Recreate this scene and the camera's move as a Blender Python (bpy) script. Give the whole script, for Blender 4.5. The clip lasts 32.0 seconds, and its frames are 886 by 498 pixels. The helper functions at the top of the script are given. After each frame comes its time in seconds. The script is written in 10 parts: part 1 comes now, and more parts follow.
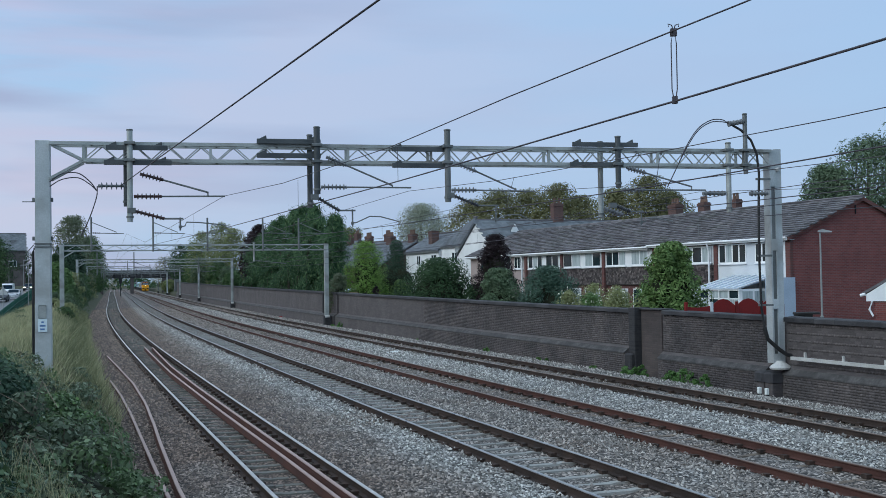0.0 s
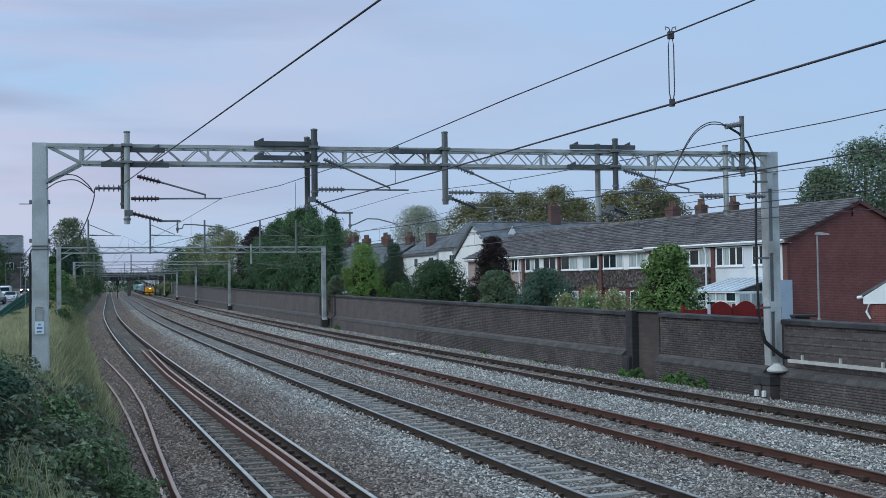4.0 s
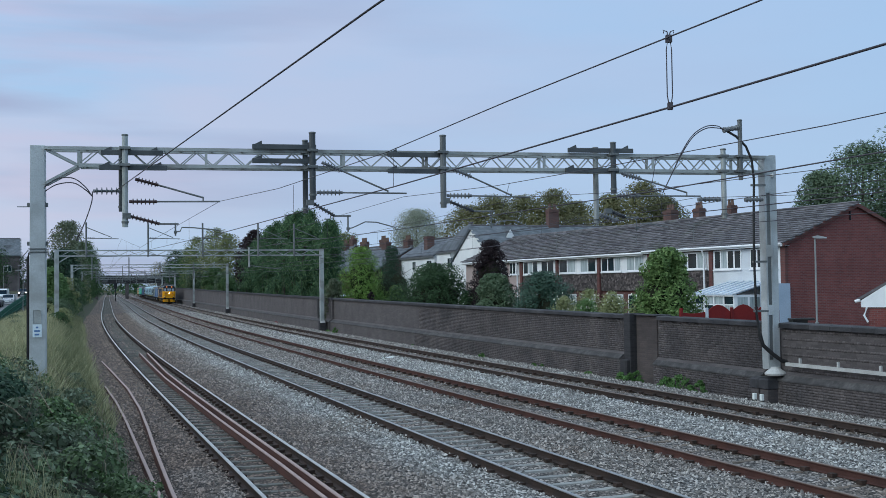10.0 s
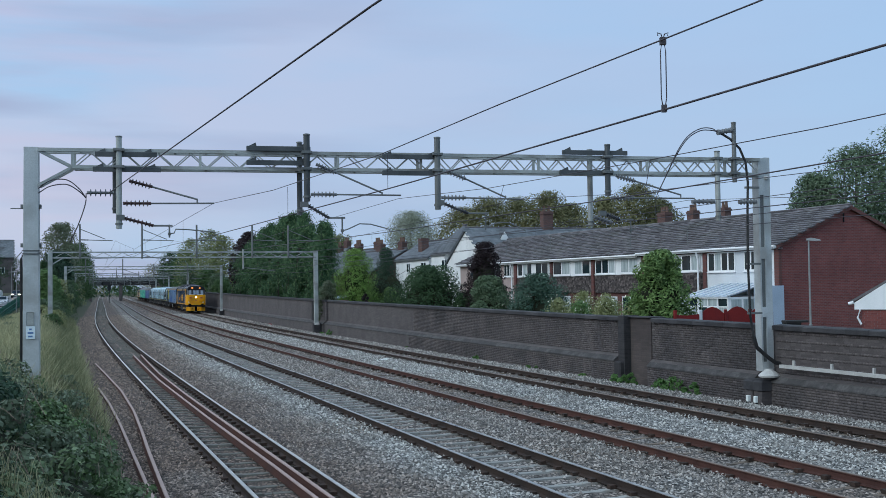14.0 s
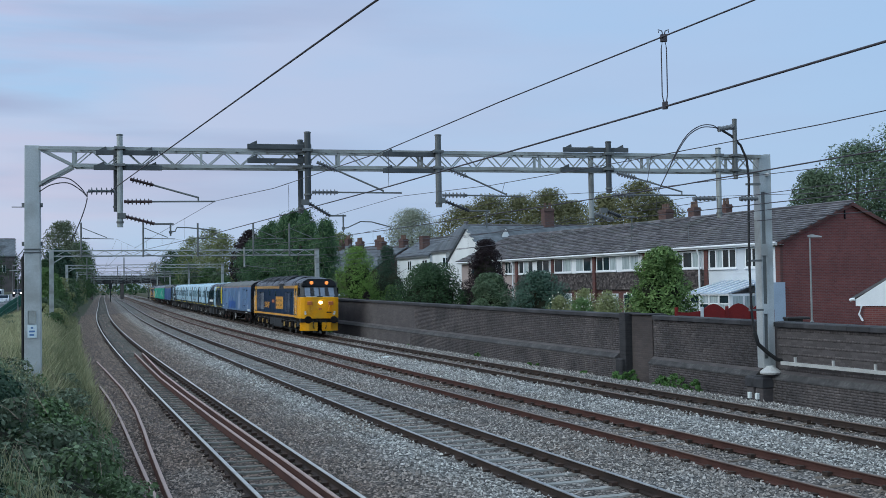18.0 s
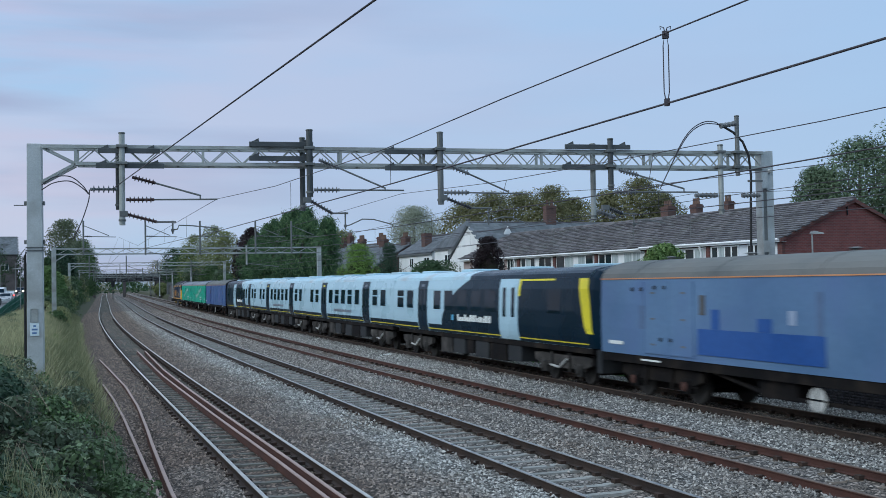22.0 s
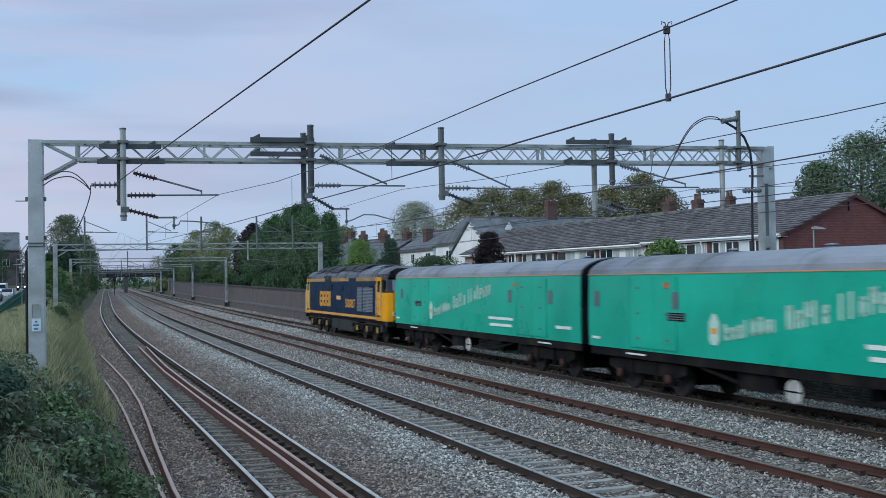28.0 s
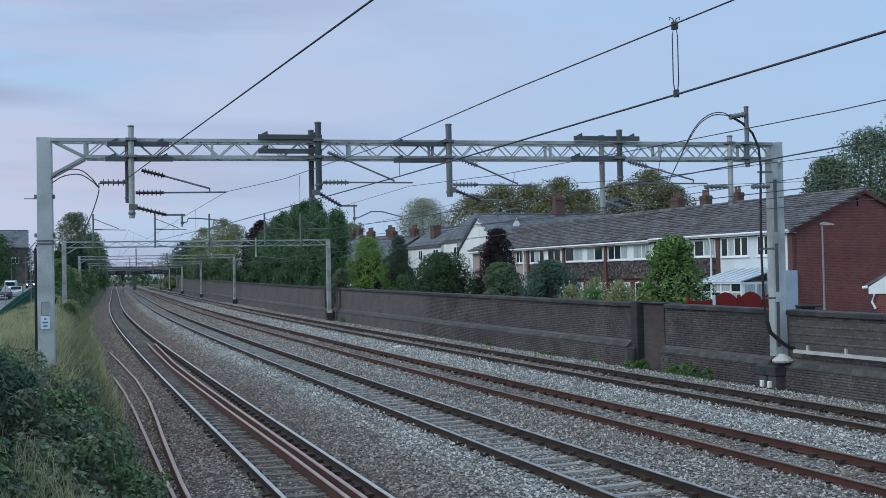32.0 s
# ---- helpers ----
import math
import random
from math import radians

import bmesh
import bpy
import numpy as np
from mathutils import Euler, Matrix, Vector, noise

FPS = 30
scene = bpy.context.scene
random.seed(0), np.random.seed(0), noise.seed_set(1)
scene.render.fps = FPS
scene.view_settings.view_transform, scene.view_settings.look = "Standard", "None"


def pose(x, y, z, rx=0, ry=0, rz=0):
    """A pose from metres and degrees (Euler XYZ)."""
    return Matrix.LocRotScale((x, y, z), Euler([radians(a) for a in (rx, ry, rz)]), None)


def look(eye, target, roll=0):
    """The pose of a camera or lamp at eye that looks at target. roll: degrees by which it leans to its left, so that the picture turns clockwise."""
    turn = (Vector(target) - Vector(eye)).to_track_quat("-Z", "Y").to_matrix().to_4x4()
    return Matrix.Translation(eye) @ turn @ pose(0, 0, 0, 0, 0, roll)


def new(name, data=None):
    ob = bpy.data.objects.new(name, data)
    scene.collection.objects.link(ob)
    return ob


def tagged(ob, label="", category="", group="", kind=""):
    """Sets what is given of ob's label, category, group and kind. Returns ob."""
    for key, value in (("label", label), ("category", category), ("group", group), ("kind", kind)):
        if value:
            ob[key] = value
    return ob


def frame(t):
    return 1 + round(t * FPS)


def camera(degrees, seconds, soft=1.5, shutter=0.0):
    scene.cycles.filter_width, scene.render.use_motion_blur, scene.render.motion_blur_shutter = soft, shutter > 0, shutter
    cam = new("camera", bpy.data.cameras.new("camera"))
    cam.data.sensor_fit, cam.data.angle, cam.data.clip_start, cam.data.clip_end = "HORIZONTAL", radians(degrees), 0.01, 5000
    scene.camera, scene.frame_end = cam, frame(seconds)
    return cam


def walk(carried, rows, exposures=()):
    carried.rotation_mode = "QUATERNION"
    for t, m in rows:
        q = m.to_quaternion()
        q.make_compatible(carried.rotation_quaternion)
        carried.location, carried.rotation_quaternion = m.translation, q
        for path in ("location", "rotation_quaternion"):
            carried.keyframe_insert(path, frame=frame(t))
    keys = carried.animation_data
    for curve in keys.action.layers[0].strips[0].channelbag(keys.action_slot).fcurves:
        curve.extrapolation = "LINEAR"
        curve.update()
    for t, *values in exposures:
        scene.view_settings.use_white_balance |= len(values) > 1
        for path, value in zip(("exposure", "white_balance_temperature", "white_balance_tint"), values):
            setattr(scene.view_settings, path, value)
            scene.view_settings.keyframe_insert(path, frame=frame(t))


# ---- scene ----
# ===== camera =====
LENS = 44.86
EYE = Vector((0.0, 0.0, 3.339))
PATH = [(0, 0.000, 1.630, -0.854), (0.5, -0.018, 1.661, -0.848), (1, -0.026, 1.693, -0.849), (1.5, -0.027, 1.716, -0.859), (2, -0.029, 1.726, -0.873),
        (2.5, -0.047, 1.724, -0.881), (3, -0.082, 1.721, -0.874), (3.5, -0.120, 1.729, -0.849), (5.5, -0.166, 1.854, -0.815), (6, -0.166, 1.858, -0.785),
        (6.5, -0.166, 1.872, -0.762), (7, -0.167, 1.898, -0.744), (7.5, -0.167, 1.918, -0.730), (8, -0.167, 1.919, -0.729), (8.5, -0.178, 1.908, -0.741),
        (9, -0.206, 1.902, -0.760), (9.5, -0.235, 1.907, -0.778), (10, -0.249, 1.926, -0.789), (10.5, -0.262, 1.956, -0.791), (11, -0.286, 1.982, -0.784),
        (11.5, -0.320, 1.990, -0.774), (12, -0.367, 1.991, -0.766), (12.5, -0.425, 1.993, -0.762), (13, -0.482, 2.002, -0.758), (13.5, -0.530, 2.018, -0.755),
        (14, -0.555, 2.029, -0.762), (14.5, -0.558, 2.031, -0.787), (16.5, -0.566, 1.906, -0.824), (17, -0.534, 1.903, -0.859), (17.5, -0.508, 1.901, -0.883),
        (18, -0.494, 1.899, -0.898), (18.5, -0.492, 1.896, -0.906), (19, -0.493, 1.893, -0.904), (19.5, -0.494, 1.879, -0.893), (19.8, -0.494, 1.866, -0.879),
        (20, -0.486, 1.851, -0.875), (20.2, -0.483, 1.832, -0.892), (20.5, -0.503, 1.836, -0.931), (21, -0.512, 1.826, -0.974), (21.5, -0.473, 1.788, -1.002),
        (22, -0.380, 1.760, -1.015), (22.5, -0.242, 1.739, -1.023), (23, -0.103, 1.713, -1.030), (23.5, -0.018, 1.667, -1.036), (24, -0.016, 1.608, -1.038),
        (24.5, -0.088, 1.557, -1.037), (25, -0.192, 1.520, -1.036), (25.5, -0.287, 1.492, -1.038), (27.5, -0.273, 1.502, -1.041), (28, -0.311, 1.520, -1.044),
        (28.5, -0.332, 1.536, -1.053), (29, -0.310, 1.535, -1.067), (29.5, -0.221, 1.514, -1.086), (30, -0.078, 1.481, -1.103), (30.5, 0.057, 1.444, -1.116),
        (31, 0.130, 1.409, -1.125), (31.5, 0.134, 1.379, -1.136), (32, 0.108, 1.352, -1.153)]


def aim(yaw, pitch, roll):
    """Pose of the held camera from its heading, tilt and lean in degrees."""
    a, p = radians(yaw), radians(pitch)
    d = Vector((-math.sin(a) * math.cos(p), math.cos(a) * math.cos(p), math.sin(p)))
    return look(EYE, EYE + d * 10, roll)


cam = camera(LENS, 32.0, soft=0.75, shutter=0.35)
walk(cam, [(t, aim(y, p, r)) for t, y, p, r in PATH])

# ===== world and light: overcast dusk =====
world = bpy.data.worlds.new("world")
scene.world = world
world.use_nodes = True
wn, wl = world.node_tree.nodes, world.node_tree.links
wn.clear()
w_out = wn.new("ShaderNodeOutputWorld")
w_bg = wn.new("ShaderNodeBackground")
w_sky = wn.new("ShaderNodeTexSky")
w_sky.sky_type = "NISHITA"
w_sky.sun_disc = False
w_sky.sun_elevation = radians(9)
w_sky.sun_rotation = radians(-75)
w_tc = wn.new("ShaderNodeTexCoord")
w_sep = wn.new("ShaderNodeSeparateXYZ")
wl.new(w_tc.outputs["Generated"], w_sep.inputs[0])
w_map = wn.new("ShaderNodeMapping")
w_map.inputs["Scale"].default_value = (2.2, 2.2, 9.0)
wl.new(w_tc.outputs["Generated"], w_map.inputs[0])
w_noise = wn.new("ShaderNodeTexNoise")
w_noise.inputs["Scale"].default_value = 1.0
w_noise.inputs["Detail"].default_value = 5
w_noise.inputs["Roughness"].default_value = 0.5
wl.new(w_map.outputs[0], w_noise.inputs["Vector"])
# pale band of cloud low down, bluer above
w_ramp = wn.new("ShaderNodeValToRGB")
w_ramp.color_ramp.elements[0].position = 0.0
w_ramp.color_ramp.elements[0].color = (0.42, 0.585, 0.82, 1)
w_ramp.color_ramp.elements[1].position = 0.30
w_ramp.color_ramp.elements[1].color = (0.375, 0.585, 0.885, 1)
w_zen = w_ramp.color_ramp.elements.new(1.0)
w_zen.color = (1.10, 1.47, 1.77, 1)
wl.new(w_sep.outputs[2], w_ramp.inputs[0])
# lavender cloud towards the west (left), faint pink where the sun went down
w_side = wn.new("ShaderNodeMapRange")
w_side.inputs["From Min"].default_value = -0.42
w_side.inputs["From Max"].default_value = 0.42
w_side.inputs["To Min"].default_value = 1.0
w_side.inputs["To Max"].default_value = 0.0
wl.new(w_sep.outputs[0], w_side.inputs[0])
w_cl = wn.new("ShaderNodeMapRange")
w_cl.inputs["From Min"].default_value = 0.40
w_cl.inputs["From Max"].default_value = 0.60
wl.new(w_noise.outputs["Fac"], w_cl.inputs[0])
w_mul = wn.new("ShaderNodeMath")
w_mul.operation = "MULTIPLY"
wl.new(w_side.outputs[0], w_mul.inputs[0])
wl.new(w_cl.outputs[0], w_mul.inputs[1])
w_mix = wn.new("ShaderNodeMix")
w_mix.data_type = "RGBA"
wl.new(w_mul.outputs[0], w_mix.inputs[0])
wl.new(w_ramp.outputs[0], w_mix.inputs[6])
w_mix.inputs[7].default_value = (0.535, 0.585, 0.79, 1)
# long dusky streaks of cloud low in the west
w_map2 = wn.new("ShaderNodeMapping")
w_map2.inputs["Scale"].default_value = (3.2, 3.2, 24.0)
wl.new(w_tc.outputs["Generated"], w_map2.inputs[0])
w_noise2 = wn.new("ShaderNodeTexNoise")
w_noise2.inputs["Scale"].default_value = 1.0
w_noise2.inputs["Detail"].default_value = 6
w_noise2.inputs["Roughness"].default_value = 0.45
wl.new(w_map2.outputs[0], w_noise2.inputs["Vector"])
w_cl2 = wn.new("ShaderNodeMapRange")
w_cl2.inputs["From Min"].default_value = 0.47
w_cl2.inputs["From Max"].default_value = 0.66
w_cl2.inputs["To Max"].default_value = 1.0
wl.new(w_noise2.outputs["Fac"], w_cl2.inputs[0])
w_side2 = wn.new("ShaderNodeMapRange")
w_side2.inputs["From Min"].default_value = -0.38
w_side2.inputs["From Max"].default_value = 0.10
w_side2.inputs["To Min"].default_value = 1.0
w_side2.inputs["To Max"].default_value = 0.1
wl.new(w_sep.outputs[0], w_side2.inputs[0])
w_mul2 = wn.new("ShaderNodeMath")
w_mul2.operation = "MULTIPLY"
wl.new(w_side2.outputs[0], w_mul2.inputs[0])
wl.new(w_cl2.outputs[0], w_mul2.inputs[1])
w_str = wn.new("ShaderNodeMix")
w_str.data_type = "RGBA"
wl.new(w_mul2.outputs[0], w_str.inputs[0])
wl.new(w_mix.outputs[2], w_str.inputs[6])
w_str.inputs[7].default_value = (0.375, 0.455, 0.675, 1)
# faint pink flush along the cloud's underside in the west
w_map3 = wn.new("ShaderNodeMapping")
w_map3.inputs["Location"].default_value = (1.7, 0.4, 0.35)
w_map3.inputs["Scale"].default_value = (2.4, 2.4, 30.0)
wl.new(w_tc.outputs["Generated"], w_map3.inputs[0])
w_noise3 = wn.new("ShaderNodeTexNoise")
w_noise3.inputs["Detail"].default_value = 5
w_noise3.inputs["Scale"].default_value = 1.0
wl.new(w_map3.outputs[0], w_noise3.inputs["Vector"])
w_cl3 = wn.new("ShaderNodeMapRange")
w_cl3.inputs["From Min"].default_value = 0.5
w_cl3.inputs["From Max"].default_value = 0.68
w_cl3.inputs["To Max"].default_value = 0.4
wl.new(w_noise3.outputs["Fac"], w_cl3.inputs[0])
w_side3 = wn.new("ShaderNodeMapRange")
w_side3.inputs["From Min"].default_value = -0.3
w_side3.inputs["From Max"].default_value = -0.12
w_side3.inputs["To Min"].default_value = 1.0
w_side3.inputs["To Max"].default_value = 0.0
wl.new(w_sep.outputs[0], w_side3.inputs[0])
w_mul3 = wn.new("ShaderNodeMath")
w_mul3.operation = "MULTIPLY"
wl.new(w_side3.outputs[0], w_mul3.inputs[0])
wl.new(w_cl3.outputs[0], w_mul3.inputs[1])
w_pink = wn.new("ShaderNodeMix")
w_pink.data_type = "RGBA"
wl.new(w_mul3.outputs[0], w_pink.inputs[0])
wl.new(w_str.outputs[2], w_pink.inputs[6])
w_pink.inputs[7].default_value = (0.60, 0.53, 0.72, 1)
# a share of clear dusk sky behind the cloud
w_add = wn.new("ShaderNodeMix")
w_add.data_type = "RGBA"
w_add.inputs[0].default_value = 0.1
wl.new(w_pink.outputs[2], w_add.inputs[6])
w_dim = wn.new("ShaderNodeMix")
w_dim.data_type = "RGBA"
w_dim.blend_type = "MULTIPLY"
w_dim.inputs[0].default_value = 1.0
wl.new(w_sky.outputs[0], w_dim.inputs[6])
w_dim.inputs[7].default_value = (0.12, 0.12, 0.12, 1)
wl.new(w_dim.outputs[2], w_add.inputs[7])
wl.new(w_add.outputs[2], w_bg.inputs["Color"])
w_bg.inputs["Strength"].default_value = 1.03
wl.new(w_bg.outputs[0], w_out.inputs[0])

sun_data = bpy.data.lights.new("sun", "SUN")
sun_data.energy = 1.55
sun_data.angle = radians(40)
sun_data.color = (0.86, 0.985, 1.0)
sun = new("sun", sun_data)
sun.matrix_world = look((0, 0, 32), (42, 28, 0))


# ===== materials =====
def nodes_of(name):
    m = bpy.data.materials.new(name)
    m.use_nodes = True
    n, l = m.node_tree.nodes, m.node_tree.links
    return m, n, l, n["Principled BSDF"]


def mixrgb(n, l, fac, a, b, mode="MIX"):
    x = n.new("ShaderNodeMix")
    x.data_type = "RGBA"
    x.blend_type = mode
    for sock, v in ((x.inputs[0], fac), (x.inputs[6], a), (x.inputs[7], b)):
        if isinstance(v, (int, float)):
            sock.default_value = v
        elif isinstance(v, tuple):
            sock.default_value = (*v, 1) if len(v) == 3 else v
        else:
            l.new(v, sock)
    return x.outputs[2]


def noise_fac(n, l, coord, scale, detail=4, lo=0.35, hi=0.65, stretch=None):
    if stretch:
        mp = n.new("ShaderNodeMapping")
        mp.inputs["Scale"].default_value = stretch
        l.new(coord, mp.inputs[0])
        coord = mp.outputs[0]
    t = n.new("ShaderNodeTexNoise")
    t.inputs["Scale"].default_value = scale
    t.inputs["Detail"].default_value = detail
    l.new(coord, t.inputs["Vector"])
    r = n.new("ShaderNodeMapRange")
    r.inputs["From Min"].default_value = lo
    r.inputs["From Max"].default_value = hi
    l.new(t.outputs["Fac"], r.inputs[0])
    return r.outputs[0], t.outputs["Fac"]


def surface(name, c1, c2, scale=3.0, fine=40.0, rough=0.7, metal=0.0, bump=0.2, dirt=None, dirt_scale=0.6,
            stretch=None, vary=0.0, island=0.0, spec=0.25, fine_amount=0.35, transmit=0.0):
    """A worn surface: two tones in large patches, fine grain, optional dirt patches and piece-by-piece variation."""
    m, n, l, p = nodes_of(name)
    tc = n.new("ShaderNodeTexCoord").outputs["Object"]
    big, _ = noise_fac(n, l, tc, scale, 5, stretch=stretch)
    fin, raw = noise_fac(n, l, tc, fine, 3, 0.2, 0.8, stretch=stretch)
    col = mixrgb(n, l, big, c1, c2)
    dark = mixrgb(n, l, fin, (0.55, 0.55, 0.55), (1.3, 1.3, 1.3))
    col = mixrgb(n, l, fine_amount, col, mixrgb(n, l, 1.0, col, dark, "MULTIPLY"))
    if dirt:
        d, _ = noise_fac(n, l, tc, dirt_scale, 6, 0.48, 0.72)
        col = mixrgb(n, l, d, col, dirt)
    if vary or island:
        src = n.new("ShaderNodeObjectInfo").outputs["Random"] if vary else n.new("ShaderNodeNewGeometry").outputs["Random Per Island"]
        mr = n.new("ShaderNodeMapRange")
        a = vary or island
        mr.inputs["To Min"].default_value = 1 - a
        mr.inputs["To Max"].default_value = 1 + a
        l.new(src, mr.inputs[0])
        vv = n.new("ShaderNodeCombineColor")
        for i in range(3):
            l.new(mr.outputs[0], vv.inputs[i])
        col = mixrgb(n, l, 1.0, col, vv.outputs[0], "MULTIPLY")
    l.new(col, p.inputs["Base Color"])
    rr = n.new("ShaderNodeMapRange")
    rr.inputs["To Min"].default_value = max(0.03, rough - 0.12)
    rr.inputs["To Max"].default_value = min(1, rough + 0.12)
    l.new(big, rr.inputs[0])
    l.new(rr.outputs[0], p.inputs["Roughness"])
    p.inputs["Metallic"].default_value = metal
    p.inputs["Specular IOR Level"].default_value = spec
    if bump:
        b = n.new("ShaderNodeBump")
        b.inputs["Strength"].default_value = bump
        b.inputs["Distance"].default_value = 0.02
        l.new(raw, b.inputs["Height"])
        l.new(b.outputs[0], p.inputs["Normal"])
    return m


def brick_surface(name, c1, c2, mortar, size=(0.225, 0.075), gap=0.01, rough=0.85, stain=None, bump=0.4):
    """Brickwork too far off for single bricks: coursed material with recessed joints, uneven tone and stains."""
    m, n, l, p = nodes_of(name)
    tc = n.new("ShaderNodeTexCoord").outputs["Object"]
    sp = n.new("ShaderNodeSeparateXYZ")
    l.new(tc, sp.inputs[0])
    along = n.new("ShaderNodeMath")
    l.new(sp.outputs[0], along.inputs[0])
    l.new(sp.outputs[1], along.inputs[1])
    mp = n.new("ShaderNodeCombineXYZ")
    l.new(along.outputs[0], mp.inputs[0])
    l.new(sp.outputs[2], mp.inputs[1])
    bt = n.new("ShaderNodeTexBrick")
    bt.inputs["Scale"].default_value = 1.0
    bt.inputs["Brick Width"].default_value = size[0]
    bt.inputs["Row Height"].default_value = size[1]
    bt.inputs["Mortar Size"].default_value = gap
    bt.inputs["Mortar Smooth"].default_value = 0.3
    bt.inputs["Color1"].default_value = (*c1, 1)
    bt.inputs["Color2"].default_value = (*c2, 1)
    bt.inputs["Mortar"].default_value = (*mortar, 1)
    l.new(mp.outputs[0], bt.inputs["Vector"])
    big, _ = noise_fac(n, l, tc, 0.7, 5)
    fin, raw = noise_fac(n, l, tc, 25, 3, 0.2, 0.8)
    col = mixrgb(n, l, 0.35, bt.outputs["Color"], mixrgb(n, l, 1.0, bt.outputs["Color"], mixrgb(n, l, fin, (0.5, 0.5, 0.5), (1.35, 1.3, 1.3)), "MULTIPLY"))
    col = mixrgb(n, l, big, col, mixrgb(n, l, 1.0, col, stain or (0.78, 0.78, 0.8), "MULTIPLY"))
    l.new(col, p.inputs["Base Color"])
    p.inputs["Roughness"].default_value = rough
    b = n.new("ShaderNodeBump")
    b.inputs["Strength"].default_value = bump
    b.inputs["Distance"].default_value = 0.01
    b.invert = True
    l.new(bt.outputs["Fac"], b.inputs["Height"])
    l.new(b.outputs[0], p.inputs["Normal"])
    return m


def glow(name, color, strength):
    m, n, l, p = nodes_of(name)
    p.inputs["Base Color"].default_value = (*color, 1)
    p.inputs["Emission Color"].default_value = (*color, 1)
    p.inputs["Emission Strength"].default_value = strength
    return m


def leafy(name, c1, c2, tip, scale=0.5, rough=0.6):
    """Foliage: leaf-by-leaf tone, larger light and dark clumps, a little light through the leaf."""
    m, n, l, p = nodes_of(name)
    tc = n.new("ShaderNodeTexCoord").outputs["Object"]
    c1, c2, tip = [(c[0] * 0.86, c[1], c[2] * 1.12) for c in (c1, c2, tip)]
    big, _ = noise_fac(n, l, tc, scale, 4)
    rnd = n.new("ShaderNodeNewGeometry").outputs["Random Per Island"]
    col = mixrgb(n, l, big, c1, c2)
    mr = n.new("ShaderNodeMapRange")
    mr.inputs["From Min"].default_value = 0.55
    mr.inputs["To Max"].default_value = 0.8
    l.new(rnd, mr.inputs[0])
    col = mixrgb(n, l, mr.outputs[0], col, tip)
    l.new(col, p.inputs["Base Color"])
    p.inputs["Roughness"].default_value = rough
    p.inputs["Specular IOR Level"].default_value = 0.15
    tr = n.new("ShaderNodeBsdfTranslucent")
    l.new(col, tr.inputs["Color"])
    mx = n.new("ShaderNodeMixShader")
    mx.inputs[0].default_value = 0.25
    l.new(p.outputs[0], mx.inputs[1])
    l.new(tr.outputs[0], mx.inputs[2])
    l.new(mx.outputs[0], n["Material Output"].inputs[0])
    return m


def glassy(name, tint, rough=0.04, spec=0.6):
    """Dark window glass with the sky mirrored in it."""
    m, n, l, p = nodes_of(name)
    tc = n.new("ShaderNodeTexCoord").outputs["Object"]
    big, raw = noise_fac(n, l, tc, 1.3, 2)
    col = mixrgb(n, l, big, tint, tuple(c * 1.8 for c in tint))
    l.new(col, p.inputs["Base Color"])
    p.inputs["Roughness"].default_value = rough
    p.inputs["Specular IOR Level"].default_value = spec
    b = n.new("ShaderNodeBump")
    b.inputs["Strength"].default_value = 0.03
    l.new(raw, b.inputs["Height"])
    l.new(b.outputs[0], p.inputs["Normal"])
    return m


M = {}
M["ground"] = surface("earth and grass", (0.035, 0.045, 0.022), (0.07, 0.066, 0.04), 0.3, 6, 0.95, bump=0.5)
def dusty(n, l, tc, col):
    """Brown iron dust lying in stretches along the rails."""
    at = n.new("ShaderNodeAttribute")
    at.attribute_name = "dust"
    d, _ = noise_fac(n, l, tc, 0.8, 6, 0.25, 0.75)
    mu = n.new("ShaderNodeMath")
    mu.operation = "MULTIPLY_ADD"
    l.new(d, mu.inputs[0])
    mu.inputs[1].default_value = 0.35
    l.new(at.outputs["Fac"], mu.inputs[2])
    su = n.new("ShaderNodeMath")
    su.operation = "SUBTRACT"
    su.use_clamp = True
    l.new(mu.outputs[0], su.inputs[0])
    su.inputs[1].default_value = 0.17
    return mixrgb(n, l, su.outputs[0], col, mixrgb(n, l, 1.0, col, (0.47, 0.36, 0.315), "MULTIPLY"))


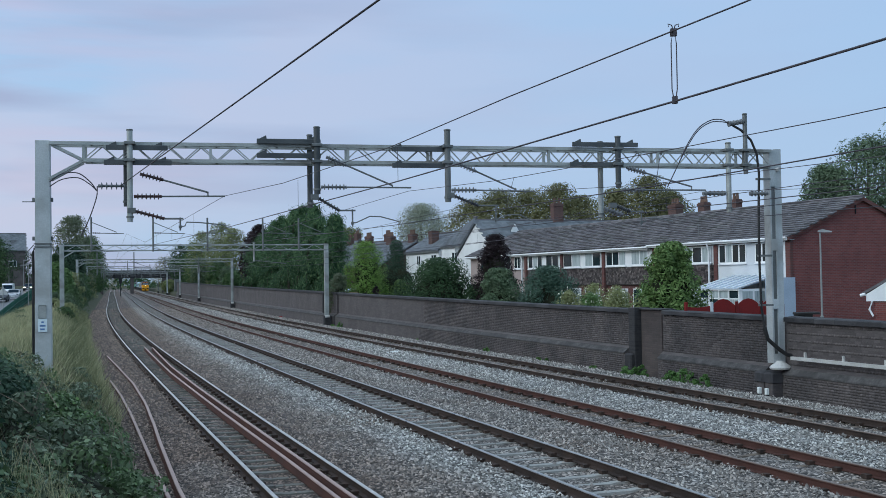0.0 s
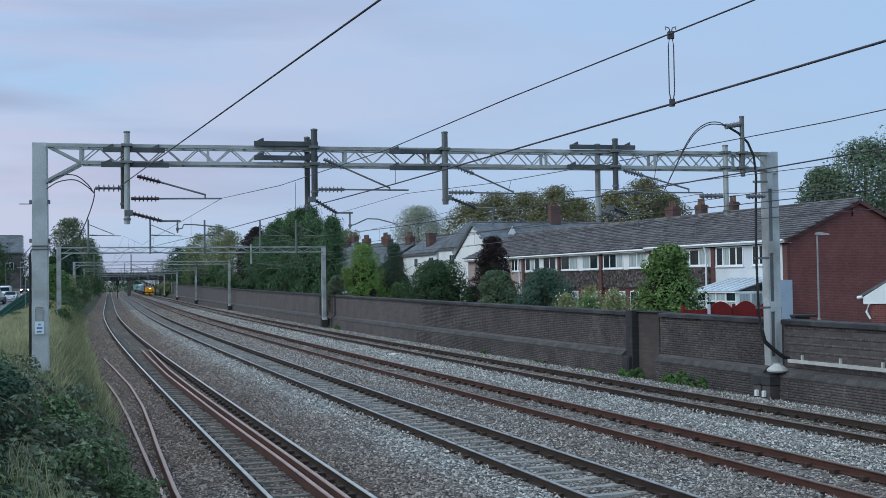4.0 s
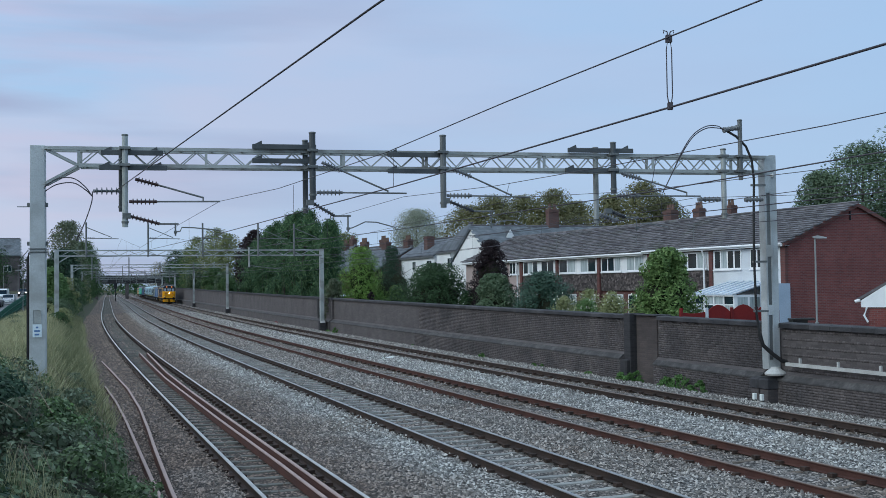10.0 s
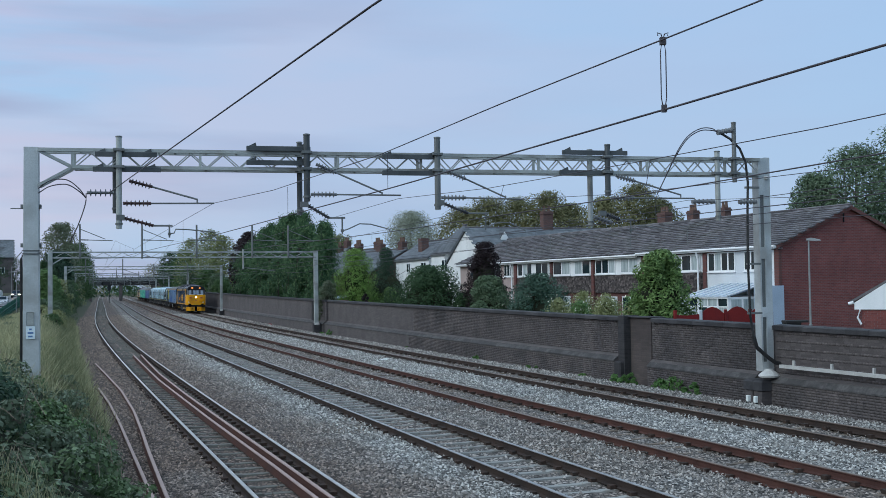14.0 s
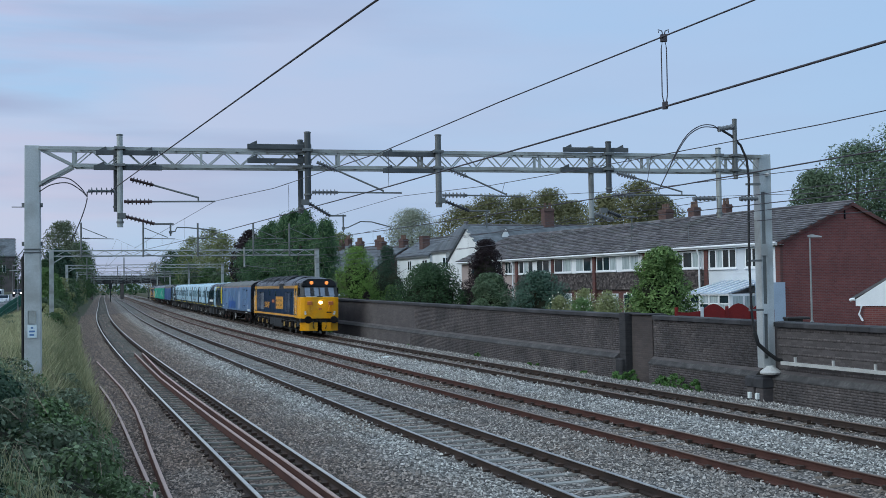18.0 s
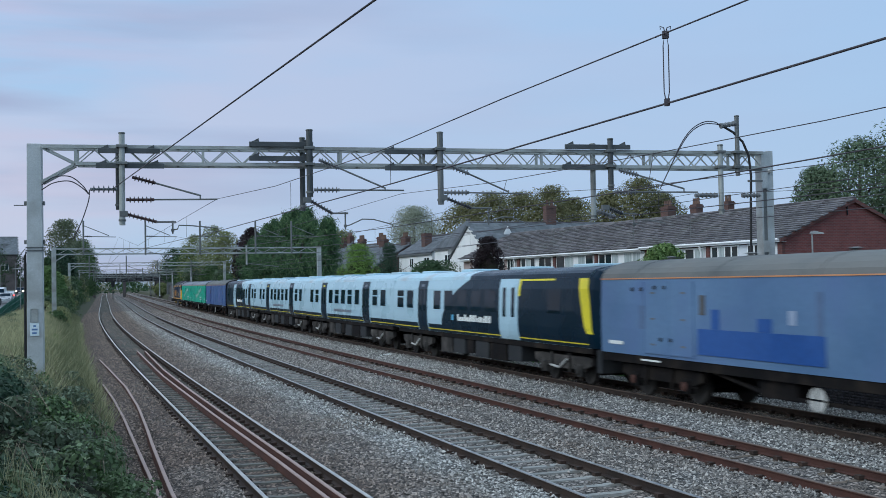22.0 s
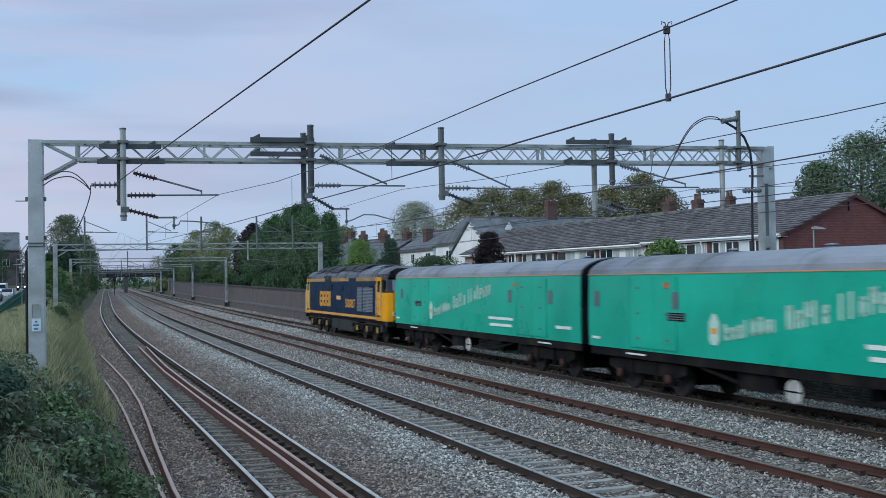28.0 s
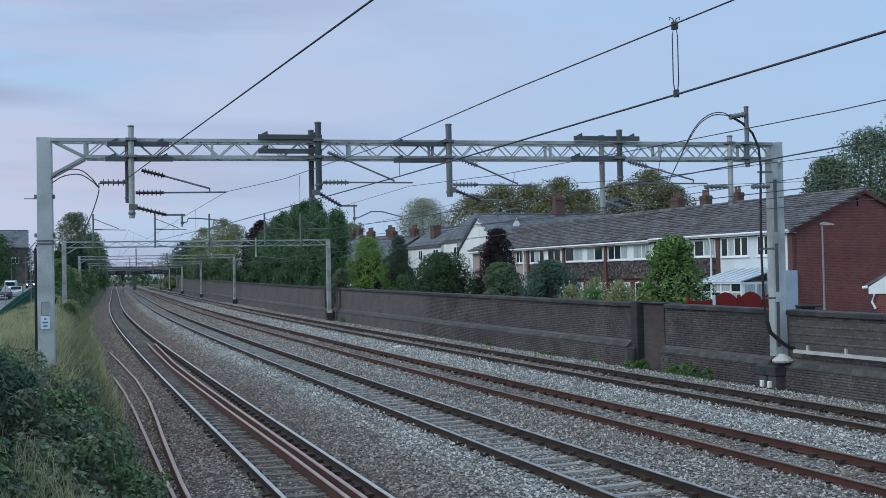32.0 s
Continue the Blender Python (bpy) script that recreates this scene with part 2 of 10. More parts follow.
def gravel_surface(name, c1, c2, dirt, scale):
    """Broken stone: cell by cell tone, shade in the gaps painted dark, brown dusty stretches."""
    m, n, l, p = nodes_of(name)
    tc = n.new("ShaderNodeTexCoord").outputs["Object"]
    vo = n.new("ShaderNodeTexVoronoi")
    vo.inputs["Scale"].default_value = scale
    l.new(tc, vo.inputs["Vector"])
    ve = n.new("ShaderNodeTexVoronoi")
    ve.feature = "DISTANCE_TO_EDGE"
    ve.inputs["Scale"].default_value = scale
    l.new(tc, ve.inputs["Vector"])
    sp = n.new("ShaderNodeSeparateColor")
    l.new(vo.outputs["Color"], sp.inputs[0])
    col = mixrgb(n, l, sp.outputs[0], c1, c2)
    d, _ = noise_fac(n, l, tc, 0.25, 6, 0.45, 0.7)
    col = mixrgb(n, l, d, col, mixrgb(n, l, 1.0, col, dirt, "MULTIPLY"))
    col = dusty(n, l, tc, col)
    # colour falls to near black at cell edges, painting the shade between stones
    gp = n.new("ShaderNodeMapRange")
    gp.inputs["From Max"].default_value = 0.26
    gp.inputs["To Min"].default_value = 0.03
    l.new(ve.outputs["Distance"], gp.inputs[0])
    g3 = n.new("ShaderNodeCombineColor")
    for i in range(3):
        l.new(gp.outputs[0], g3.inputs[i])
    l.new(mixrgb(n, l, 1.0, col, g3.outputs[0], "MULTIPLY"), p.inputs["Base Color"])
    p.inputs["Roughness"].default_value = 0.95
    b = n.new("ShaderNodeBump")
    b.inputs["Strength"].default_value = 1.0
    b.inputs["Distance"].default_value = 0.04
    l.new(ve.outputs["Distance"], b.inputs["Height"])
    l.new(b.outputs[0], p.inputs["Normal"])
    return m


def stone_surface(name, c1, c2):
    """Loose stones: each its own tone, some nearly black, browner where the brake dust lies."""
    m, n, l, p = nodes_of(name)
    tc = n.new("ShaderNodeTexCoord").outputs["Object"]
    rnd = n.new("ShaderNodeNewGeometry").outputs["Random Per Island"]
    ramp = n.new("ShaderNodeValToRGB")
    for e, (q, c) in zip(ramp.color_ramp.elements, ((0.0, c1), (1.0, c2))):
        e.position, e.color = q, (*c, 1)
    mid = ramp.color_ramp.elements.new(0.6)
    mid.color = (*[a * 0.6 + b * 0.4 for a, b in zip(c1, c2)], 1)
    l.new(rnd, ramp.inputs[0])
    col = dusty(n, l, tc, ramp.outputs[0])
    fin, raw = noise_fac(n, l, tc, 40, 3, 0.2, 0.8)
    col = mixrgb(n, l, 0.3, col, mixrgb(n, l, 1.0, col, mixrgb(n, l, fin, (0.5, 0.5, 0.5), (1.4, 1.4, 1.4)), "MULTIPLY"))
    l.new(col, p.inputs["Base Color"])
    p.inputs["Roughness"].default_value = 0.9
    return m


M["stone"] = stone_surface("ballast stone", (0.105, 0.104, 0.10), (0.655, 0.645, 0.61))
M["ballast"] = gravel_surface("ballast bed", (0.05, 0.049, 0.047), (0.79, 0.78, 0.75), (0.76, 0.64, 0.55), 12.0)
M["rail_spare_head"] = surface("paler rust rail head", (0.33, 0.235, 0.21), (0.43, 0.32, 0.285), 3, 50, 0.6, metal=0.2)
M["sleeper"] = surface("weathered concrete", (0.20, 0.20, 0.19), (0.29, 0.29, 0.275), 3, 50, 0.9, vary=0.16, dirt=(0.2, 0.16, 0.13), dirt_scale=1.5)
M["sleeper_dirty"] = surface("stained concrete", (0.12, 0.118, 0.105), (0.18, 0.172, 0.155), 3, 50, 0.9, vary=0.16, dirt=(0.12, 0.1, 0.085), dirt_scale=1.5)
M["sleeper_wood"] = surface("oiled timber", (0.10, 0.08, 0.065), (0.19, 0.15, 0.12), 2, 40, 0.9, vary=0.2, stretch=(0.4, 3, 3))
M["rail_side"] = surface("dark rusted rail", (0.0382, 0.0289, 0.0255), (0.0638, 0.0442, 0.0365), 2, 60, 0.75, metal=0.2)
M["rail_rust"] = surface("brown rusted rail", (0.066, 0.031, 0.026), (0.10, 0.047, 0.038), 2, 60, 0.85, metal=0.1)
M["rail_head"] = surface("polished rail head", (0.50, 0.49, 0.46), (0.62, 0.605, 0.57), 3, 60, 0.5, metal=0.85, bump=0.03)
M["rail_head_dull"] = surface("dull rail head", (0.16, 0.12, 0.10), (0.24, 0.18, 0.15), 3, 60, 0.5, metal=0.6, bump=0.05)
M["rail_head_grey"] = surface("grey worn rail head", (0.36, 0.345, 0.33), (0.48, 0.465, 0.445), 3, 60, 0.36, metal=0.9, bump=0.03)
M["chair"] = surface("rusty rail fastening", (0.034, 0.0255, 0.0213), (0.068, 0.0425, 0.034), 6, 60, 0.85)
M["steel"] = surface("galvanised steel", (0.34, 0.365, 0.355), (0.44, 0.465, 0.455), 1.2, 30, 0.6, metal=0.35, bump=0.08, dirt=(0.2, 0.19, 0.17), dirt_scale=1.1)
M["steel_mast"] = surface("pale galvanised mast steel", (0.43, 0.465, 0.475), (0.53, 0.565, 0.575), 1.2, 30, 0.6, metal=0.25, bump=0.08, dirt=(0.30, 0.30, 0.285), dirt_scale=1.1)
M["steel_dark"] = surface("dull grey steel", (0.13, 0.14, 0.14), (0.20, 0.21, 0.21), 1.5, 30, 0.6, metal=0.4, bump=0.08)
M["steel_old"] = surface("old dark painted steel", (0.06, 0.068, 0.072), (0.11, 0.12, 0.125), 1.5, 30, 0.6, metal=0.3, bump=0.08)
M["wire"] = surface("dark stranded wire", (0.06, 0.055, 0.065), (0.10, 0.09, 0.10), 4, 50, 0.6, metal=0.4, bump=0)
M["insulator"] = surface("brown porcelain insulator", (0.05, 0.035, 0.035), (0.09, 0.05, 0.05), 4, 30, 0.3, bump=0)
M["insulator_dark"] = surface("dark glazed insulator", (0.045, 0.048, 0.055), (0.08, 0.084, 0.09), 4, 30, 0.3, bump=0)
M["insulator_grey"] = surface("grey insulator", (0.13, 0.14, 0.15), (0.2, 0.21, 0.22), 4, 30, 0.35, bump=0)
M["steel_pale"] = surface("pale galvanised metal", (0.5, 0.5, 0.48), (0.6, 0.6, 0.58), 2, 30, 0.5, metal=0.2, bump=0.1)
M["black"] = surface("black rubber", (0.02, 0.02, 0.022), (0.035, 0.034, 0.034), 5, 50, 0.6, bump=0.05)
M["brick_dark"] = surface("sooty brick", (0.08, 0.071, 0.072), (0.133, 0.115, 0.112), 0.7, 40, 0.9, island=0.2, bump=0.4, dirt=(0.055, 0.051, 0.052), dirt_scale=0.4)
M["brick_piece"] = surface("sooty brick piece", (0.08, 0.071, 0.072), (0.133, 0.115, 0.112), 0.7, 40, 0.9, vary=0.2, bump=0.4, dirt=(0.055, 0.051, 0.052), dirt_scale=0.4)
M["mortar_dark"] = brick_surface("sooty brickwork", (0.093, 0.083, 0.083), (0.13, 0.113, 0.111), (0.096, 0.087, 0.086), stain=(0.74, 0.73, 0.74))
M["brick_rusty"] = brick_surface("rust-stained brickwork", (0.078, 0.063, 0.06), (0.108, 0.085, 0.079), (0.08, 0.07, 0.067), stain=(0.66, 0.65, 0.66))
M["brick_black"] = brick_surface("near-black brickwork", (0.028, 0.028, 0.031), (0.045, 0.043, 0.046), (0.04, 0.039, 0.041))
M["ledge"] = surface("weathered pale mortar ledge", (0.058, 0.056, 0.057), (0.118, 0.114, 0.113), 2.5, 14, 0.95, bump=0.5, dirt=(0.055, 0.053, 0.054), dirt_scale=1.1, fine_amount=0.7)
M["coping"] = surface("dark coping stone", (0.038, 0.038, 0.042), (0.075, 0.073, 0.077), 1.5, 30, 0.85, vary=0.15, bump=0.4)


# ===== building helpers =====
class Shape:
    """Collects vertices and faces of one part."""

    def __init__(self):
        self.v, self.f = [], []

    def add(self, vs, fs, m=None):
        k = len(self.v)
        self.v += [tuple(m @ Vector(q)) for q in vs] if m else [tuple(q) for q in vs]
        self.f += [tuple(i + k for i in q) for q in fs]
        return self

    def box(self, x0, x1, y0, y1, z0, z1, m=None):
        vs = [(x, y, z) for z in (z0, z1) for y in (y0, y1) for x in (x0, x1)]
        return self.add(vs, [(0, 2, 3, 1), (4, 5, 7, 6), (0, 1, 5, 4), (2, 6, 7, 3), (0, 4, 6, 2), (1, 3, 7, 5)], m)

    def chamfer(self, x0, x1, y0, y1, z0, z1, c=0.02, m=None):
        """A box whose upright and top edges are cut back."""
        def ring(z, i):
            return [(x0 + i + c, y0 + i, z), (x1 - i - c, y0 + i, z), (x1 - i, y0 + i + c, z), (x1 - i, y1 - i - c, z),
                    (x1 - i - c, y1 - i, z), (x0 + i + c, y1 - i, z), (x0 + i, y1 - i - c, z), (x0 + i, y0 + i + c, z)]
        vs = ring(z0, 0) + ring(z1 - c, 0) + ring(z1, c * 0.8)
        fs = [tuple(range(7, -1, -1)), tuple(range(16, 24))]
        for r in (0, 8):
            fs += [(r + i, r + (i + 1) % 8, r + 8 + (i + 1) % 8, r + 8 + i) for i in range(8)]
        return self.add(vs, fs, m)

    def cable(self, pts, r, n=6, steps=6):
        """A tube through the points with soft bends."""
        q = [Vector(p) for p in pts]
        q = [q[0] * 2 - q[1]] + q + [q[-1] * 2 - q[-2]]
        out = []
        for i in range(1, len(q) - 2):
            for j in range(steps):
                t = j / steps
                a, b, c, d = q[i - 1:i + 3]
                out.append(0.5 * (b * 2 + (c - a) * t + (a * 2 - b * 5 + c * 4 - d) * t * t + (b * 3 - a - c * 3 + d) * t ** 3))
        return self.tube(out + [q[-2]], r, n)

    def tube(self, pts, r, n=6, r1=None, closed=True):
        pts = [Vector(q) for q in pts]
        k = len(pts)
        vs, fs = [], []
        prev = None
        for i, q in enumerate(pts):
            d = (pts[min(i + 1, k - 1)] - pts[max(i - 1, 0)]).normalized()
            side = d.cross(Vector((0, 0, 1)))
            if side.length < 0.05:
                side = prev or d.cross(Vector((1, 0, 0)))
            side.normalize()
            prev = side
            up = side.cross(d)
            rad = r if r1 is None else r + (r1 - r) * i / max(1, k - 1)
            for j in range(n):
                a = math.tau * (j + 0.5) / n
                vs.append(q + (side * math.cos(a) + up * math.sin(a)) * rad)
        for i in range(k - 1):
            fs += [(i * n + j, i * n + (j + 1) % n, (i + 1) * n + (j + 1) % n, (i + 1) * n + j) for j in range(n)]
        if closed:
            fs += [tuple(range(n - 1, -1, -1)), tuple((k - 1) * n + j for j in range(n))]
        return self.add(vs, fs)

    def lathe(self, prof, a, b, n=12):
        """Profile of (distance along a..b in metres, radius), turned round the line from a towards b."""
        a, b = Vector(a), Vector(b)
        d = (b - a).normalized()
        side = d.cross(Vector((0, 0, 1)))
        if side.length < 0.05:
            side = d.cross(Vector((1, 0, 0)))
        side.normalize()
        up = side.cross(d)
        vs, fs = [], []
        for t, r in prof:
            for j in range(n):
                w = math.tau * j / n
                vs.append(a + d * t + (side * math.cos(w) + up * math.sin(w)) * r)
        for i in range(len(prof) - 1):
            fs += [(i * n + j, i * n + (j + 1) % n, (i + 1) * n + (j + 1) % n, (i + 1) * n + j) for j in range(n)]
        fs += [tuple(range(n - 1, -1, -1)), tuple((len(prof) - 1) * n + j for j in range(n))]
        return self.add(vs, fs)

    def loft(self, rings, cap=True, loop=True):
        n = len(rings[0])
        vs = [q for r in rings for q in r]
        fs = []
        for i in range(len(rings) - 1):
            for j in range(n if loop else n - 1):
                fs.append((i * n + j, i * n + (j + 1) % n, (i + 1) * n + (j + 1) % n, (i + 1) * n + j))
        if cap:
            fs += [tuple(range(n - 1, -1, -1)), tuple((len(rings) - 1) * n + j for j in range(n))]
        return self.add(vs, fs)

    def beam(self, a, b, w, h, up=(0, 0, 1)):
        """A straight bar of section w across by h upright, from a to b."""
        a, b = Vector(a), Vector(b)
        d = (b - a).normalized()
        side = d.cross(Vector(up))
        if side.length < 0.02:
            side = d.cross(Vector((1, 0, 0)))
        side.normalize()
        u = side.cross(d)
        r = [[q + side * sx * w / 2 + u * sz * h / 2 for sx, sz in ((-1, -1), (1, -1), (1, 1), (-1, 1))] for q in (a, b)]
        return self.loft(r)


def mesh_of(name, sh, material, smooth=False):
    me = bpy.data.meshes.new(name)
    me.from_pydata([tuple(q) for q in sh.v], [], sh.f)
    if material:
        me.materials.append(material)
    if smooth:
        for q in me.polygons:
            q.use_smooth = True
    me.update()
    return me


def part(name, sh, material, parent, label="", smooth=False, bevel=0.0, at=None):
    """One mesh object under a thing or a part."""
    ob = new(name, mesh_of(name, sh, material, smooth) if isinstance(sh, Shape) else sh)
    ob.parent = parent
    if at is not None:
        ob.matrix_basis = at
    if bevel:
        b = ob.modifiers.new("bevel", "BEVEL")
        b.width, b.segments, b.limit_method = bevel, 2, "ANGLE"
    if label:
        ob["label"] = label
    return ob


def thing(name, m, label, category, group="", kind=""):
    ob = new(name)
    ob.empty_display_size = 0.3
    ob.matrix_basis = m if isinstance(m, Matrix) else Matrix.Translation(m)
    return tagged(ob, label, category, group, kind)


def big_mesh(name, verts, faces, material, smooth=False):
    """Mesh from numpy arrays; all faces have the same number of corners."""
    me = bpy.data.meshes.new(name)
    n = faces.shape[1]
    me.vertices.add(len(verts))
    me.vertices.foreach_set("co", np.ascontiguousarray(verts, dtype=np.float32).ravel())
    me.loops.add(faces.size)
    me.loops.foreach_set("vertex_index", np.ascontiguousarray(faces, dtype=np.int32).ravel())
    me.polygons.add(len(faces))
    me.polygons.foreach_set("loop_start", np.arange(0, faces.size, n, dtype=np.int32))
    me.polygons.foreach_set("loop_total", np.full(len(faces), n, dtype=np.int32))
    me.materials.append(material)
    me.update(calc_edges=True)
    if smooth:
        me.polygons.foreach_set("use_smooth", np.ones(len(faces), dtype=bool))
    return me


# ===== the railway's line: one curve, everything along it is placed by (s, off, z) =====
KNOT_S = (0, 60, 120, 200, 300, 450, 700)
KNOT_K = (0.00002, -0.000391, -0.000339, 0.000057, -0.000026, -0.000016, -0.000005)
SS = np.arange(-400, 1600.01, 0.5)
_k = np.interp(SS, KNOT_S, KNOT_K)
_k[(SS < -30) | (SS > 700)] = 0
_a = np.concatenate([[0], np.cumsum((_k[1:] + _k[:-1]) * 0.25)])
I0 = int(np.argmin(abs(SS)))
AA = _a - _a[I0] + 0.343216
_dx, _dy = -np.sin(AA), np.cos(AA)
XX = np.concatenate([[0], np.cumsum((_dx[1:] + _dx[:-1]) * 0.25)])
YY = np.concatenate([[0], np.cumsum((_dy[1:] + _dy[:-1]) * 0.25)])
XX += 4.138851 - XX[I0]
YY -= YY[I0]
TRACK_OFF = (0.0, 4.58, 8.489, 12.805)
GAUGE = 1.507


def rise(s):
    return 0.000938 * max(s - 30, 0)


def line(s, off=0.0, z=0.0):
    """World point s metres along the line, off metres to its right, z above the rail."""
    a = float(np.interp(s, SS, AA))
    return Vector((float(np.interp(s, SS, XX)) + off * math.cos(a), float(np.interp(s, SS, YY)) + off * math.sin(a), z + rise(s)))


def line_pose(s, off=0.0, z=0.0, turn=0.0):
    """Frame on the line: x to the right, y along it, z up."""
    a = float(np.interp(s, SS, AA))
    return Matrix.Translation(line(s, off, z)) @ Matrix.Rotation(a + radians(turn), 4, "Z")


def line_np(s, off, z):
    a = np.interp(s, SS, AA)
    return np.stack([np.interp(s, SS, XX) + off * np.cos(a), np.interp(s, SS, YY) + off * np.sin(a), z + 0.000938 * np.maximum(s - 30, 0)], -1)


def sweep(prof, s_list, off, closed=True):
    """A profile (across, up) carried along the line."""
    sh = Shape()
    rings = [[line(s, off + x, z) for x, z in prof] for s in s_list]
    return sh.loft(rings, cap=closed, loop=closed)


# ===== ground: one sheet =====
BANK_OFF = (-900, -300, -80, -40, -24, -16.4, -16.1, -11.6, -10.4, -7.4, -6.0, -5.0, -4.0, -3.0, -2.2, 14.8, 15.9, 16.4, 16.9, 24, 60, 300, 900)
BANK_Z = (6, 3, 2.2, 2.1, 2.05, 2.05, 1.8, 1.8, 1.5, 0.6, 0.75, 0.8, 0.4, -0.25, -0.5, -0.5, -0.45, -0.3, 0.7, 0.9, 1.2, 3, 6)


def bank(off):
    return float(np.interp(off, BANK_OFF, BANK_Z))


def road_z(s):
    """Height of the road that climbs beside the line."""
    return np.interp(s, (-60, 60, 112, 140, 164, 185, 282, 500), (-1.5, -1.4, -1.0, 0.25, 1.15, 1.55, 2.9, 3.2))


def bank2(s, off):
    """Ground height; beyond the bank's crest it falls to the road."""
    z = np.interp(off, BANK_OFF, BANK_Z)
    t = np.clip((-7.2 - off) / 3.4, 0, 1)
    return z * (1 - t) + (road_z(s) + np.where(off < -18.7, 0.15, -0.02) + np.clip(-19 - off, 0, 400) * 0.006) * t


def make_ground():
    offs = np.concatenate([np.array([-900, -500, -300, -150]), np.arange(-80, 81, 4), np.arange(-20, 18, 0.5), [150, 300, 500, 900], [16.4, 16.9]])
    offs = np.unique(offs)
    ss = np.concatenate([np.array([-300, -200, -120, -60]), np.arange(-30, 60, 1.0), np.arange(60, 200, 4), np.arange(200, 700, 20), np.arange(700, 1590, 110)])
    sg, og = np.meshgrid(ss, offs, indexing="ij")
    z = bank2(sg, og)
    rough = np.where((og < -3.2) & (og > -10), 0.08, np.where(og > 17, 0.05, 0.0))
    rng = np.random.default_rng(4)
    z = z + rough * rng.normal(size=z.shape)
    v = line_np(sg.ravel(), og.ravel(), z.ravel())
    n, k = len(ss), len(offs)
    i = (np.arange(n - 1)[:, None] * k + np.arange(k - 1)[None]).ravel()
    f = np.stack([i, i + 1, i + k + 1, i + k], 1)
    ob = new("ground", big_mesh("ground", v, f, M["ground"], True))
    tagged(ob, "rough earth and grass beside the railway", "ground", kind="structure")


make_ground()


# ===== ballast =====
def dust_at(s, off):
    """How thickly brown dust lies on the stones across the line."""
    d = np.interp(off, (-2.9, -0.9, -0.6, 0.8, 1.7, 2.5, 2.9, 3.4, 3.9, 5.3, 5.9, 7.4, 7.8, 9.2, 9.8, 11.6, 12.1, 13.6, 14.2, 16),
                  (1.25, 1.2, 1.15, 1.15, 0.95, 0.7, 0.2, 0.12, 0.7, 0.7, 0.62, 0.62, 0.75, 0.75, 0.15, 0.1, 0.7, 0.7, 0.25, 0.45))
    d = np.where(off < -0.9, d * np.interp(s, (10, 13, 18, 24), (0.15, 0.25, 0.7, 1.0)), d)
    return d * 0.85 + np.interp(s, (40, 110), (0.0, 0.3))


def lay_dust(me, values):
    me.attributes.new("dust", "FLOAT", "POINT").data.foreach_set("value", np.asarray(values, np.float32))


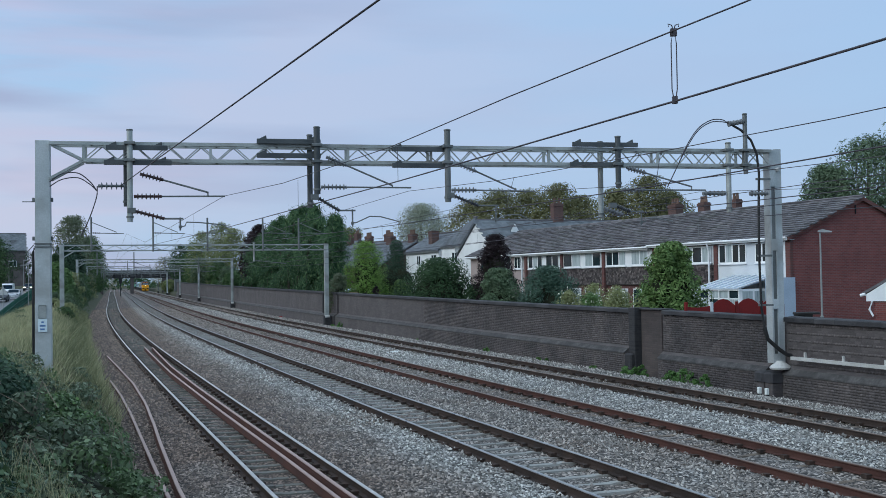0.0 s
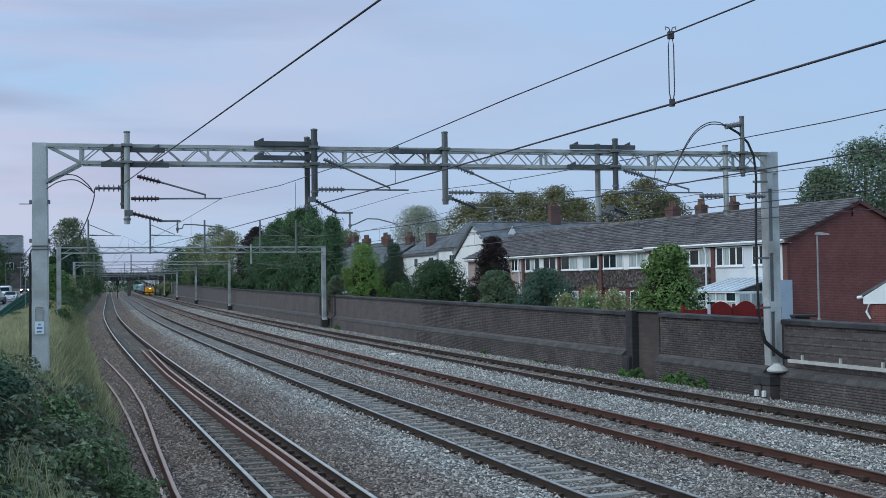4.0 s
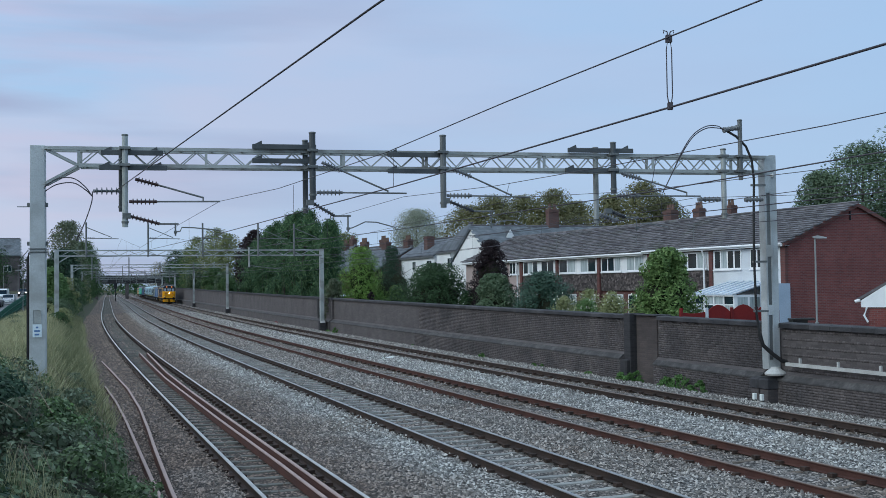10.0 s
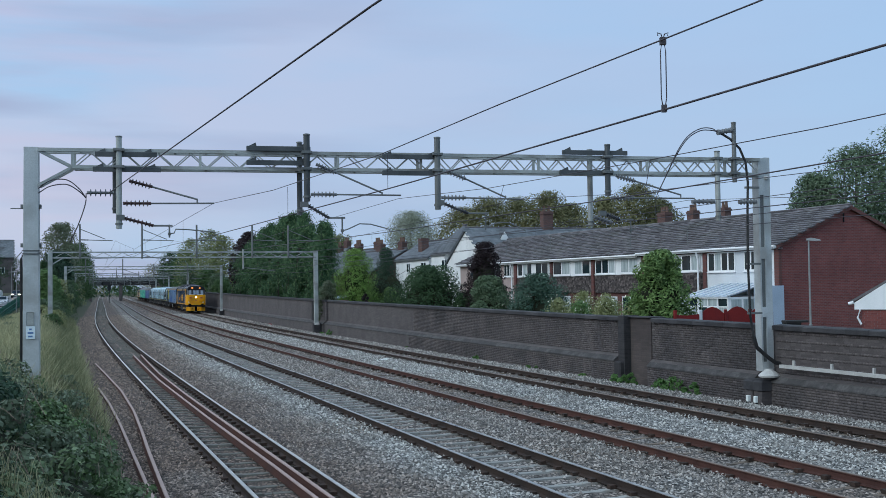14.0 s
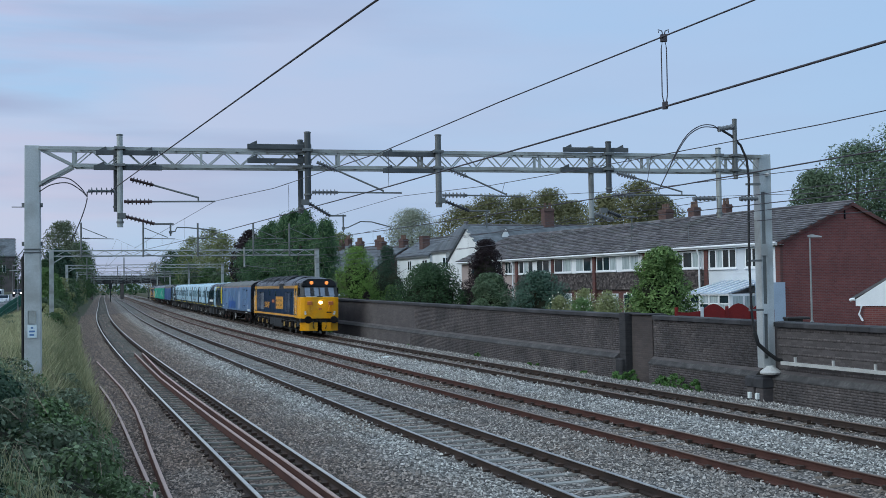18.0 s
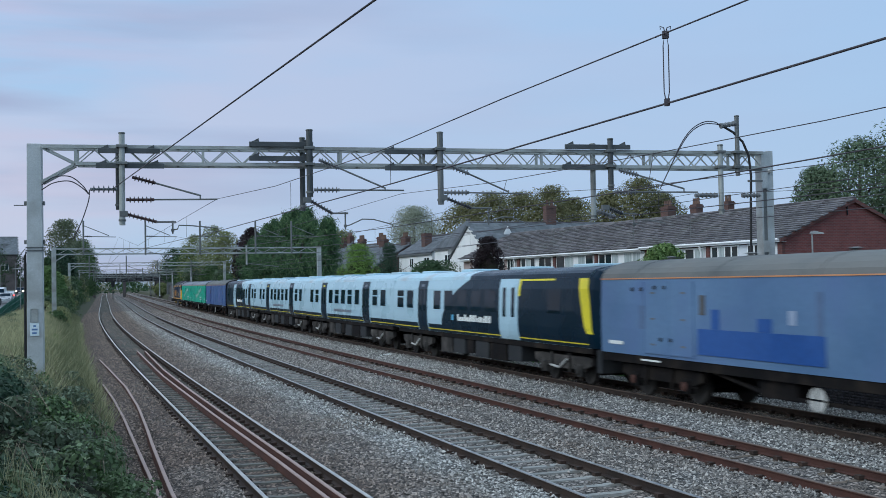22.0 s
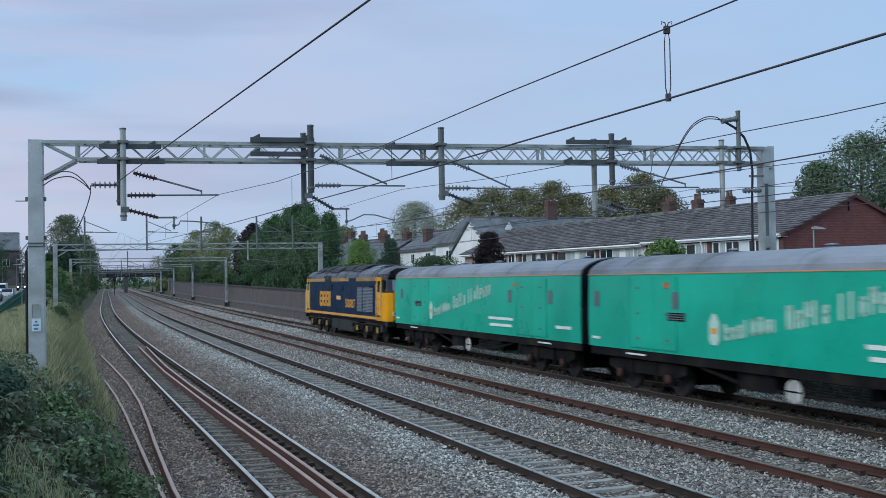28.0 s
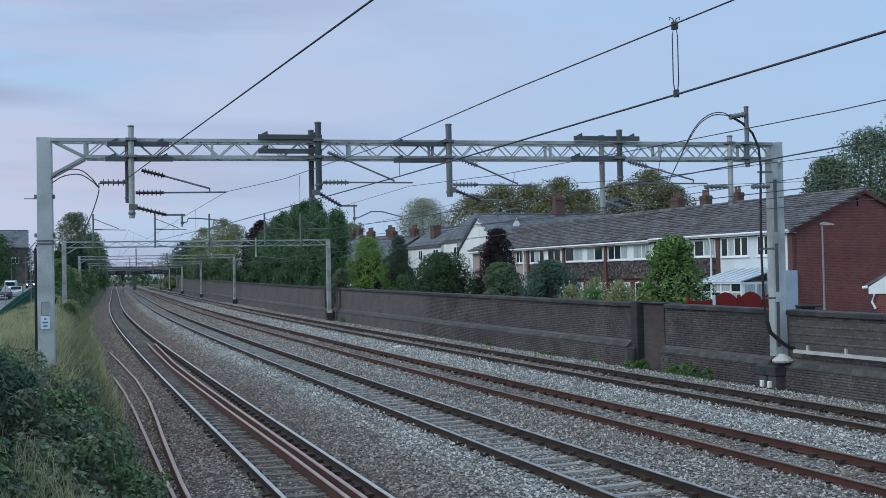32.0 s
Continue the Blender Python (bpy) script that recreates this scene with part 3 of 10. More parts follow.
def make_ballast():
    prof_off, prof_z = [-2.9, -2.1], [-0.46, -0.3]
    for t, o in enumerate(TRACK_OFF):
        deep = (-0.212, -0.208, -0.2, -0.2)[t]
        prof_off += [o - 1.35, o - 0.9, o - 0.66, o + 0.66, o + 0.9, o + 1.35]
        prof_z += [-0.17, -0.155, deep, deep, -0.155, -0.17]
        if t < 3:
            prof_off.append((o + TRACK_OFF[t + 1]) / 2)
            prof_z.append(-0.15)
    prof_off += [15.0, 15.95]
    prof_z += [-0.18, -0.28]
    ss = np.concatenate([np.arange(-40, 60, 0.5), np.arange(60, 200, 3), np.arange(200, 700, 15)])
    offs = np.unique(np.concatenate([prof_off, np.arange(-2.9, 15.95, 0.35)]))
    sg, og = np.meshgrid(ss, offs, indexing="ij")
    rng = np.random.default_rng(7)
    z = np.interp(og, prof_off, prof_z) + rng.normal(size=og.shape) * 0.018
    v = line_np(sg.ravel(), og.ravel(), z.ravel())
    n, k = len(ss), len(offs)
    i = (np.arange(n - 1)[:, None] * k + np.arange(k - 1)[None]).ravel()
    f = np.stack([i, i + 1, i + k + 1, i + k], 1)
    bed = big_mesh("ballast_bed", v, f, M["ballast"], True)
    lay_dust(bed, dust_at(sg.ravel(), og.ravel()))
    ob = new("ballast_bed", bed)
    tagged(ob, "grey stone ballast bed under four railway tracks", "ballast", kind="structure")
    # loose stones, thickest where the eye is near
    count = 250000
    u = rng.random(count)
    s = 7.5 + 150 * u ** 2.6
    off = rng.uniform(-2.7, 15.8, count)
    keep = np.ones(count, bool)
    for t, o in enumerate(TRACK_OFF):
        d = abs(off - o)
        thin = (0.16, 0.12, 0.30, 0.30)[t]
        keep &= ~((d < 0.7) & (rng.random(count) > thin))
        keep &= ~((abs(d - GAUGE / 2) < 0.09))
    s, off = s[keep], off[keep]
    count = len(s)
    zc = np.interp(off, prof_off, prof_z) + rng.uniform(-0.02, 0.05, count)
    c = line_np(s, off, zc)
    base = np.array([(1, 0, -0.25), (-1, 0, -0.25), (0, 1, -0.25), (0, -1, -0.25), (0, 0, 0.85)], float)
    size = rng.uniform(0.018, 0.037, count) * (1 + 0.011 * np.maximum(s - 25, 0))
    jit = 1 + rng.uniform(-0.35, 0.35, (count, 5, 3))
    ang = rng.uniform(0, math.tau, count)
    ca, sa = np.cos(ang), np.sin(ang)
    q = base[None] * jit + rng.uniform(-0.42, 0.42, (count, 5, 3))
    q = q * size[:, None, None]
    x = q[..., 0] * ca[:, None] - q[..., 1] * sa[:, None]
    y = q[..., 0] * sa[:, None] + q[..., 1] * ca[:, None]
    v = (np.stack([x, y, q[..., 2]], -1) + c[:, None]).reshape(-1, 3)
    tri = np.array([(0, 2, 4), (2, 1, 4), (1, 3, 4), (3, 0, 4)])
    f = (tri[None] + (np.arange(count) * 5)[:, None, None]).reshape(-1, 3)
    heap = big_mesh("ballast_stones", v, f, M["stone"])
    lay_dust(heap, np.repeat(dust_at(s, off), 5))
    ob = new("ballast_stones", heap)
    tagged(ob, "loose angular grey ballast stones between the rails", "ballast", kind="stuff")


make_ballast()

# ===== tracks =====
RAIL = [(-0.07, -0.16), (0.07, -0.16), (0.07, -0.145), (0.012, -0.125), (0.012, -0.04), (0.036, -0.03), (0.036, -0.016),
        (-0.036, -0.016), (-0.036, -0.03), (-0.012, -0.04), (-0.012, -0.125), (-0.07, -0.145)]
HEAD = [(-0.036, -0.015), (0.036, -0.015), (0.036, -0.006), (0.028, 0.0), (-0.028, 0.0), (-0.036, -0.006)]
RAIL_S = [float(q) for q in np.concatenate([np.arange(-40, 140, 2.0), np.arange(140, 690, 8.0)])]


def make_track(i, off, side_mat, head_mat, sleeper_mat, words, spacing, seen_top):
    tr = thing("railway_track", (0, 0, 0), words, "railway track", "the four running lines", "structure")
    for k in (-1, 1):
        r = part("rail", sweep(RAIL, RAIL_S, off + k * GAUGE / 2), M[side_mat], tr)
        part("rail_head", sweep(HEAD, RAIL_S, off + k * GAUGE / 2), M[head_mat], r)
    sl = Shape()
    w = 0.108
    vs = [(-1.27, -w, 0), (1.27, -w, 0), (1.27, w, 0), (-1.27, w, 0), (-1.27, -w * 0.75, 0.16), (-0.45, -w * 0.75, 0.16), (-0.4, -w * 0.75, 0.148), (0.4, -w * 0.75, 0.148),
          (0.45, -w * 0.75, 0.16), (1.27, -w * 0.75, 0.16), (-1.27, w * 0.75, 0.16), (-0.45, w * 0.75, 0.16), (-0.4, w * 0.75, 0.148), (0.4, w * 0.75, 0.148), (0.45, w * 0.75, 0.16), (1.27, w * 0.75, 0.16)]
    fs = [(4, 5, 11, 10), (5, 6, 12, 11), (6, 7, 13, 12), (7, 8, 14, 13), (8, 9, 15, 14), (0, 1, 9, 8, 7, 6, 5, 4), (3, 10, 11, 12, 13, 14, 15, 2), (0, 4, 10, 3), (1, 2, 15, 9)]
    sl.add(vs, fs)
    me = mesh_of("sleeper", sl, M[sleeper_mat])
    fx = Shape()
    rnd = random.Random(i)
    for j in range(int(482 / spacing)):
        s = -8 + j * spacing + rnd.uniform(-0.02, 0.02)
        m = line_pose(s, off, -0.335 + seen_top + rnd.uniform(-0.006, 0.006), rnd.uniform(-0.4, 0.4))
        if s < 82:
            part("sleeper", me, None, tr, at=m)
        else:
            fx.add(vs, fs, m)
    part("far_sleepers", fx, M[sleeper_mat], tr)["kind"] = "stuff"
    ch = Shape()
    for j in range(int(132 / spacing)):
        m = line_pose(-8 + j * spacing, off)
        for k in (-1, 1):
            for e in (-0.115, 0.115):
                x = k * GAUGE / 2 + e
                ch.box(x - 0.06, x + 0.06, -0.065, 0.065, -0.175, -0.105, m)
    part("rail_fastenings", ch, M["chair"], tr)["kind"] = "stuff"


make_track(0, TRACK_OFF[0], "rail_side", "rail_head", "sleeper_dirty", "railway track with bright worn rails on stained concrete sleepers", 0.70, 0.0)
make_track(1, TRACK_OFF[1], "rail_side", "rail_head_grey", "sleeper", "railway track with dull rails on pale concrete sleepers", 0.70, 0.004)
make_track(2, TRACK_OFF[2], "rail_rust", "rail_head_dull", "sleeper_wood", "railway track with brown rusty rails and half-buried sleepers", 0.74, -0.01)
make_track(3, TRACK_OFF[3], "rail_side", "rail_head_dull", "sleeper_wood", "railway track with dark rails beside the brick wall", 0.74, -0.01)


def loose_rail(name, rows, label):
    """A spare rail lying on the ballast; rows of (s, off, z)."""
    pts = []
    for s in np.arange(rows[0][0], rows[-1][0] + 0.01, 1.0):
        pts.append((float(s), float(np.interp(s, [q[0] for q in rows], [q[1] for q in rows])), float(np.interp(s, [q[0] for q in rows], [q[2] for q in rows]))))
    sh = Shape()
    sh.loft([[line(s, o + x, z + zz) for x, zz in ((-0.05, -0.16), (0.05, -0.16), (0.05, -0.14), (0.034, -0.05), (0.034, -0.005), (-0.034, -0.005), (-0.034, -0.05), (-0.05, -0.14))] for s, o, z in pts])
    ob = thing(name, (0, 0, 0), label, "rail", "spare rails")
    part("rail_body", sh, M["rail_rust"], ob)
    top = Shape()
    top.loft([[line(s, o + x, z + zz) for x, zz in ((-0.037, -0.012), (0.037, -0.012), (0.03, 0.004), (-0.03, 0.004))] for s, o, z in pts])
    part("rail_head", top, M["rail_spare_head"], ob)


loose_rail("spare_rail", [(4, 0.2, -0.02), (22, 0.14, -0.02), (30, 0.05, -0.02), (43, -0.05, -0.02), (60, 0.1, -0.03)], "long rusty spare rail lying between the running rails")
loose_rail("spare_rail", [(4, 0.44, -0.02), (22, 0.38, -0.02), (37, 0.25, -0.02), (46, 0.24, -0.02), (60, 0.48, -0.03)], "long rusty spare rail lying between the running rails")
loose_rail("spare_rail", [(8, -2.1, -0.1), (19.8, -2.04, -0.1), (22.3, -1.97, -0.1), (25.6, -1.87, -0.1), (28.8, -1.75, -0.1), (33.6, -1.61, -0.1), (40.2, -1.57, -0.1), (49.5, -1.74, -0.14), (57, -1.9, -0.2)], "bent rusty spare rail lying on the cess")
loose_rail("spare_rail", [(14, -2.25, -0.18), (21.5, -2.21, -0.2), (32, -2.1, -0.22), (37.2, -2.12, -0.2), (43.9, -2.24, -0.22)], "short rusty spare rail beside the weeds")


# ===== retaining wall beside the far track =====
def wall_top(s):
    return 2.08 + 0.0062 * (s - 24)


def make_wall():
    w = thing("wall_east", (0, 0, 0), "long sooty dark brick railway wall with stone coping", "wall", kind="structure")
    runs = [(-40, 28.0, 16.35, 0.22), (28.75, 35.0, 16.35, 0.22), (36.9, 84.0, 16.15, 0.3), (84.0, 286.0, 16.0, 0.3)]
    cope = None
    for a, b, off, plinth in runs:
        st = 1.5 if b < 80 else 6
        ss = [a + (b - a) * i / max(1, int((b - a) / st)) for i in range(max(1, int((b - a) / st)) + 1)]
        up = Shape()
        up.loft([[line(s, off, -0.6), line(s, off, wall_top(s) - 0.16 - rise(s)), line(s, off + 0.46, wall_top(s) - 0.16 - rise(s)), line(s, off + 0.46, -0.6)] for s in ss])
        ob = part("wall_body", up, M["mortar_dark"], w)
        # projecting plinth with a splayed top
        lo = Shape()
        ztop = 0.52 if off < 16.2 else 0.42
        lo.loft([[line(s, off - plinth, -0.6), line(s, off - plinth, ztop), line(s, off - plinth * 0.55, ztop + 0.1), line(s, off - plinth * 0.5, ztop + 0.16), line(s, off - 0.002, ztop + 0.24), line(s, off - 0.002, -0.6)] for s in ss])
        part("plinth", lo, M["mortar_dark"], w)
        le = Shape()
        le.loft([[line(s, off - plinth - 0.035, ztop - 0.035), line(s, off - plinth - 0.035, ztop + 0.01), line(s, off - plinth * 0.5, ztop + 0.15), line(s, off - plinth * 0.45, ztop + 0.1)] for s in ss])
        part("plinth_ledge", le, M["ledge"], w)
        if b <= 90:
            s = a if a > 0 else 2.0
            while s < b - 0.2:
                e = min(s + 0.88, b)
                sh = Shape()
                m = line_pose((s + e) / 2, off + 0.2, 0)
                t = wall_top(s) - rise(s)
                h = (e - s) / 2 - 0.006
                sh.add([(-0.31, -h, t - 0.16), (0.31, -h, t - 0.16), (0.31, -h, t - 0.03), (0.05, -h, t), (-0.27, -h, t - 0.015), (-0.31, -h, t - 0.04),
                        (-0.31, h, t - 0.16), (0.31, h, t - 0.16), (0.31, h, t - 0.03), (0.05, h, t), (-0.27, h, t - 0.015), (-0.31, h, t - 0.04)],
                       [(0, 1, 2, 3, 4, 5), (11, 10, 9, 8, 7, 6)] + [(i, i + 6, (i + 1) % 6 + 6, (i + 1) % 6) for i in range(6)], m)
                part("coping_stone", sh, M["coping"], w)
                s = e
        else:
            sh = Shape()
            sh.loft([[line(s, off - 0.1, wall_top(s) - 0.16 - rise(s)), line(s, off - 0.1, wall_top(s) - rise(s)), line(s, off + 0.5, wall_top(s) - rise(s)), line(s, off + 0.5, wall_top(s) - 0.16 - rise(s))] for s in ss])
            part("far_coping", sh, M["coping"], w)
    # return where the wall changes line: a near-black corner and a rust-stained bay, and the recess for the mast
    sh = Shape()
    m = line_pose(35.72, 0, 0)
    sh.chamfer(16.3, 16.9, -0.72, 0.72, -0.6, wall_top(35.7) - 0.03, 0.015, m)
    part("stained_bay", sh, M["brick_rusty"], w)
    part("coping_stone", Shape().chamfer(16.2, 16.92, -0.72, 0.72, wall_top(35.7) - 0.028, wall_top(35.7) + 0.01, 0.01, m), M["coping"], w)
    sh = Shape()
    m = line_pose(36.67, 0, 0)
    sh.chamfer(16.02, 16.9, -0.225, 0.225, -0.6, wall_top(36.7) + 0.03, 0.02, m)
    sh.chamfer(15.84, 16.2, -0.2, 0.26, -0.6, 0.5, 0.05, m)
    part("corner_pier", sh, M["brick_black"], w)
    sh = Shape()
    m = line_pose(28.37, 16.75, 0)
    sh.box(-0.05, 0.2, -0.45, 0.45, -0.6, wall_top(28) - 0.1, m)
    part("recess_back", sh, M["mortar_dark"], w)
    # single bricks: nearest as pieces of their own, the rest of the near faces joined
    bm_ = mesh_of("brick", Shape().box(-0.004, 0.03, -0.108, 0.108, -0.0355, 0.0355), M["brick_piece"])
    cs, cz, co, single = [], [], [], 0
    for a, b, off, z0, top, pl in ((17.0, 28.0, 16.35, 0.70, None, 0), (28.75, 35.0, 16.35, 0.70, None, 0), (36.95, 62.0, 16.15, 0.80, None, 0),
                                   (17.0, 28.0, 16.13, -0.36, 0.42, 1), (28.75, 35.0, 16.13, -0.36, 0.42, 1), (36.95, 62.0, 15.85, -0.36, 0.48, 1)):
        r = 0
        z = z0
        while z < 3:
            s = a + (0.055 if r % 2 else 0.11)
            wide = 0.225 if r % 3 else 0.1125
            while s + wide / 2 < b:
                lim = (wall_top(s) - rise(s) - 0.17) if top is None else top
                if z + 0.036 < lim:
                    if single < 300 and not pl and s > 21.5 and b < 29 and wide > 0.2:
                        part("brick", bm_, None, w, at=line_pose(s, off, z))
                        single += 1
                    else:
                        cs.append((s, wide / 2 - 0.005))
                        cz.append(z)
                        co.append(off)
                s += wide
            z += 0.0765
            r += 1
    cs, cz, co = np.array(cs), np.array(cz), np.array(co)
    jit = np.random.default_rng(2).uniform(-0.003, 0.004, len(cz))
    cor = []
    for ds, do, dz in ((-1, 0, -1), (1, 0, -1), (1, 0, 1), (-1, 0, 1), (-1, 1, -1), (1, 1, -1), (1, 1, 1), (-1, 1, 1)):
        cor.append(line_np(cs[:, 0] + ds * cs[:, 1], co + (0.03 if do else -0.004 - jit * 0.7), cz + dz * 0.0355))
    v = np.stack(cor, 1).reshape(-1, 3)
    q = np.array([(3, 2, 1, 0), (0, 1, 5, 4), (2, 3, 7, 6), (1, 2, 6, 5), (3, 0, 4, 7)])
    f = (q[None] + (np.arange(len(cz)) * 8)[:, None, None]).reshape(-1, 4)
    part("joined_brickwork", big_mesh("joined_brickwork", v, f, M["brick_dark"]), None, w)["kind"] = "stuff"
    return w


WALL = make_wall()


# ===== overhead line structures =====
def ribbed(sh, a, b, n=6, r=0.085, core=0.035):
    """Shed insulator between two points."""
    a, b = Vector(a), Vector(b)
    L = (b - a).length
    prof = [(0, core * 1.25), (L * 0.08, core * 1.25), (L * 0.1, core)]
    for i in range(n):
        t = L * (0.14 + 0.74 * i / max(1, n - 1))
        prof += [(t - 0.02, core), (t - 0.006, r), (t + 0.008, r * 0.92), (t + 0.02, core)]
    prof += [(L * 0.92, core), (L * 0.94, core * 1.2), (L, core * 1.2)]
    return sh.lathe(prof, a, b, 10)


def lattice(parent, y, x0, x1, zt, zb, bays, bar=0.028):
    """One zigzag face of a lattice beam."""
    n = bays * 2
    for i in range(n):
        xa, xb = x0 + (x1 - x0) * i / n, x0 + (x1 - x0) * (i + 1) / n
        za, zz = (zb, zt) if i % 2 == 0 else (zt, zb)
        part("lacing_bar", Shape().beam((xa, y, za), (xb, y, zz), bar, bar, (0, 1, 0)), M["steel"], parent)


def cantilever(parent, xd, y, ztop, zh, xe, zmes, xs, zs, xreg, xarm, zc, xc, ztop2):
    """Registration assembly under a drop tube at x = xd: stay, strut, steady arm."""
    c = part("cantilever_strut", Shape().tube([(xd + 0.75, y, zh), (xe, y, zmes)], 0.022), M["steel_dark"], parent)
    sh = Shape()
    d = Vector((xs - xd, 0, zs - ztop)).normalized()
    a = Vector((xd + 0.08, y, ztop))
    sh.tube([a + d * 0.75, (xs, y, zs)], 0.024)
    sh.tube([(xs, y, zs + 0.02), (xs, y, zmes)], 0.02)
    part("stay_tube", sh, M["steel_dark"], c)
    glaze = M["insulator" if xd < 5 else "insulator_grey"]
    part("insulator", ribbed(Shape(), a + d * 0.18, a + d * 0.78, 6), glaze, c)
    part("insulator", ribbed(Shape(), (xd + 0.1, y, zh), (xd + 0.8, y, zh), 6), glaze, c)
    return c


def registration(parent, xd, y, z0, xi, zi, xr, za, xa, zk, xe, ze):
    """Lower arm: insulator, horizontal tube, drop bracket and the curved steady arm that holds the contact wire."""
    sh = Shape()
    a, b = Vector((xd + 0.06, y, z0)), Vector((xi, y, zi))
    sh.tube([b, (xr + 0.06, y, zi)], 0.024)
    sh.tube([(xr - 0.02, y, zi + 0.03), (xr - 0.02, y, za - 0.1)], 0.022)
    sh.box(xr - 0.06, xr + 0.02, y - 0.03, y + 0.03, za - 0.04, za + 0.03)
    r = part("registration_tube", sh, M["steel_dark"], parent)
    part("insulator", ribbed(Shape(), a, b, 7, 0.075), M["insulator" if xd < 5 else "insulator_dark"], r)
    sh = Shape()
    sh.tube([(xr, y, za), (xr + 0.1, y, za + 0.02), (xa, y, zk), (xa + 0.3, y, zk - 0.01), (xe, y, ze + 0.06), (xe, y, ze)], 0.016)
    part("steady_arm", sh, M["steel_dark"], r)
    part("tube_clamp", Shape().box(xd - 0.08, xd + 0.12, y - 0.08, y + 0.08, z0 - 0.07, z0 + 0.07), M["steel_dark"], r)


GA, GB = Vector((-10.319, 27.670, 0)), Vector((9.889, 32.007, 0))
GX = math.atan2(GB.y - GA.y, GB.x - GA.x)


def make_main_gantry():
    g = thing("overhead_gantry", Matrix.Translation(GA) @ Matrix.Rotation(GX, 4, "Z"), "tall galvanised steel lattice portal spanning four railway tracks", "gantry", "overhead line portals")
    L = 20.68
    # left mast: broad tapered plate column
    sh = Shape()
    sh.loft([[(0.015 - x, -0.16, z), (0.015 + x, -0.16, z), (0.015 + x, 0.1, z), (0.015 - x, 0.1, z)] for x, z in ((0.2, -0.8), (0.2, 1.2), (0.19, 4.5), (0.178, 7.08))])
    mast = part("mast", sh, M["steel_mast"], g, bevel=0.012)
    pl = Shape()
    pl.chamfer(-0.09, 0.1, -0.172, -0.162, 2.5, 2.84, 0.02)
    part("cover_plate", pl, M["steel"], mast)
    sg = Shape()
    sg.box(-0.1, 0.12, -0.178, -0.165, 2.15, 2.48)
    part("number_sign", sg, M["sign_white"], mast, "small pale blue and white sign plate")
    for r_, ws in ((2.40, (-0.02, 0.04)), (2.31, (-0.06, 0.08)), (2.22, (-0.05, 0.06))):
        part("sign_bar", Shape().box(ws[0], ws[1], -0.183, -0.179, r_ - 0.022, r_ + 0.022), M["sign_blue"], mast)
    for z in (5.55, 4.55):
        for k in (-1, 1):
            part("bracket", Shape().box(k * 0.22 - 0.03, k * 0.22 + 0.03, -0.06, 0.06, z - 0.05, z + 0.05), M["steel_dark"], mast)
    part("bracket_rod", Shape().tube([(-0.5, 0, 5.5), (-0.2, 0, 5.5)], 0.012), M["steel_dark"], mast)
    strap = Shape()
    for z in (4.33, 4.41):
        strap.box(-0.2, 0.225, -0.18, 0.13, z - 0.012, z + 0.012)
    for k in (-1, 1):
        strap.beam((0.2 * k, -0.17, 4.38), (0.42 * k, -0.17, 4.12), 0.02, 0.02)
    part("spike_guard", strap, M["steel_dark"], mast)
    cd = Shape().tube([(-0.225, -0.1, -0.8), (-0.225, -0.1, 4.2), (-0.19, -0.1, 4.3)], 0.035, 8)
    part("cable_conduit", cd, M["black"], mast, "black plastic cable pipe")
    # right mast: two channels joined by battens
    sh = Shape()
    sh.loft([[(L - 0.02, -0.17, z), (L + 0.17, -0.17, z), (L + 0.17, -0.05, z), (L - 0.02, -0.05, z)] for z in (0.72, 7.08)])
    rm = part("mast", sh, M["steel_mast"], g, "batten-plated twin channel mast in the wall recess", bevel=0.01)
    for x0, x1, y0, y1 in ((L - 0.235, L - 0.185, -0.2, 0.16), (L - 0.184, L - 0.066, -0.16, -0.1), (L - 0.065, L - 0.021, -0.2, 0.0)):
        part("channel", Shape().box(x0, x1, y0, y1, 0.72, 7.0), M["steel_mast"], rm)
    for z0, z1 in ((0.72, 1.0), (2.32, 2.62), (4.05, 4.4), (5.95, 7.05)):
        part("batten", Shape().box(L - 0.233, L - 0.023, -0.215, -0.201, z0, z1), M["steel_mast"], rm)
    for z0, z1 in ((1.0, 2.32), (2.62, 4.05), (4.4, 5.95)):
        part("web", Shape().box(L - 0.183, L - 0.067, -0.172, -0.162, z0, z1), M["steel_dark"], rm)
    bs = Shape()
    bs.lathe([(0, 0.30), (0.05, 0.32), (0.1, 0.28), (0.2, 0.14), (0.24, 0.13)], (L - 0.05, -0.25, 0.55), (L - 0.05, -0.25, 1.0), 14)
    part("mast_foot", bs, M["steel_pale"], rm)
    # beam: two chords each side, zigzag lacing
    for y in (-0.24, 0.24):
        for z in (7.0, 6.56):
            x0 = 0.2 if z > 6.8 else 1.04
            part("chord", Shape().box(x0, L - 0.2, y - 0.05, y + 0.05, z - 0.045, z + 0.045), M["steel"], g)
        lattice(g, y, 1.04, 10.35, 6.97, 6.59, 11)
        lattice(g, y, 10.35, L - 0.25, 6.97, 6.59, 14)
        for x in (1.04, 4.25, 7.9, 10.2, 13.6, 16.9, 19.6):
            part("batten_bar", Shape().box(x - 0.035, x + 0.035, y - 0.03, y + 0.03, 6.56, 7.0), M["steel"], g)
    for i in range(25):
        x = 1.2 + i * 0.8
        for z in (7.0, 6.56):
            part("cross_bar", Shape().box(x - 0.02, x + 0.02, -0.2, 0.2, z - 0.015, z + 0.015), M["steel_dark"], g)
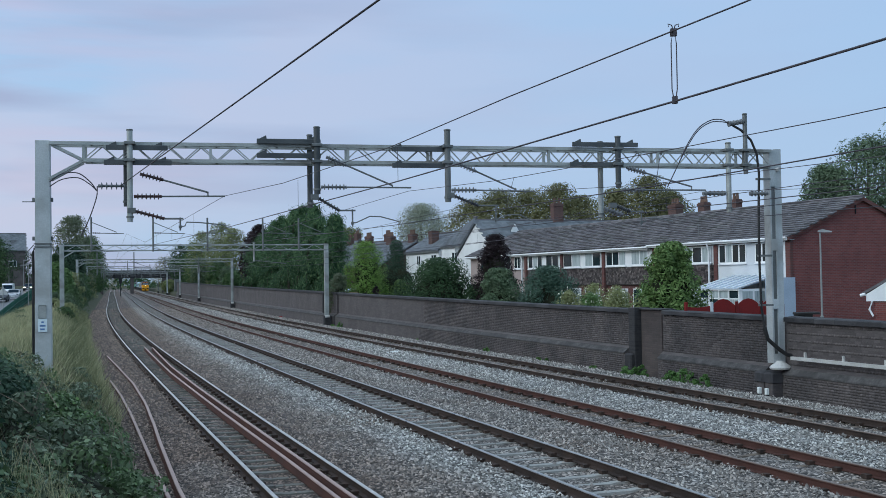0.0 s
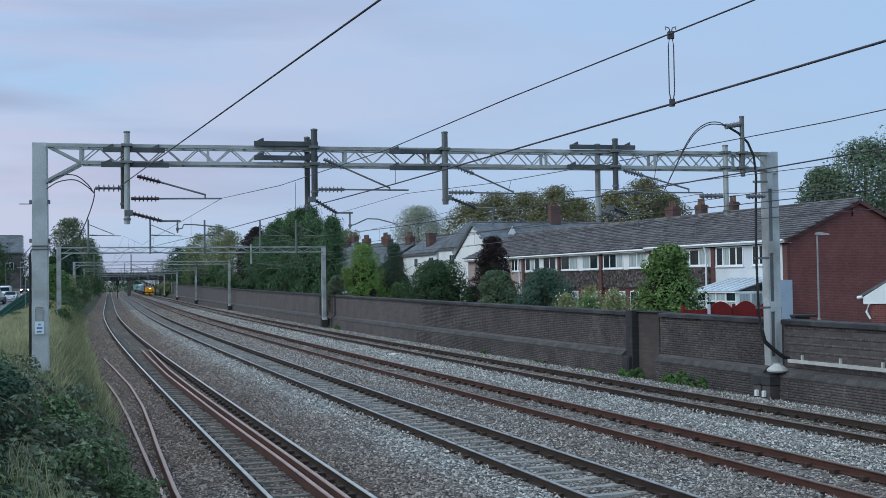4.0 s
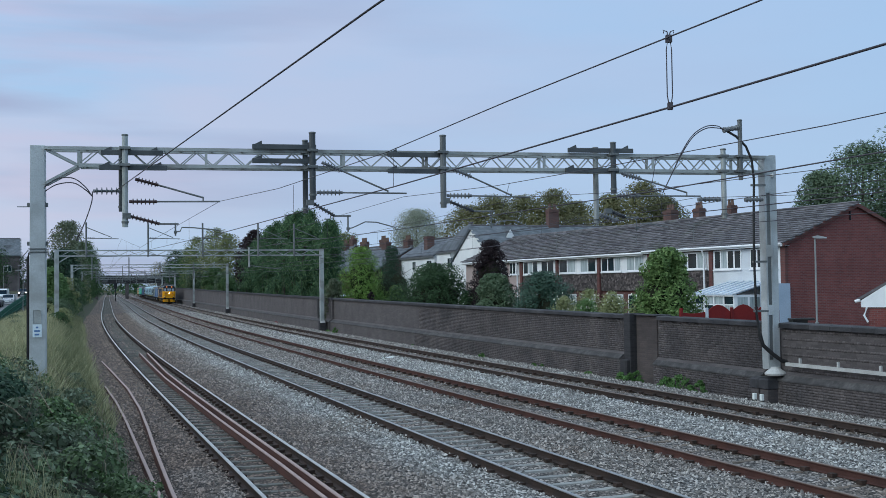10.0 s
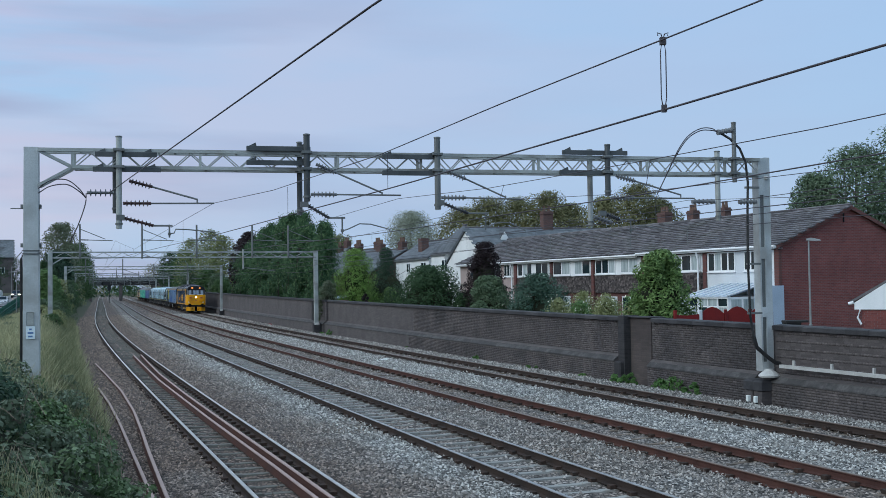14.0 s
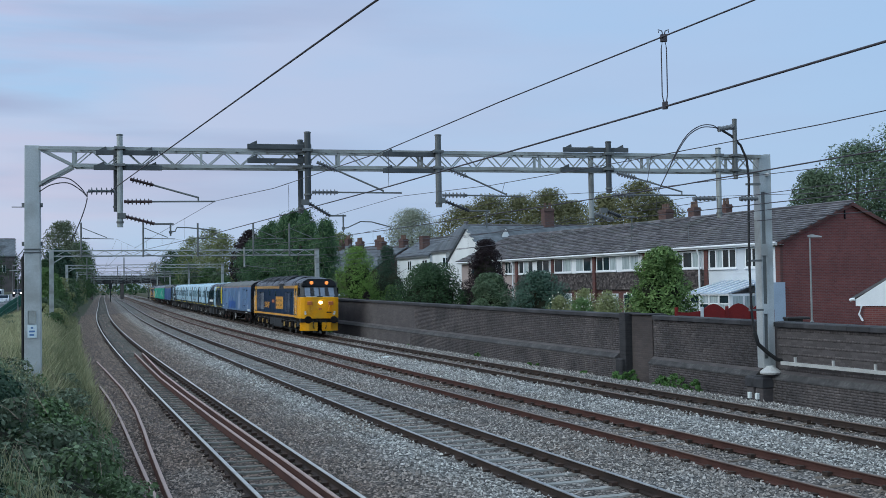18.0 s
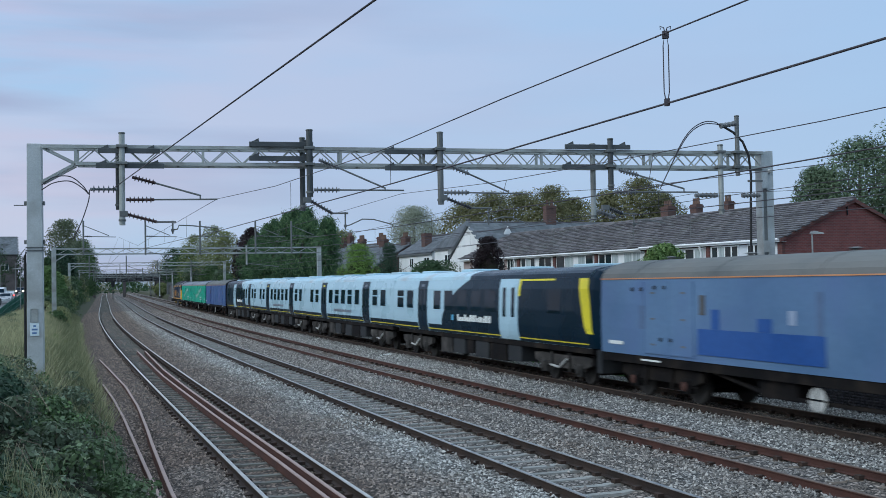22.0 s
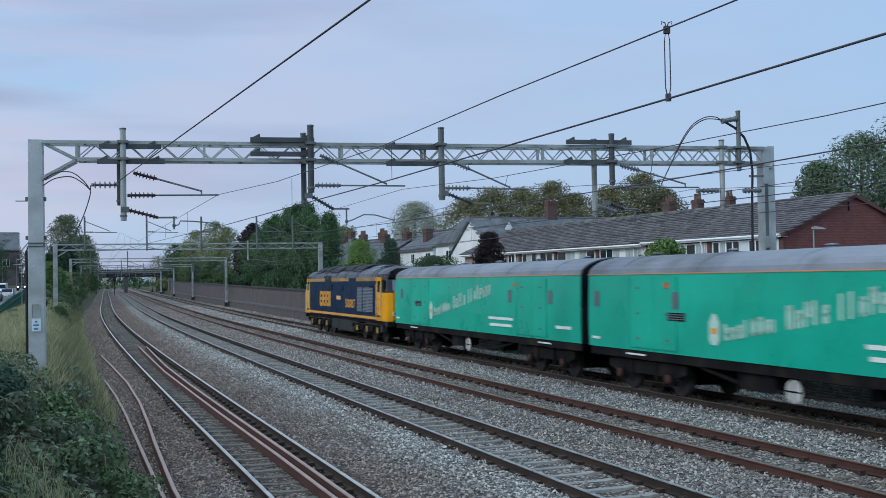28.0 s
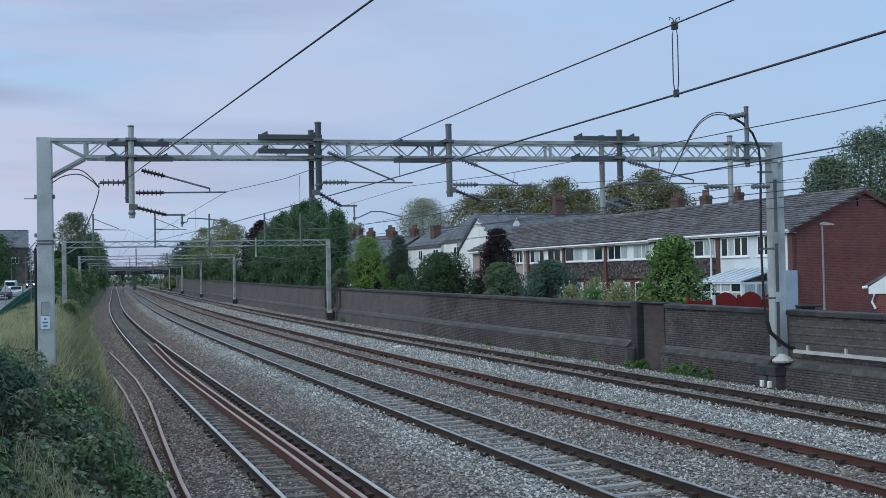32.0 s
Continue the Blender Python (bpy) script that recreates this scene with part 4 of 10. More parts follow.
    for y in (-0.2, 0.2):
        part("knee_brace", Shape().beam((0.19, y, 7.0), (1.04, y, 6.56), 0.07, 0.07, (0, 1, 0)), M["steel"], g)
        part("knee_brace", Shape().beam((0.19, y, 6.08), (1.0, y, 6.54), 0.07, 0.07, (0, 1, 0)), M["steel"], g)
    # splice plates and drop-tube clamps on the chords
    for xa, xb, z in ((1.6, 3.15, 6.89), (1.55, 3.25, 6.5), (5.45, 7.15, 7.1), (5.45, 7.15, 6.72), (9.1, 10.72, 6.93), (9.1, 10.72, 6.48), (14.28, 16.25, 7.12), (14.2, 15.8, 6.55)):
        p_ = part("clamp_beam", Shape().chamfer(xa, xb, -0.37, -0.30, z - 0.065, z + 0.065, 0.01), M["steel_old"], g)
        for x in (xa + 0.15, xb - 0.25):
            part("wedge", Shape().add([(x - 0.12, -0.33, z + 0.05), (x + 0.12, -0.33, z + 0.05), (x + 0.1, -0.33, z + 0.16), (x - 0.12, -0.25, z + 0.05), (x + 0.12, -0.25, z + 0.05), (x + 0.1, -0.25, z + 0.16)],
                   [(0, 1, 2), (5, 4, 3), (0, 3, 4, 1), (1, 4, 5, 2), (2, 5, 3, 0)]), M["steel_old"], p_)
    # drop tubes
    for x, zt, zb, r, y in ((2.2, 7.36, 4.95, 0.075, -0.42), (2.06, 6.95, 5.4, 0.075, 0.3), (7.04, 7.5, 5.68, 0.085, -0.42), (6.91, 7.38, 5.36, 0.075, 0.3), (10.63, 7.48, 5.47, 0.085, -0.42),
                            (15.34, 7.3, 5.05, 0.08, 0.3), (15.61, 7.36, 5.88, 0.08, -0.42), (19.02, 7.22, 5.17, 0.075, -0.42), (19.57, 8.08, 6.3, 0.065, -0.42)):
        t = part("drop_tube", Shape().lathe([(0, r), (zt - zb - 0.02, r), (zt - zb, r * 0.9)], (x, y, zb), (x, y, zt), 12), M["steel_old" if x in (2.06, 7.04, 6.91, 15.61) else "steel_dark" if x in (10.63, 19.57) else "steel"], g)
        for z in (7.0, 6.56):
            if zt > z > zb:
                part("clamp", Shape().chamfer(x - 0.14, x + 0.14, y - 0.11, y + 0.11, z - 0.035, z + 0.035, 0.01), M["steel_dark"], t)
        part("collar", Shape().lathe([(0, r * 1.25), (0.05, r * 1.25)], (x, y, zb + 0.1), (x, y, zb + 0.3), 12), M["steel_dark"], t)
        part("cap", Shape().lathe([(0, r * 1.15), (0.03, r * 1.15)], (x, y, zt - 0.04), (x, y, zt + 0.1), 12), M["steel_dark"], t)
    y = -0.42
    for a in ((2.2, y, 6.24, 5.61, 4.61, 5.62, 4.17, 5.72), (7.04, y, 6.75, 5.87, 9.6, 5.86, 9.08, 5.92), (10.63, y, 6.62, 5.80, 13.1, 5.77, 12.57, 5.82), (15.61, y, 6.5, 5.82, 18.28, 5.82, 17.85, 5.92)):
        cantilever(g, a[0], a[1], a[2], a[3], a[4], a[5], a[6], a[7], 0, 0, 0, 0, 0)
    registration(g, 2.22, y, 5.24, 3.06, 5.03, 3.48, 4.82, 3.62, 4.94, 4.61, 4.8)
    registration(g, 6.95, y, 5.6, 7.62, 5.24, 8.0, 4.9, 8.45, 5.08, 9.27, 4.87)
    registration(g, 10.68, y, 5.66, 11.48, 5.37, 12.0, 5.0, 12.35, 5.12, 13.12, 4.85)
    registration(g, 15.4, y, 5.38, 15.94, 5.2, 16.3, 4.9, 16.45, 5.02, 17.24, 4.86)
    part("insulator", ribbed(Shape(), (1.4, -0.3, 5.89), (2.06, -0.3, 5.89), 5, 0.1), M["insulator_grey"], g)
    part("insulator", ribbed(Shape(), (19.05, y, 7.76), (19.5, y, 7.84), 4, 0.085, 0.07), M["insulator_grey"], g)
    for x0, x1 in ((18.2, 18.9), (19.68, 20.25)):
        part("insulator", ribbed(Shape(), (x0, y, 5.72), (x1, y, 5.73), 5, 0.085, 0.05), M["insulator_grey"], g)
    part("insulator", ribbed(Shape(), (15.45, 0.3, 5.32), (16.0, 0.3, 5.15), 5, 0.1, 0.05), M["insulator_grey"], g)
    # jumper cables
    jm = Shape()
    for k in (0.0, 0.12):
        jm.cable([(0.2, -0.2, 6.0 - k), (0.5, -0.25, 6.2 - k * 1.2), (0.9, -0.28, 6.22 - k), (1.2, -0.3, 6.0 - k * 0.6), (1.38, -0.3, 5.75)], 0.014)
    jm.cable([(1.38, -0.3, 5.88), (1.36, -0.3, 5.6), (1.2, -0.3, 5.1), (0.98, -0.3, 4.6)], 0.014)
    part("jumper_cable", jm, M["wire"], g)
    jm = Shape()
    for k in (0.0, 0.06):
        jm.cable([(17.1, y, 5.9), (17.42, y, 6.5), (17.75, y, 7.15 - k), (18.1, y, 7.62 - k), (18.5, y, 7.86 - k), (18.85, y, 7.88 - k), (19.05, y, 7.78)], 0.015)
    part("jumper_cable", jm, M["wire"], g)
    jm = Shape()
    jm.tube([(19.15, y, 7.74), (19.45, y, 7.58), (19.75, y, 7.3), (19.93, y, 6.9), (19.99, y, 6.3), (19.96, y, 5.5), (19.93, y, 4.0), (19.97, y, 2.4), (20.05, y, 1.75)], 0.035, 8)
    part("feeder_cable", jm, M["black"], g, "thick black cable running down the mast")
    jm = Shape()
    jm.tube([(20.05, y, 1.8), (20.15, y, 1.45), (20.5, y, 1.15), (20.75, y, 0.98), (21.1, y, 0.92)], 0.06, 8)
    part("cable_sleeve", jm, M["black"], g)
    for z in (6.15, 3.9, 2.45):
        part("cable_bracket", Shape().box(19.9, 20.35, y - 0.02, y + 0.05, z - 0.03, z + 0.03), M["steel_dark"], g)
    part("bird_ball", Shape().lathe([(0, 0.01), (0.02, 0.06), (0.06, 0.075), (0.1, 0.06), (0.12, 0.01)], (L + 0.02, -0.22, 6.4), (L + 0.02, -0.22, 6.6), 10), M["steel_pale"], g)
    return g


M["sign_white"] = surface("pale sign enamel", (0.68, 0.78, 0.82), (0.75, 0.84, 0.88), 4, 40, 0.4, bump=0)
M["sign_blue"] = surface("blue sign paint", (0.1, 0.2, 0.4), (0.13, 0.24, 0.45), 4, 40, 0.4, bump=0)
make_main_gantry()


def make_far_gantry(s, off_l, off_r, H, full):
    a, b = line(s, off_l), line(s, off_r)
    L = (b - a).length
    g = thing("overhead_gantry", Matrix.Translation(a) @ Matrix.Rotation(math.atan2(b.y - a.y, b.x - a.x), 4, "Z"), "galvanised steel portal frame over the tracks, further along the line", "gantry", "overhead line portals")
    for x, z0 in ((0, -1.0), (L, 0.62)):
        part("mast", Shape().chamfer(x - 0.16, x + 0.16, -0.16, 0.16, z0, H, 0.015), M["steel"], g)
    part("mast_foot", Shape().chamfer(L - 0.26, L + 0.3, -0.26, 0.26, -0.6, 0.615, 0.05), M["brick_black"], g)
    part("foot_plate", Shape().chamfer(L - 0.2, L + 0.2, -0.3, 0.3, 0.45, 0.62, 0.03), M["steel_pale"], g)
    for z in (H - 0.06, H - 0.46):
        part("chord", Shape().box(0.1, L - 0.1, -0.06, 0.06, z - 0.05, z + 0.05), M["steel"], g)
    lattice(g, 0, 0.3, L - 0.3, H - 0.08, H - 0.44, 14, 0.04)
    part("knee_brace", Shape().beam((0.1, 0, H - 0.95), (0.9, 0, H - 0.46), 0.08, 0.08, (0, 1, 0)), M["steel"], g)
    if full:
        for o in (-2.3, 2.1, 6.1, 10.3, 13.1):
            x = o - off_l
            t = part("drop_tube", Shape().tube([(x, -0.15, H - 0.55), (x, -0.15, H + 2.0)], 0.07, 8), M["steel_dark"], g)
            part("cantilever_strut", Shape().tube([(x, -0.15, H + 0.85), (x + 2.3, -0.15, H + 0.8)], 0.028, 6).tube([(x, -0.15, H + 1.65), (x + 1.8, -0.15, H + 0.9)], 0.028, 6), M["steel_dark"], t)
            part("insulator", ribbed(Shape(), (x + 0.1, -0.15, H + 0.85), (x + 0.6, -0.15, H + 0.84), 4), M["insulator_dark"], t)
            part("steady_arm", Shape().tube([(x, -0.15, H - 0.3), (x + 1.1, -0.15, H - 0.52), (x + 2.2, -0.15, H - 0.5)], 0.022, 6), M["steel_dark"], t)
        x = 9.6 - off_l
        t = part("drop_tube", Shape().tube([(x, -0.15, H - 1.35), (x, -0.15, H + 0.15)], 0.07, 8), M["steel"], g)
        part("steady_arm", Shape().tube([(x, -0.15, H - 1.25), (x + 1.2, -0.15, H - 1.4), (x + 2.5, -0.15, H - 1.55)], 0.025, 6), M["steel_dark"], t)
        return g
    for k, o in enumerate(TRACK_OFF):
        x = o - off_l - 1.9
        up = 0.9 if k in (0, 1) else 0.25
        t = part("drop_tube", Shape().tube([(x, -0.15, H - 2.0), (x, -0.15, H + up)], 0.075, 8), M["steel_dark"], g)
        part("cantilever_strut", Shape().tube([(x, -0.15, H - 1.1), (x + 2.1, -0.15, H - 1.1)], 0.03, 6).tube([(x, -0.15, H - 0.4), (x + 1.7, -0.15, H - 1.05)], 0.03, 6), M["steel_dark"], t)
        part("steady_arm", Shape().tube([(x, -0.15, H - 1.6), (x + 1.0, -0.15, H - 1.75), (x + 2.0, -0.15, H - 1.65)], 0.025, 6), M["steel_dark"], t)
        part("insulator", ribbed(Shape(), (x + 0.1, -0.15, H - 1.1), (x + 0.6, -0.15, H - 1.1), 4), M["insulator"], t)
    return g


for s, H in ((84.5, 6.25), (147.0, 6.5), (205.0, 6.5), (262.0, 6.5), (322.0, 6.5), (385.0, 6.5)):
    make_far_gantry(s, -4.35, 15.3, H, s < 100)


# ===== overhead wires =====
def span_wire(name, rows, r, label, n=5):
    """A wire through (s, off, z) points, hung with a slight sag between them."""
    pts = []
    for (s0, o0, z0), (s1, o1, z1) in zip(rows, rows[1:]):
        k = max(2, int(abs(s1 - s0) / 3))
        for i in range(k):
            t = i / k
            pts.append(line(s0 + (s1 - s0) * t, o0 + (o1 - o0) * t, z0 + (z1 - z0) * t))
    pts.append(line(*rows[-1]))
    ob = new(name, mesh_of(name, Shape().tube(pts, r, n), M["wire"], True))
    tagged(ob, label, "wire", "overhead wires")


def gs(x):
    """(s, off) of a place x metres along the main gantry."""
    return 30.91 - 2.67 * x / 20.68, -4.327 + 20.495 * x / 20.68


SUP = (84.5, 147.0, 205.0, 262.0, 322.0, 385.0)
for k, (xc, xm, near_off, zmid) in enumerate(((4.61, 4.61, 0.86, 5.35), (9.27, 9.6, 4.85, 5.2), (13.12, 13.1, 8.75, 5.15), (17.24, 18.28, 13.0, 5.15))):
    s0, o0 = gs(xc)
    zc = (4.8, 4.87, 4.85, 4.86)[k]
    sm, om = gs(xm)
    st = 0.2 if k % 2 else -0.2
    far_c = [(s, TRACK_OFF[k] + st * (1 if i % 2 else -1), 5.7 if i == 0 and k < 3 else 4.9) for i, s in enumerate(SUP)]
    span_wire("contact_wire", [(-24, near_off + 0.1, 4.74), (9, near_off, 4.772), (16, near_off * 0.67 + o0 * 0.33, 4.75), (s0, o0, zc)] + far_c, 0.0095, "dark contact wire stretched over a railway track")
    mess = [(-24, near_off + 0.1, 5.95), (-8, near_off + 0.05, 5.42), (1, near_off, 5.30), (8.5, near_off, zmid), (12, near_off * 0.7 + om * 0.3, zmid - 0.05 if k == 0 else zmid + 0.02), (16, (near_off + om) / 2, zmid - 0.11 if k == 0 else zmid + 0.1), (22.9, near_off * 0.2 + om * 0.8, zmid - 0.01 if k == 0 else zmid + 0.28), (sm, om, 5.66 if k == 0 else 5.8)]
    prev = sm
    for i, s in enumerate(SUP):
        o = TRACK_OFF[k] + st * (1 if i % 2 else -1)
        up = 7.05 if i == 0 and k < 3 else 5.7
        mess += [((prev + s) / 2, TRACK_OFF[k], 5.42 if i < 2 and k < 3 else 5.1), (s, o, up)]
        prev = s
    span_wire("catenary_wire", mess, 0.007, "dark stranded catenary wire above the contact wire")
    for j, s in enumerate((-6, 2, 9.0, 16, 22, 37, 44, 51, 58, 65, 72)):
        if s < 30:
            om2 = np.interp(s, [-24, 9, 30], [near_off + 0.1, near_off, om])
            oc2 = np.interp(s, [-24, 9, 30], [near_off + 0.1, near_off, o0])
            zm = np.interp(s, [-8, 1, 9, 12, 16, 22.9, 30], [5.42, 5.30, zmid, zmid - 0.03, zmid - 0.11 if k == 0 else zmid + 0.1, zmid - 0.01 if k == 0 else zmid + 0.28, 5.7])
        else:
            om2 = oc2 = np.interp(s, [30, 57, 84.5], [o0, TRACK_OFF[k], TRACK_OFF[k]])
            zm = np.interp(s, [30, 57, 84.5], [5.7, 5.42, 7.05] if k < 3 else [5.7, 5.1, 5.7])
        zk = float(np.interp(s, [-24, 9, 16, 30, 84.5], [4.74, 4.772, 4.75, 4.83, 5.7 if k < 3 else 4.9]))
        pz, qz = line(s, float(oc2), zk), line(s, float(om2), float(zm))
        sh = Shape()
        if s == 9.0 and k == 0:
            for e in (-0.022, 0.022):
                sh.tube([pz + Vector((e * 0.4, 0, 0.02)), pz + Vector((e, 0, 0.1)), qz + Vector((e, 0, -0.1)), qz + Vector((e * 0.4, 0, -0.02))], 0.005, 5)
            sh.box(pz.x - 0.02, pz.x + 0.02, pz.y - 0.02, pz.y + 0.02, pz.z - 0.02, pz.z + 0.04)
            sh.box(qz.x - 0.025, qz.x + 0.025, qz.y - 0.02, qz.y + 0.02, qz.z - 0.04, qz.z + 0.02)
            for e in (-1, 1):
                sh.tube([qz, qz + Vector((0.015 * e, 0, 0.05)), qz + Vector((0.045 * e, 0, 0.06)), qz + Vector((0.04 * e, 0, 0.035))], 0.005, 5)
        else:
            sh.tube([pz, qz], 0.005, 4)
        ob = new("dropper", mesh_of("dropper", sh, M["wire"]))
        tagged(ob, "thin dropper tying contact wire to catenary", "wire", "wire droppers")
s0, o0 = gs(1.9)
span_wire("feeder_wire", [(-24, 1.9, 5.9), (10.7, -1.14, 5.9), (s0, o0, 5.9)], 0.0115, "thick dark feeder wire running to an insulator on the portal")
s0, o0 = gs(19.2)
span_wire("return_wire", [(-24, 15.6, 5.75), (s0, o0, 5.72), (84.5, 14.5, 5.4), (147, 14.5, 5.5), (205, 14.5, 5.5)], 0.010, "thin return wire above the brick wall")
span_wire("return_wire", [(-24, 15.2, 5.1), (28.6, 15.0, 5.3), (84.5, 14.6, 4.6), (147, 14.5, 5.2)], 0.010, "thin return wire above the brick wall")


# ===== the train =====
NOSE_T = (0, 6, 9, 13, 17, 18, 19, 20, 21, 22, 24, 25, 29, 30.3, 32)
NOSE_S = (452.3, 325.7, 262.4, 178.0, 93.8, 72.4, 51.2, 30.3, 9.85, -10.75, -51.0, -71.3, -153.4, -180.5, -215.5)
TRAIN = []


def nose_at(t):
    return float(np.interp(t, NOSE_T, NOSE_S))


def vehicle_pose(t, behind, pivot):
    """Pose of a vehicle whose middle is `behind` metres after the train's nose, standing on two pivots."""
    s = nose_at(t) + behind
    a, b = line(s - pivot, TRACK_OFF[3], 0.014), line(s + pivot, TRACK_OFF[3], 0.014)
    d = b - a
    return Matrix.Translation((a + b) / 2) @ Matrix.Rotation(math.atan2(-d.x, d.y), 4, "Z") @ Matrix.Rotation(0.018, 4, "Y")

M["navy"] = surface("navy coach paint", (0.002, 0.018, 0.05), (0.003, 0.024, 0.063), 0.6, 18, 0.42, bump=0.02, fine_amount=0.2, spec=0.1)
M["loco_yellow"] = surface("warning yellow paint", (0.78, 0.325, 0.006), (0.84, 0.375, 0.010), 0.8, 20, 0.38, bump=0.02, fine_amount=0.2, dirt=(0.45, 0.25, 0.03), dirt_scale=0.7)
M["loco_orange"] = surface("golden orange stripe", (0.68, 0.31, 0.045), (0.76, 0.37, 0.07), 0.8, 20, 0.4, bump=0.02, fine_amount=0.2)
M["axle_yellow"] = surface("grimy yellow axle cover", (0.27, 0.17, 0.05), (0.38, 0.25, 0.08), 3, 30, 0.7, bump=0.1, dirt=(0.12, 0.085, 0.05), dirt_scale=4)
M["cream_stripe"] = surface("faded gold stripe", (0.72, 0.43, 0.17), (0.82, 0.52, 0.24), 0.8, 20, 0.4, bump=0.02)
M["loco_roof"] = surface("grey roof paint", (0.05, 0.06, 0.075), (0.10, 0.115, 0.135), 0.7, 14, 0.4, bump=0.05, dirt=(0.03, 0.03, 0.032), dirt_scale=0.5)
M["cab_black"] = surface("black cab paint", (0.012, 0.013, 0.016), (0.02, 0.021, 0.024), 1, 20, 0.3, bump=0.02)
M["underframe"] = surface("grimy black underframe", (0.006, 0.006, 0.007), (0.016, 0.014, 0.014), 2, 30, 0.85, bump=0.3, dirt=(0.03, 0.024, 0.02), dirt_scale=1.4, spec=0.1)
M["tank_grey"] = surface("dirty grey tank", (0.026, 0.029, 0.033), (0.045, 0.047, 0.05), 1, 20, 0.7, bump=0.1, spec=0.15)
M["louvre"] = surface("worn louvre metal", (0.12, 0.14, 0.17), (0.17, 0.19, 0.22), 2, 20, 0.55, metal=0.2)
M["louvre_blue"] = surface("navy louvre metal", (0.008, 0.02, 0.048), (0.013, 0.03, 0.065), 2, 20, 0.5)
M["roof_black"] = surface("sooty roof hatch", (0.012, 0.014, 0.017), (0.028, 0.03, 0.034), 1.2, 14, 0.55, bump=0.1, spec=0.12)
# pale base tint puts the mirrored sky into the glass colour
M["cab_glass"] = glassy("cab windscreen glass", (0.10, 0.125, 0.165), 0.12, 0.5)
M["dark_glass"] = glassy("dark coach window", (0.001, 0.009, 0.018), 0.09, 0.1)
M["van_blue"] = surface("faded blue van side", (0.085, 0.165, 0.30), (0.12, 0.215, 0.36), 0.35, 9, 0.42, bump=0.04, dirt=(0.10, 0.17, 0.33), dirt_scale=0.5, fine_amount=0.25)
M["patch_blue"] = surface("fresh blue patch", (0.022, 0.082, 0.28), (0.03, 0.10, 0.32), 0.5, 9, 0.4, bump=0.02)
M["van_blue_pale"] = surface("scraped pale blue paint", (0.22, 0.30, 0.44), (0.30, 0.37, 0.50), 1.5, 9, 0.5, bump=0.02, dirt=(0.15, 0.235, 0.39), dirt_scale=2.0)
M["patch_grey"] = surface("grimy blue paint", (0.085, 0.14, 0.25), (0.11, 0.17, 0.29), 1.5, 9, 0.5, bump=0.02, dirt=(0.14, 0.23, 0.38), dirt_scale=2.0)
M["patch_dusty"] = surface("dusty blue paint", (0.075, 0.125, 0.30), (0.10, 0.155, 0.34), 0.8, 9, 0.5, bump=0.02, dirt=(0.055, 0.10, 0.27), dirt_scale=0.9)
M["van_navy_blue"] = surface("deep blue van side", (0.052, 0.115, 0.28), (0.072, 0.15, 0.35), 0.35, 9, 0.4, bump=0.04, dirt=(0.035, 0.06, 0.19), dirt_scale=0.4)
M["van_green"] = surface("jade green van side", (0.005, 0.37, 0.255), (0.007, 0.45, 0.315), 0.4, 9, 0.36, bump=0.03, dirt=(0.006, 0.32, 0.225), dirt_scale=0.5, fine_amount=0.2)
M["van_roof"] = surface("grey van roof", (0.18, 0.205, 0.25), (0.25, 0.275, 0.32), 0.5, 9, 0.6, bump=0.1, dirt=(0.09, 0.09, 0.09), dirt_scale=0.4)
M["van_roof_dirty"] = surface("weathered dark van roof", (0.11, 0.118, 0.12), (0.17, 0.175, 0.172), 0.5, 9, 0.75, bump=0.15, dirt=(0.16, 0.16, 0.155), dirt_scale=0.6)
M["orange_line"] = surface("thin orange line", (0.6, 0.26, 0.12), (0.65, 0.3, 0.15), 1, 20, 0.5, bump=0)
M["letter_pale"] = surface("pale green-white lettering", (0.42, 0.62, 0.54), (0.5, 0.68, 0.6), 2, 30, 0.5, bump=0)
M["letter_white"] = surface("white lettering", (0.72, 0.76, 0.74), (0.78, 0.82, 0.8), 2, 30, 0.5, bump=0)
M["emu_white"] = surface("pale blue-grey coach paint", (0.37, 0.555, 0.66), (0.42, 0.605, 0.71), 0.4, 8, 0.3, bump=0.02, fine_amount=0.12)
M["emu_roof"] = surface("pale coach roof", (0.38, 0.57, 0.67), (0.44, 0.63, 0.73), 0.4, 8, 0.35, bump=0.03, dirt=(0.40, 0.46, 0.5), dirt_scale=0.6)
M["emu_navy"] = surface("dark navy coach paint", (0.0012, 0.014, 0.028), (0.002, 0.018, 0.036), 0.4, 8, 0.3, bump=0.02, fine_amount=0.12, spec=0.12)
M["emu_yellow"] = surface("bright yellow line", (0.78, 0.66, 0.03), (0.85, 0.72, 0.05), 1, 10, 0.4, bump=0)
M["bogie_grey"] = surface("brake dust grey", (0.03, 0.029, 0.029), (0.06, 0.056, 0.053), 2, 30, 0.85, bump=0.3, dirt=(0.11, 0.10, 0.095), dirt_scale=1.6, spec=0.1)
M["tread"] = surface("worn wheel steel", (0.035, 0.033, 0.032), (0.06, 0.055, 0.052), 3, 40, 0.6, metal=0.3)
M["red_box"] = surface("red-brown jumper box", (0.42, 0.12, 0.04), (0.5, 0.16, 0.05), 2, 30, 0.5)
M["badge_blue"] = surface("sky blue badge", (0.09, 0.36, 0.58), (0.11, 0.40, 0.62), 2, 30, 0.4, bump=0)
M["lamp_amber"] = glow("amber marker lamp", (1.0, 0.30, 0.06), 0.8)
M["lamp_head"] = glow("warm headlamp", (1.0, 0.8, 0.46), 14.0)

SIDE = ((1.365, 1.10), (1.37, 2.2), (1.365, 3.34))


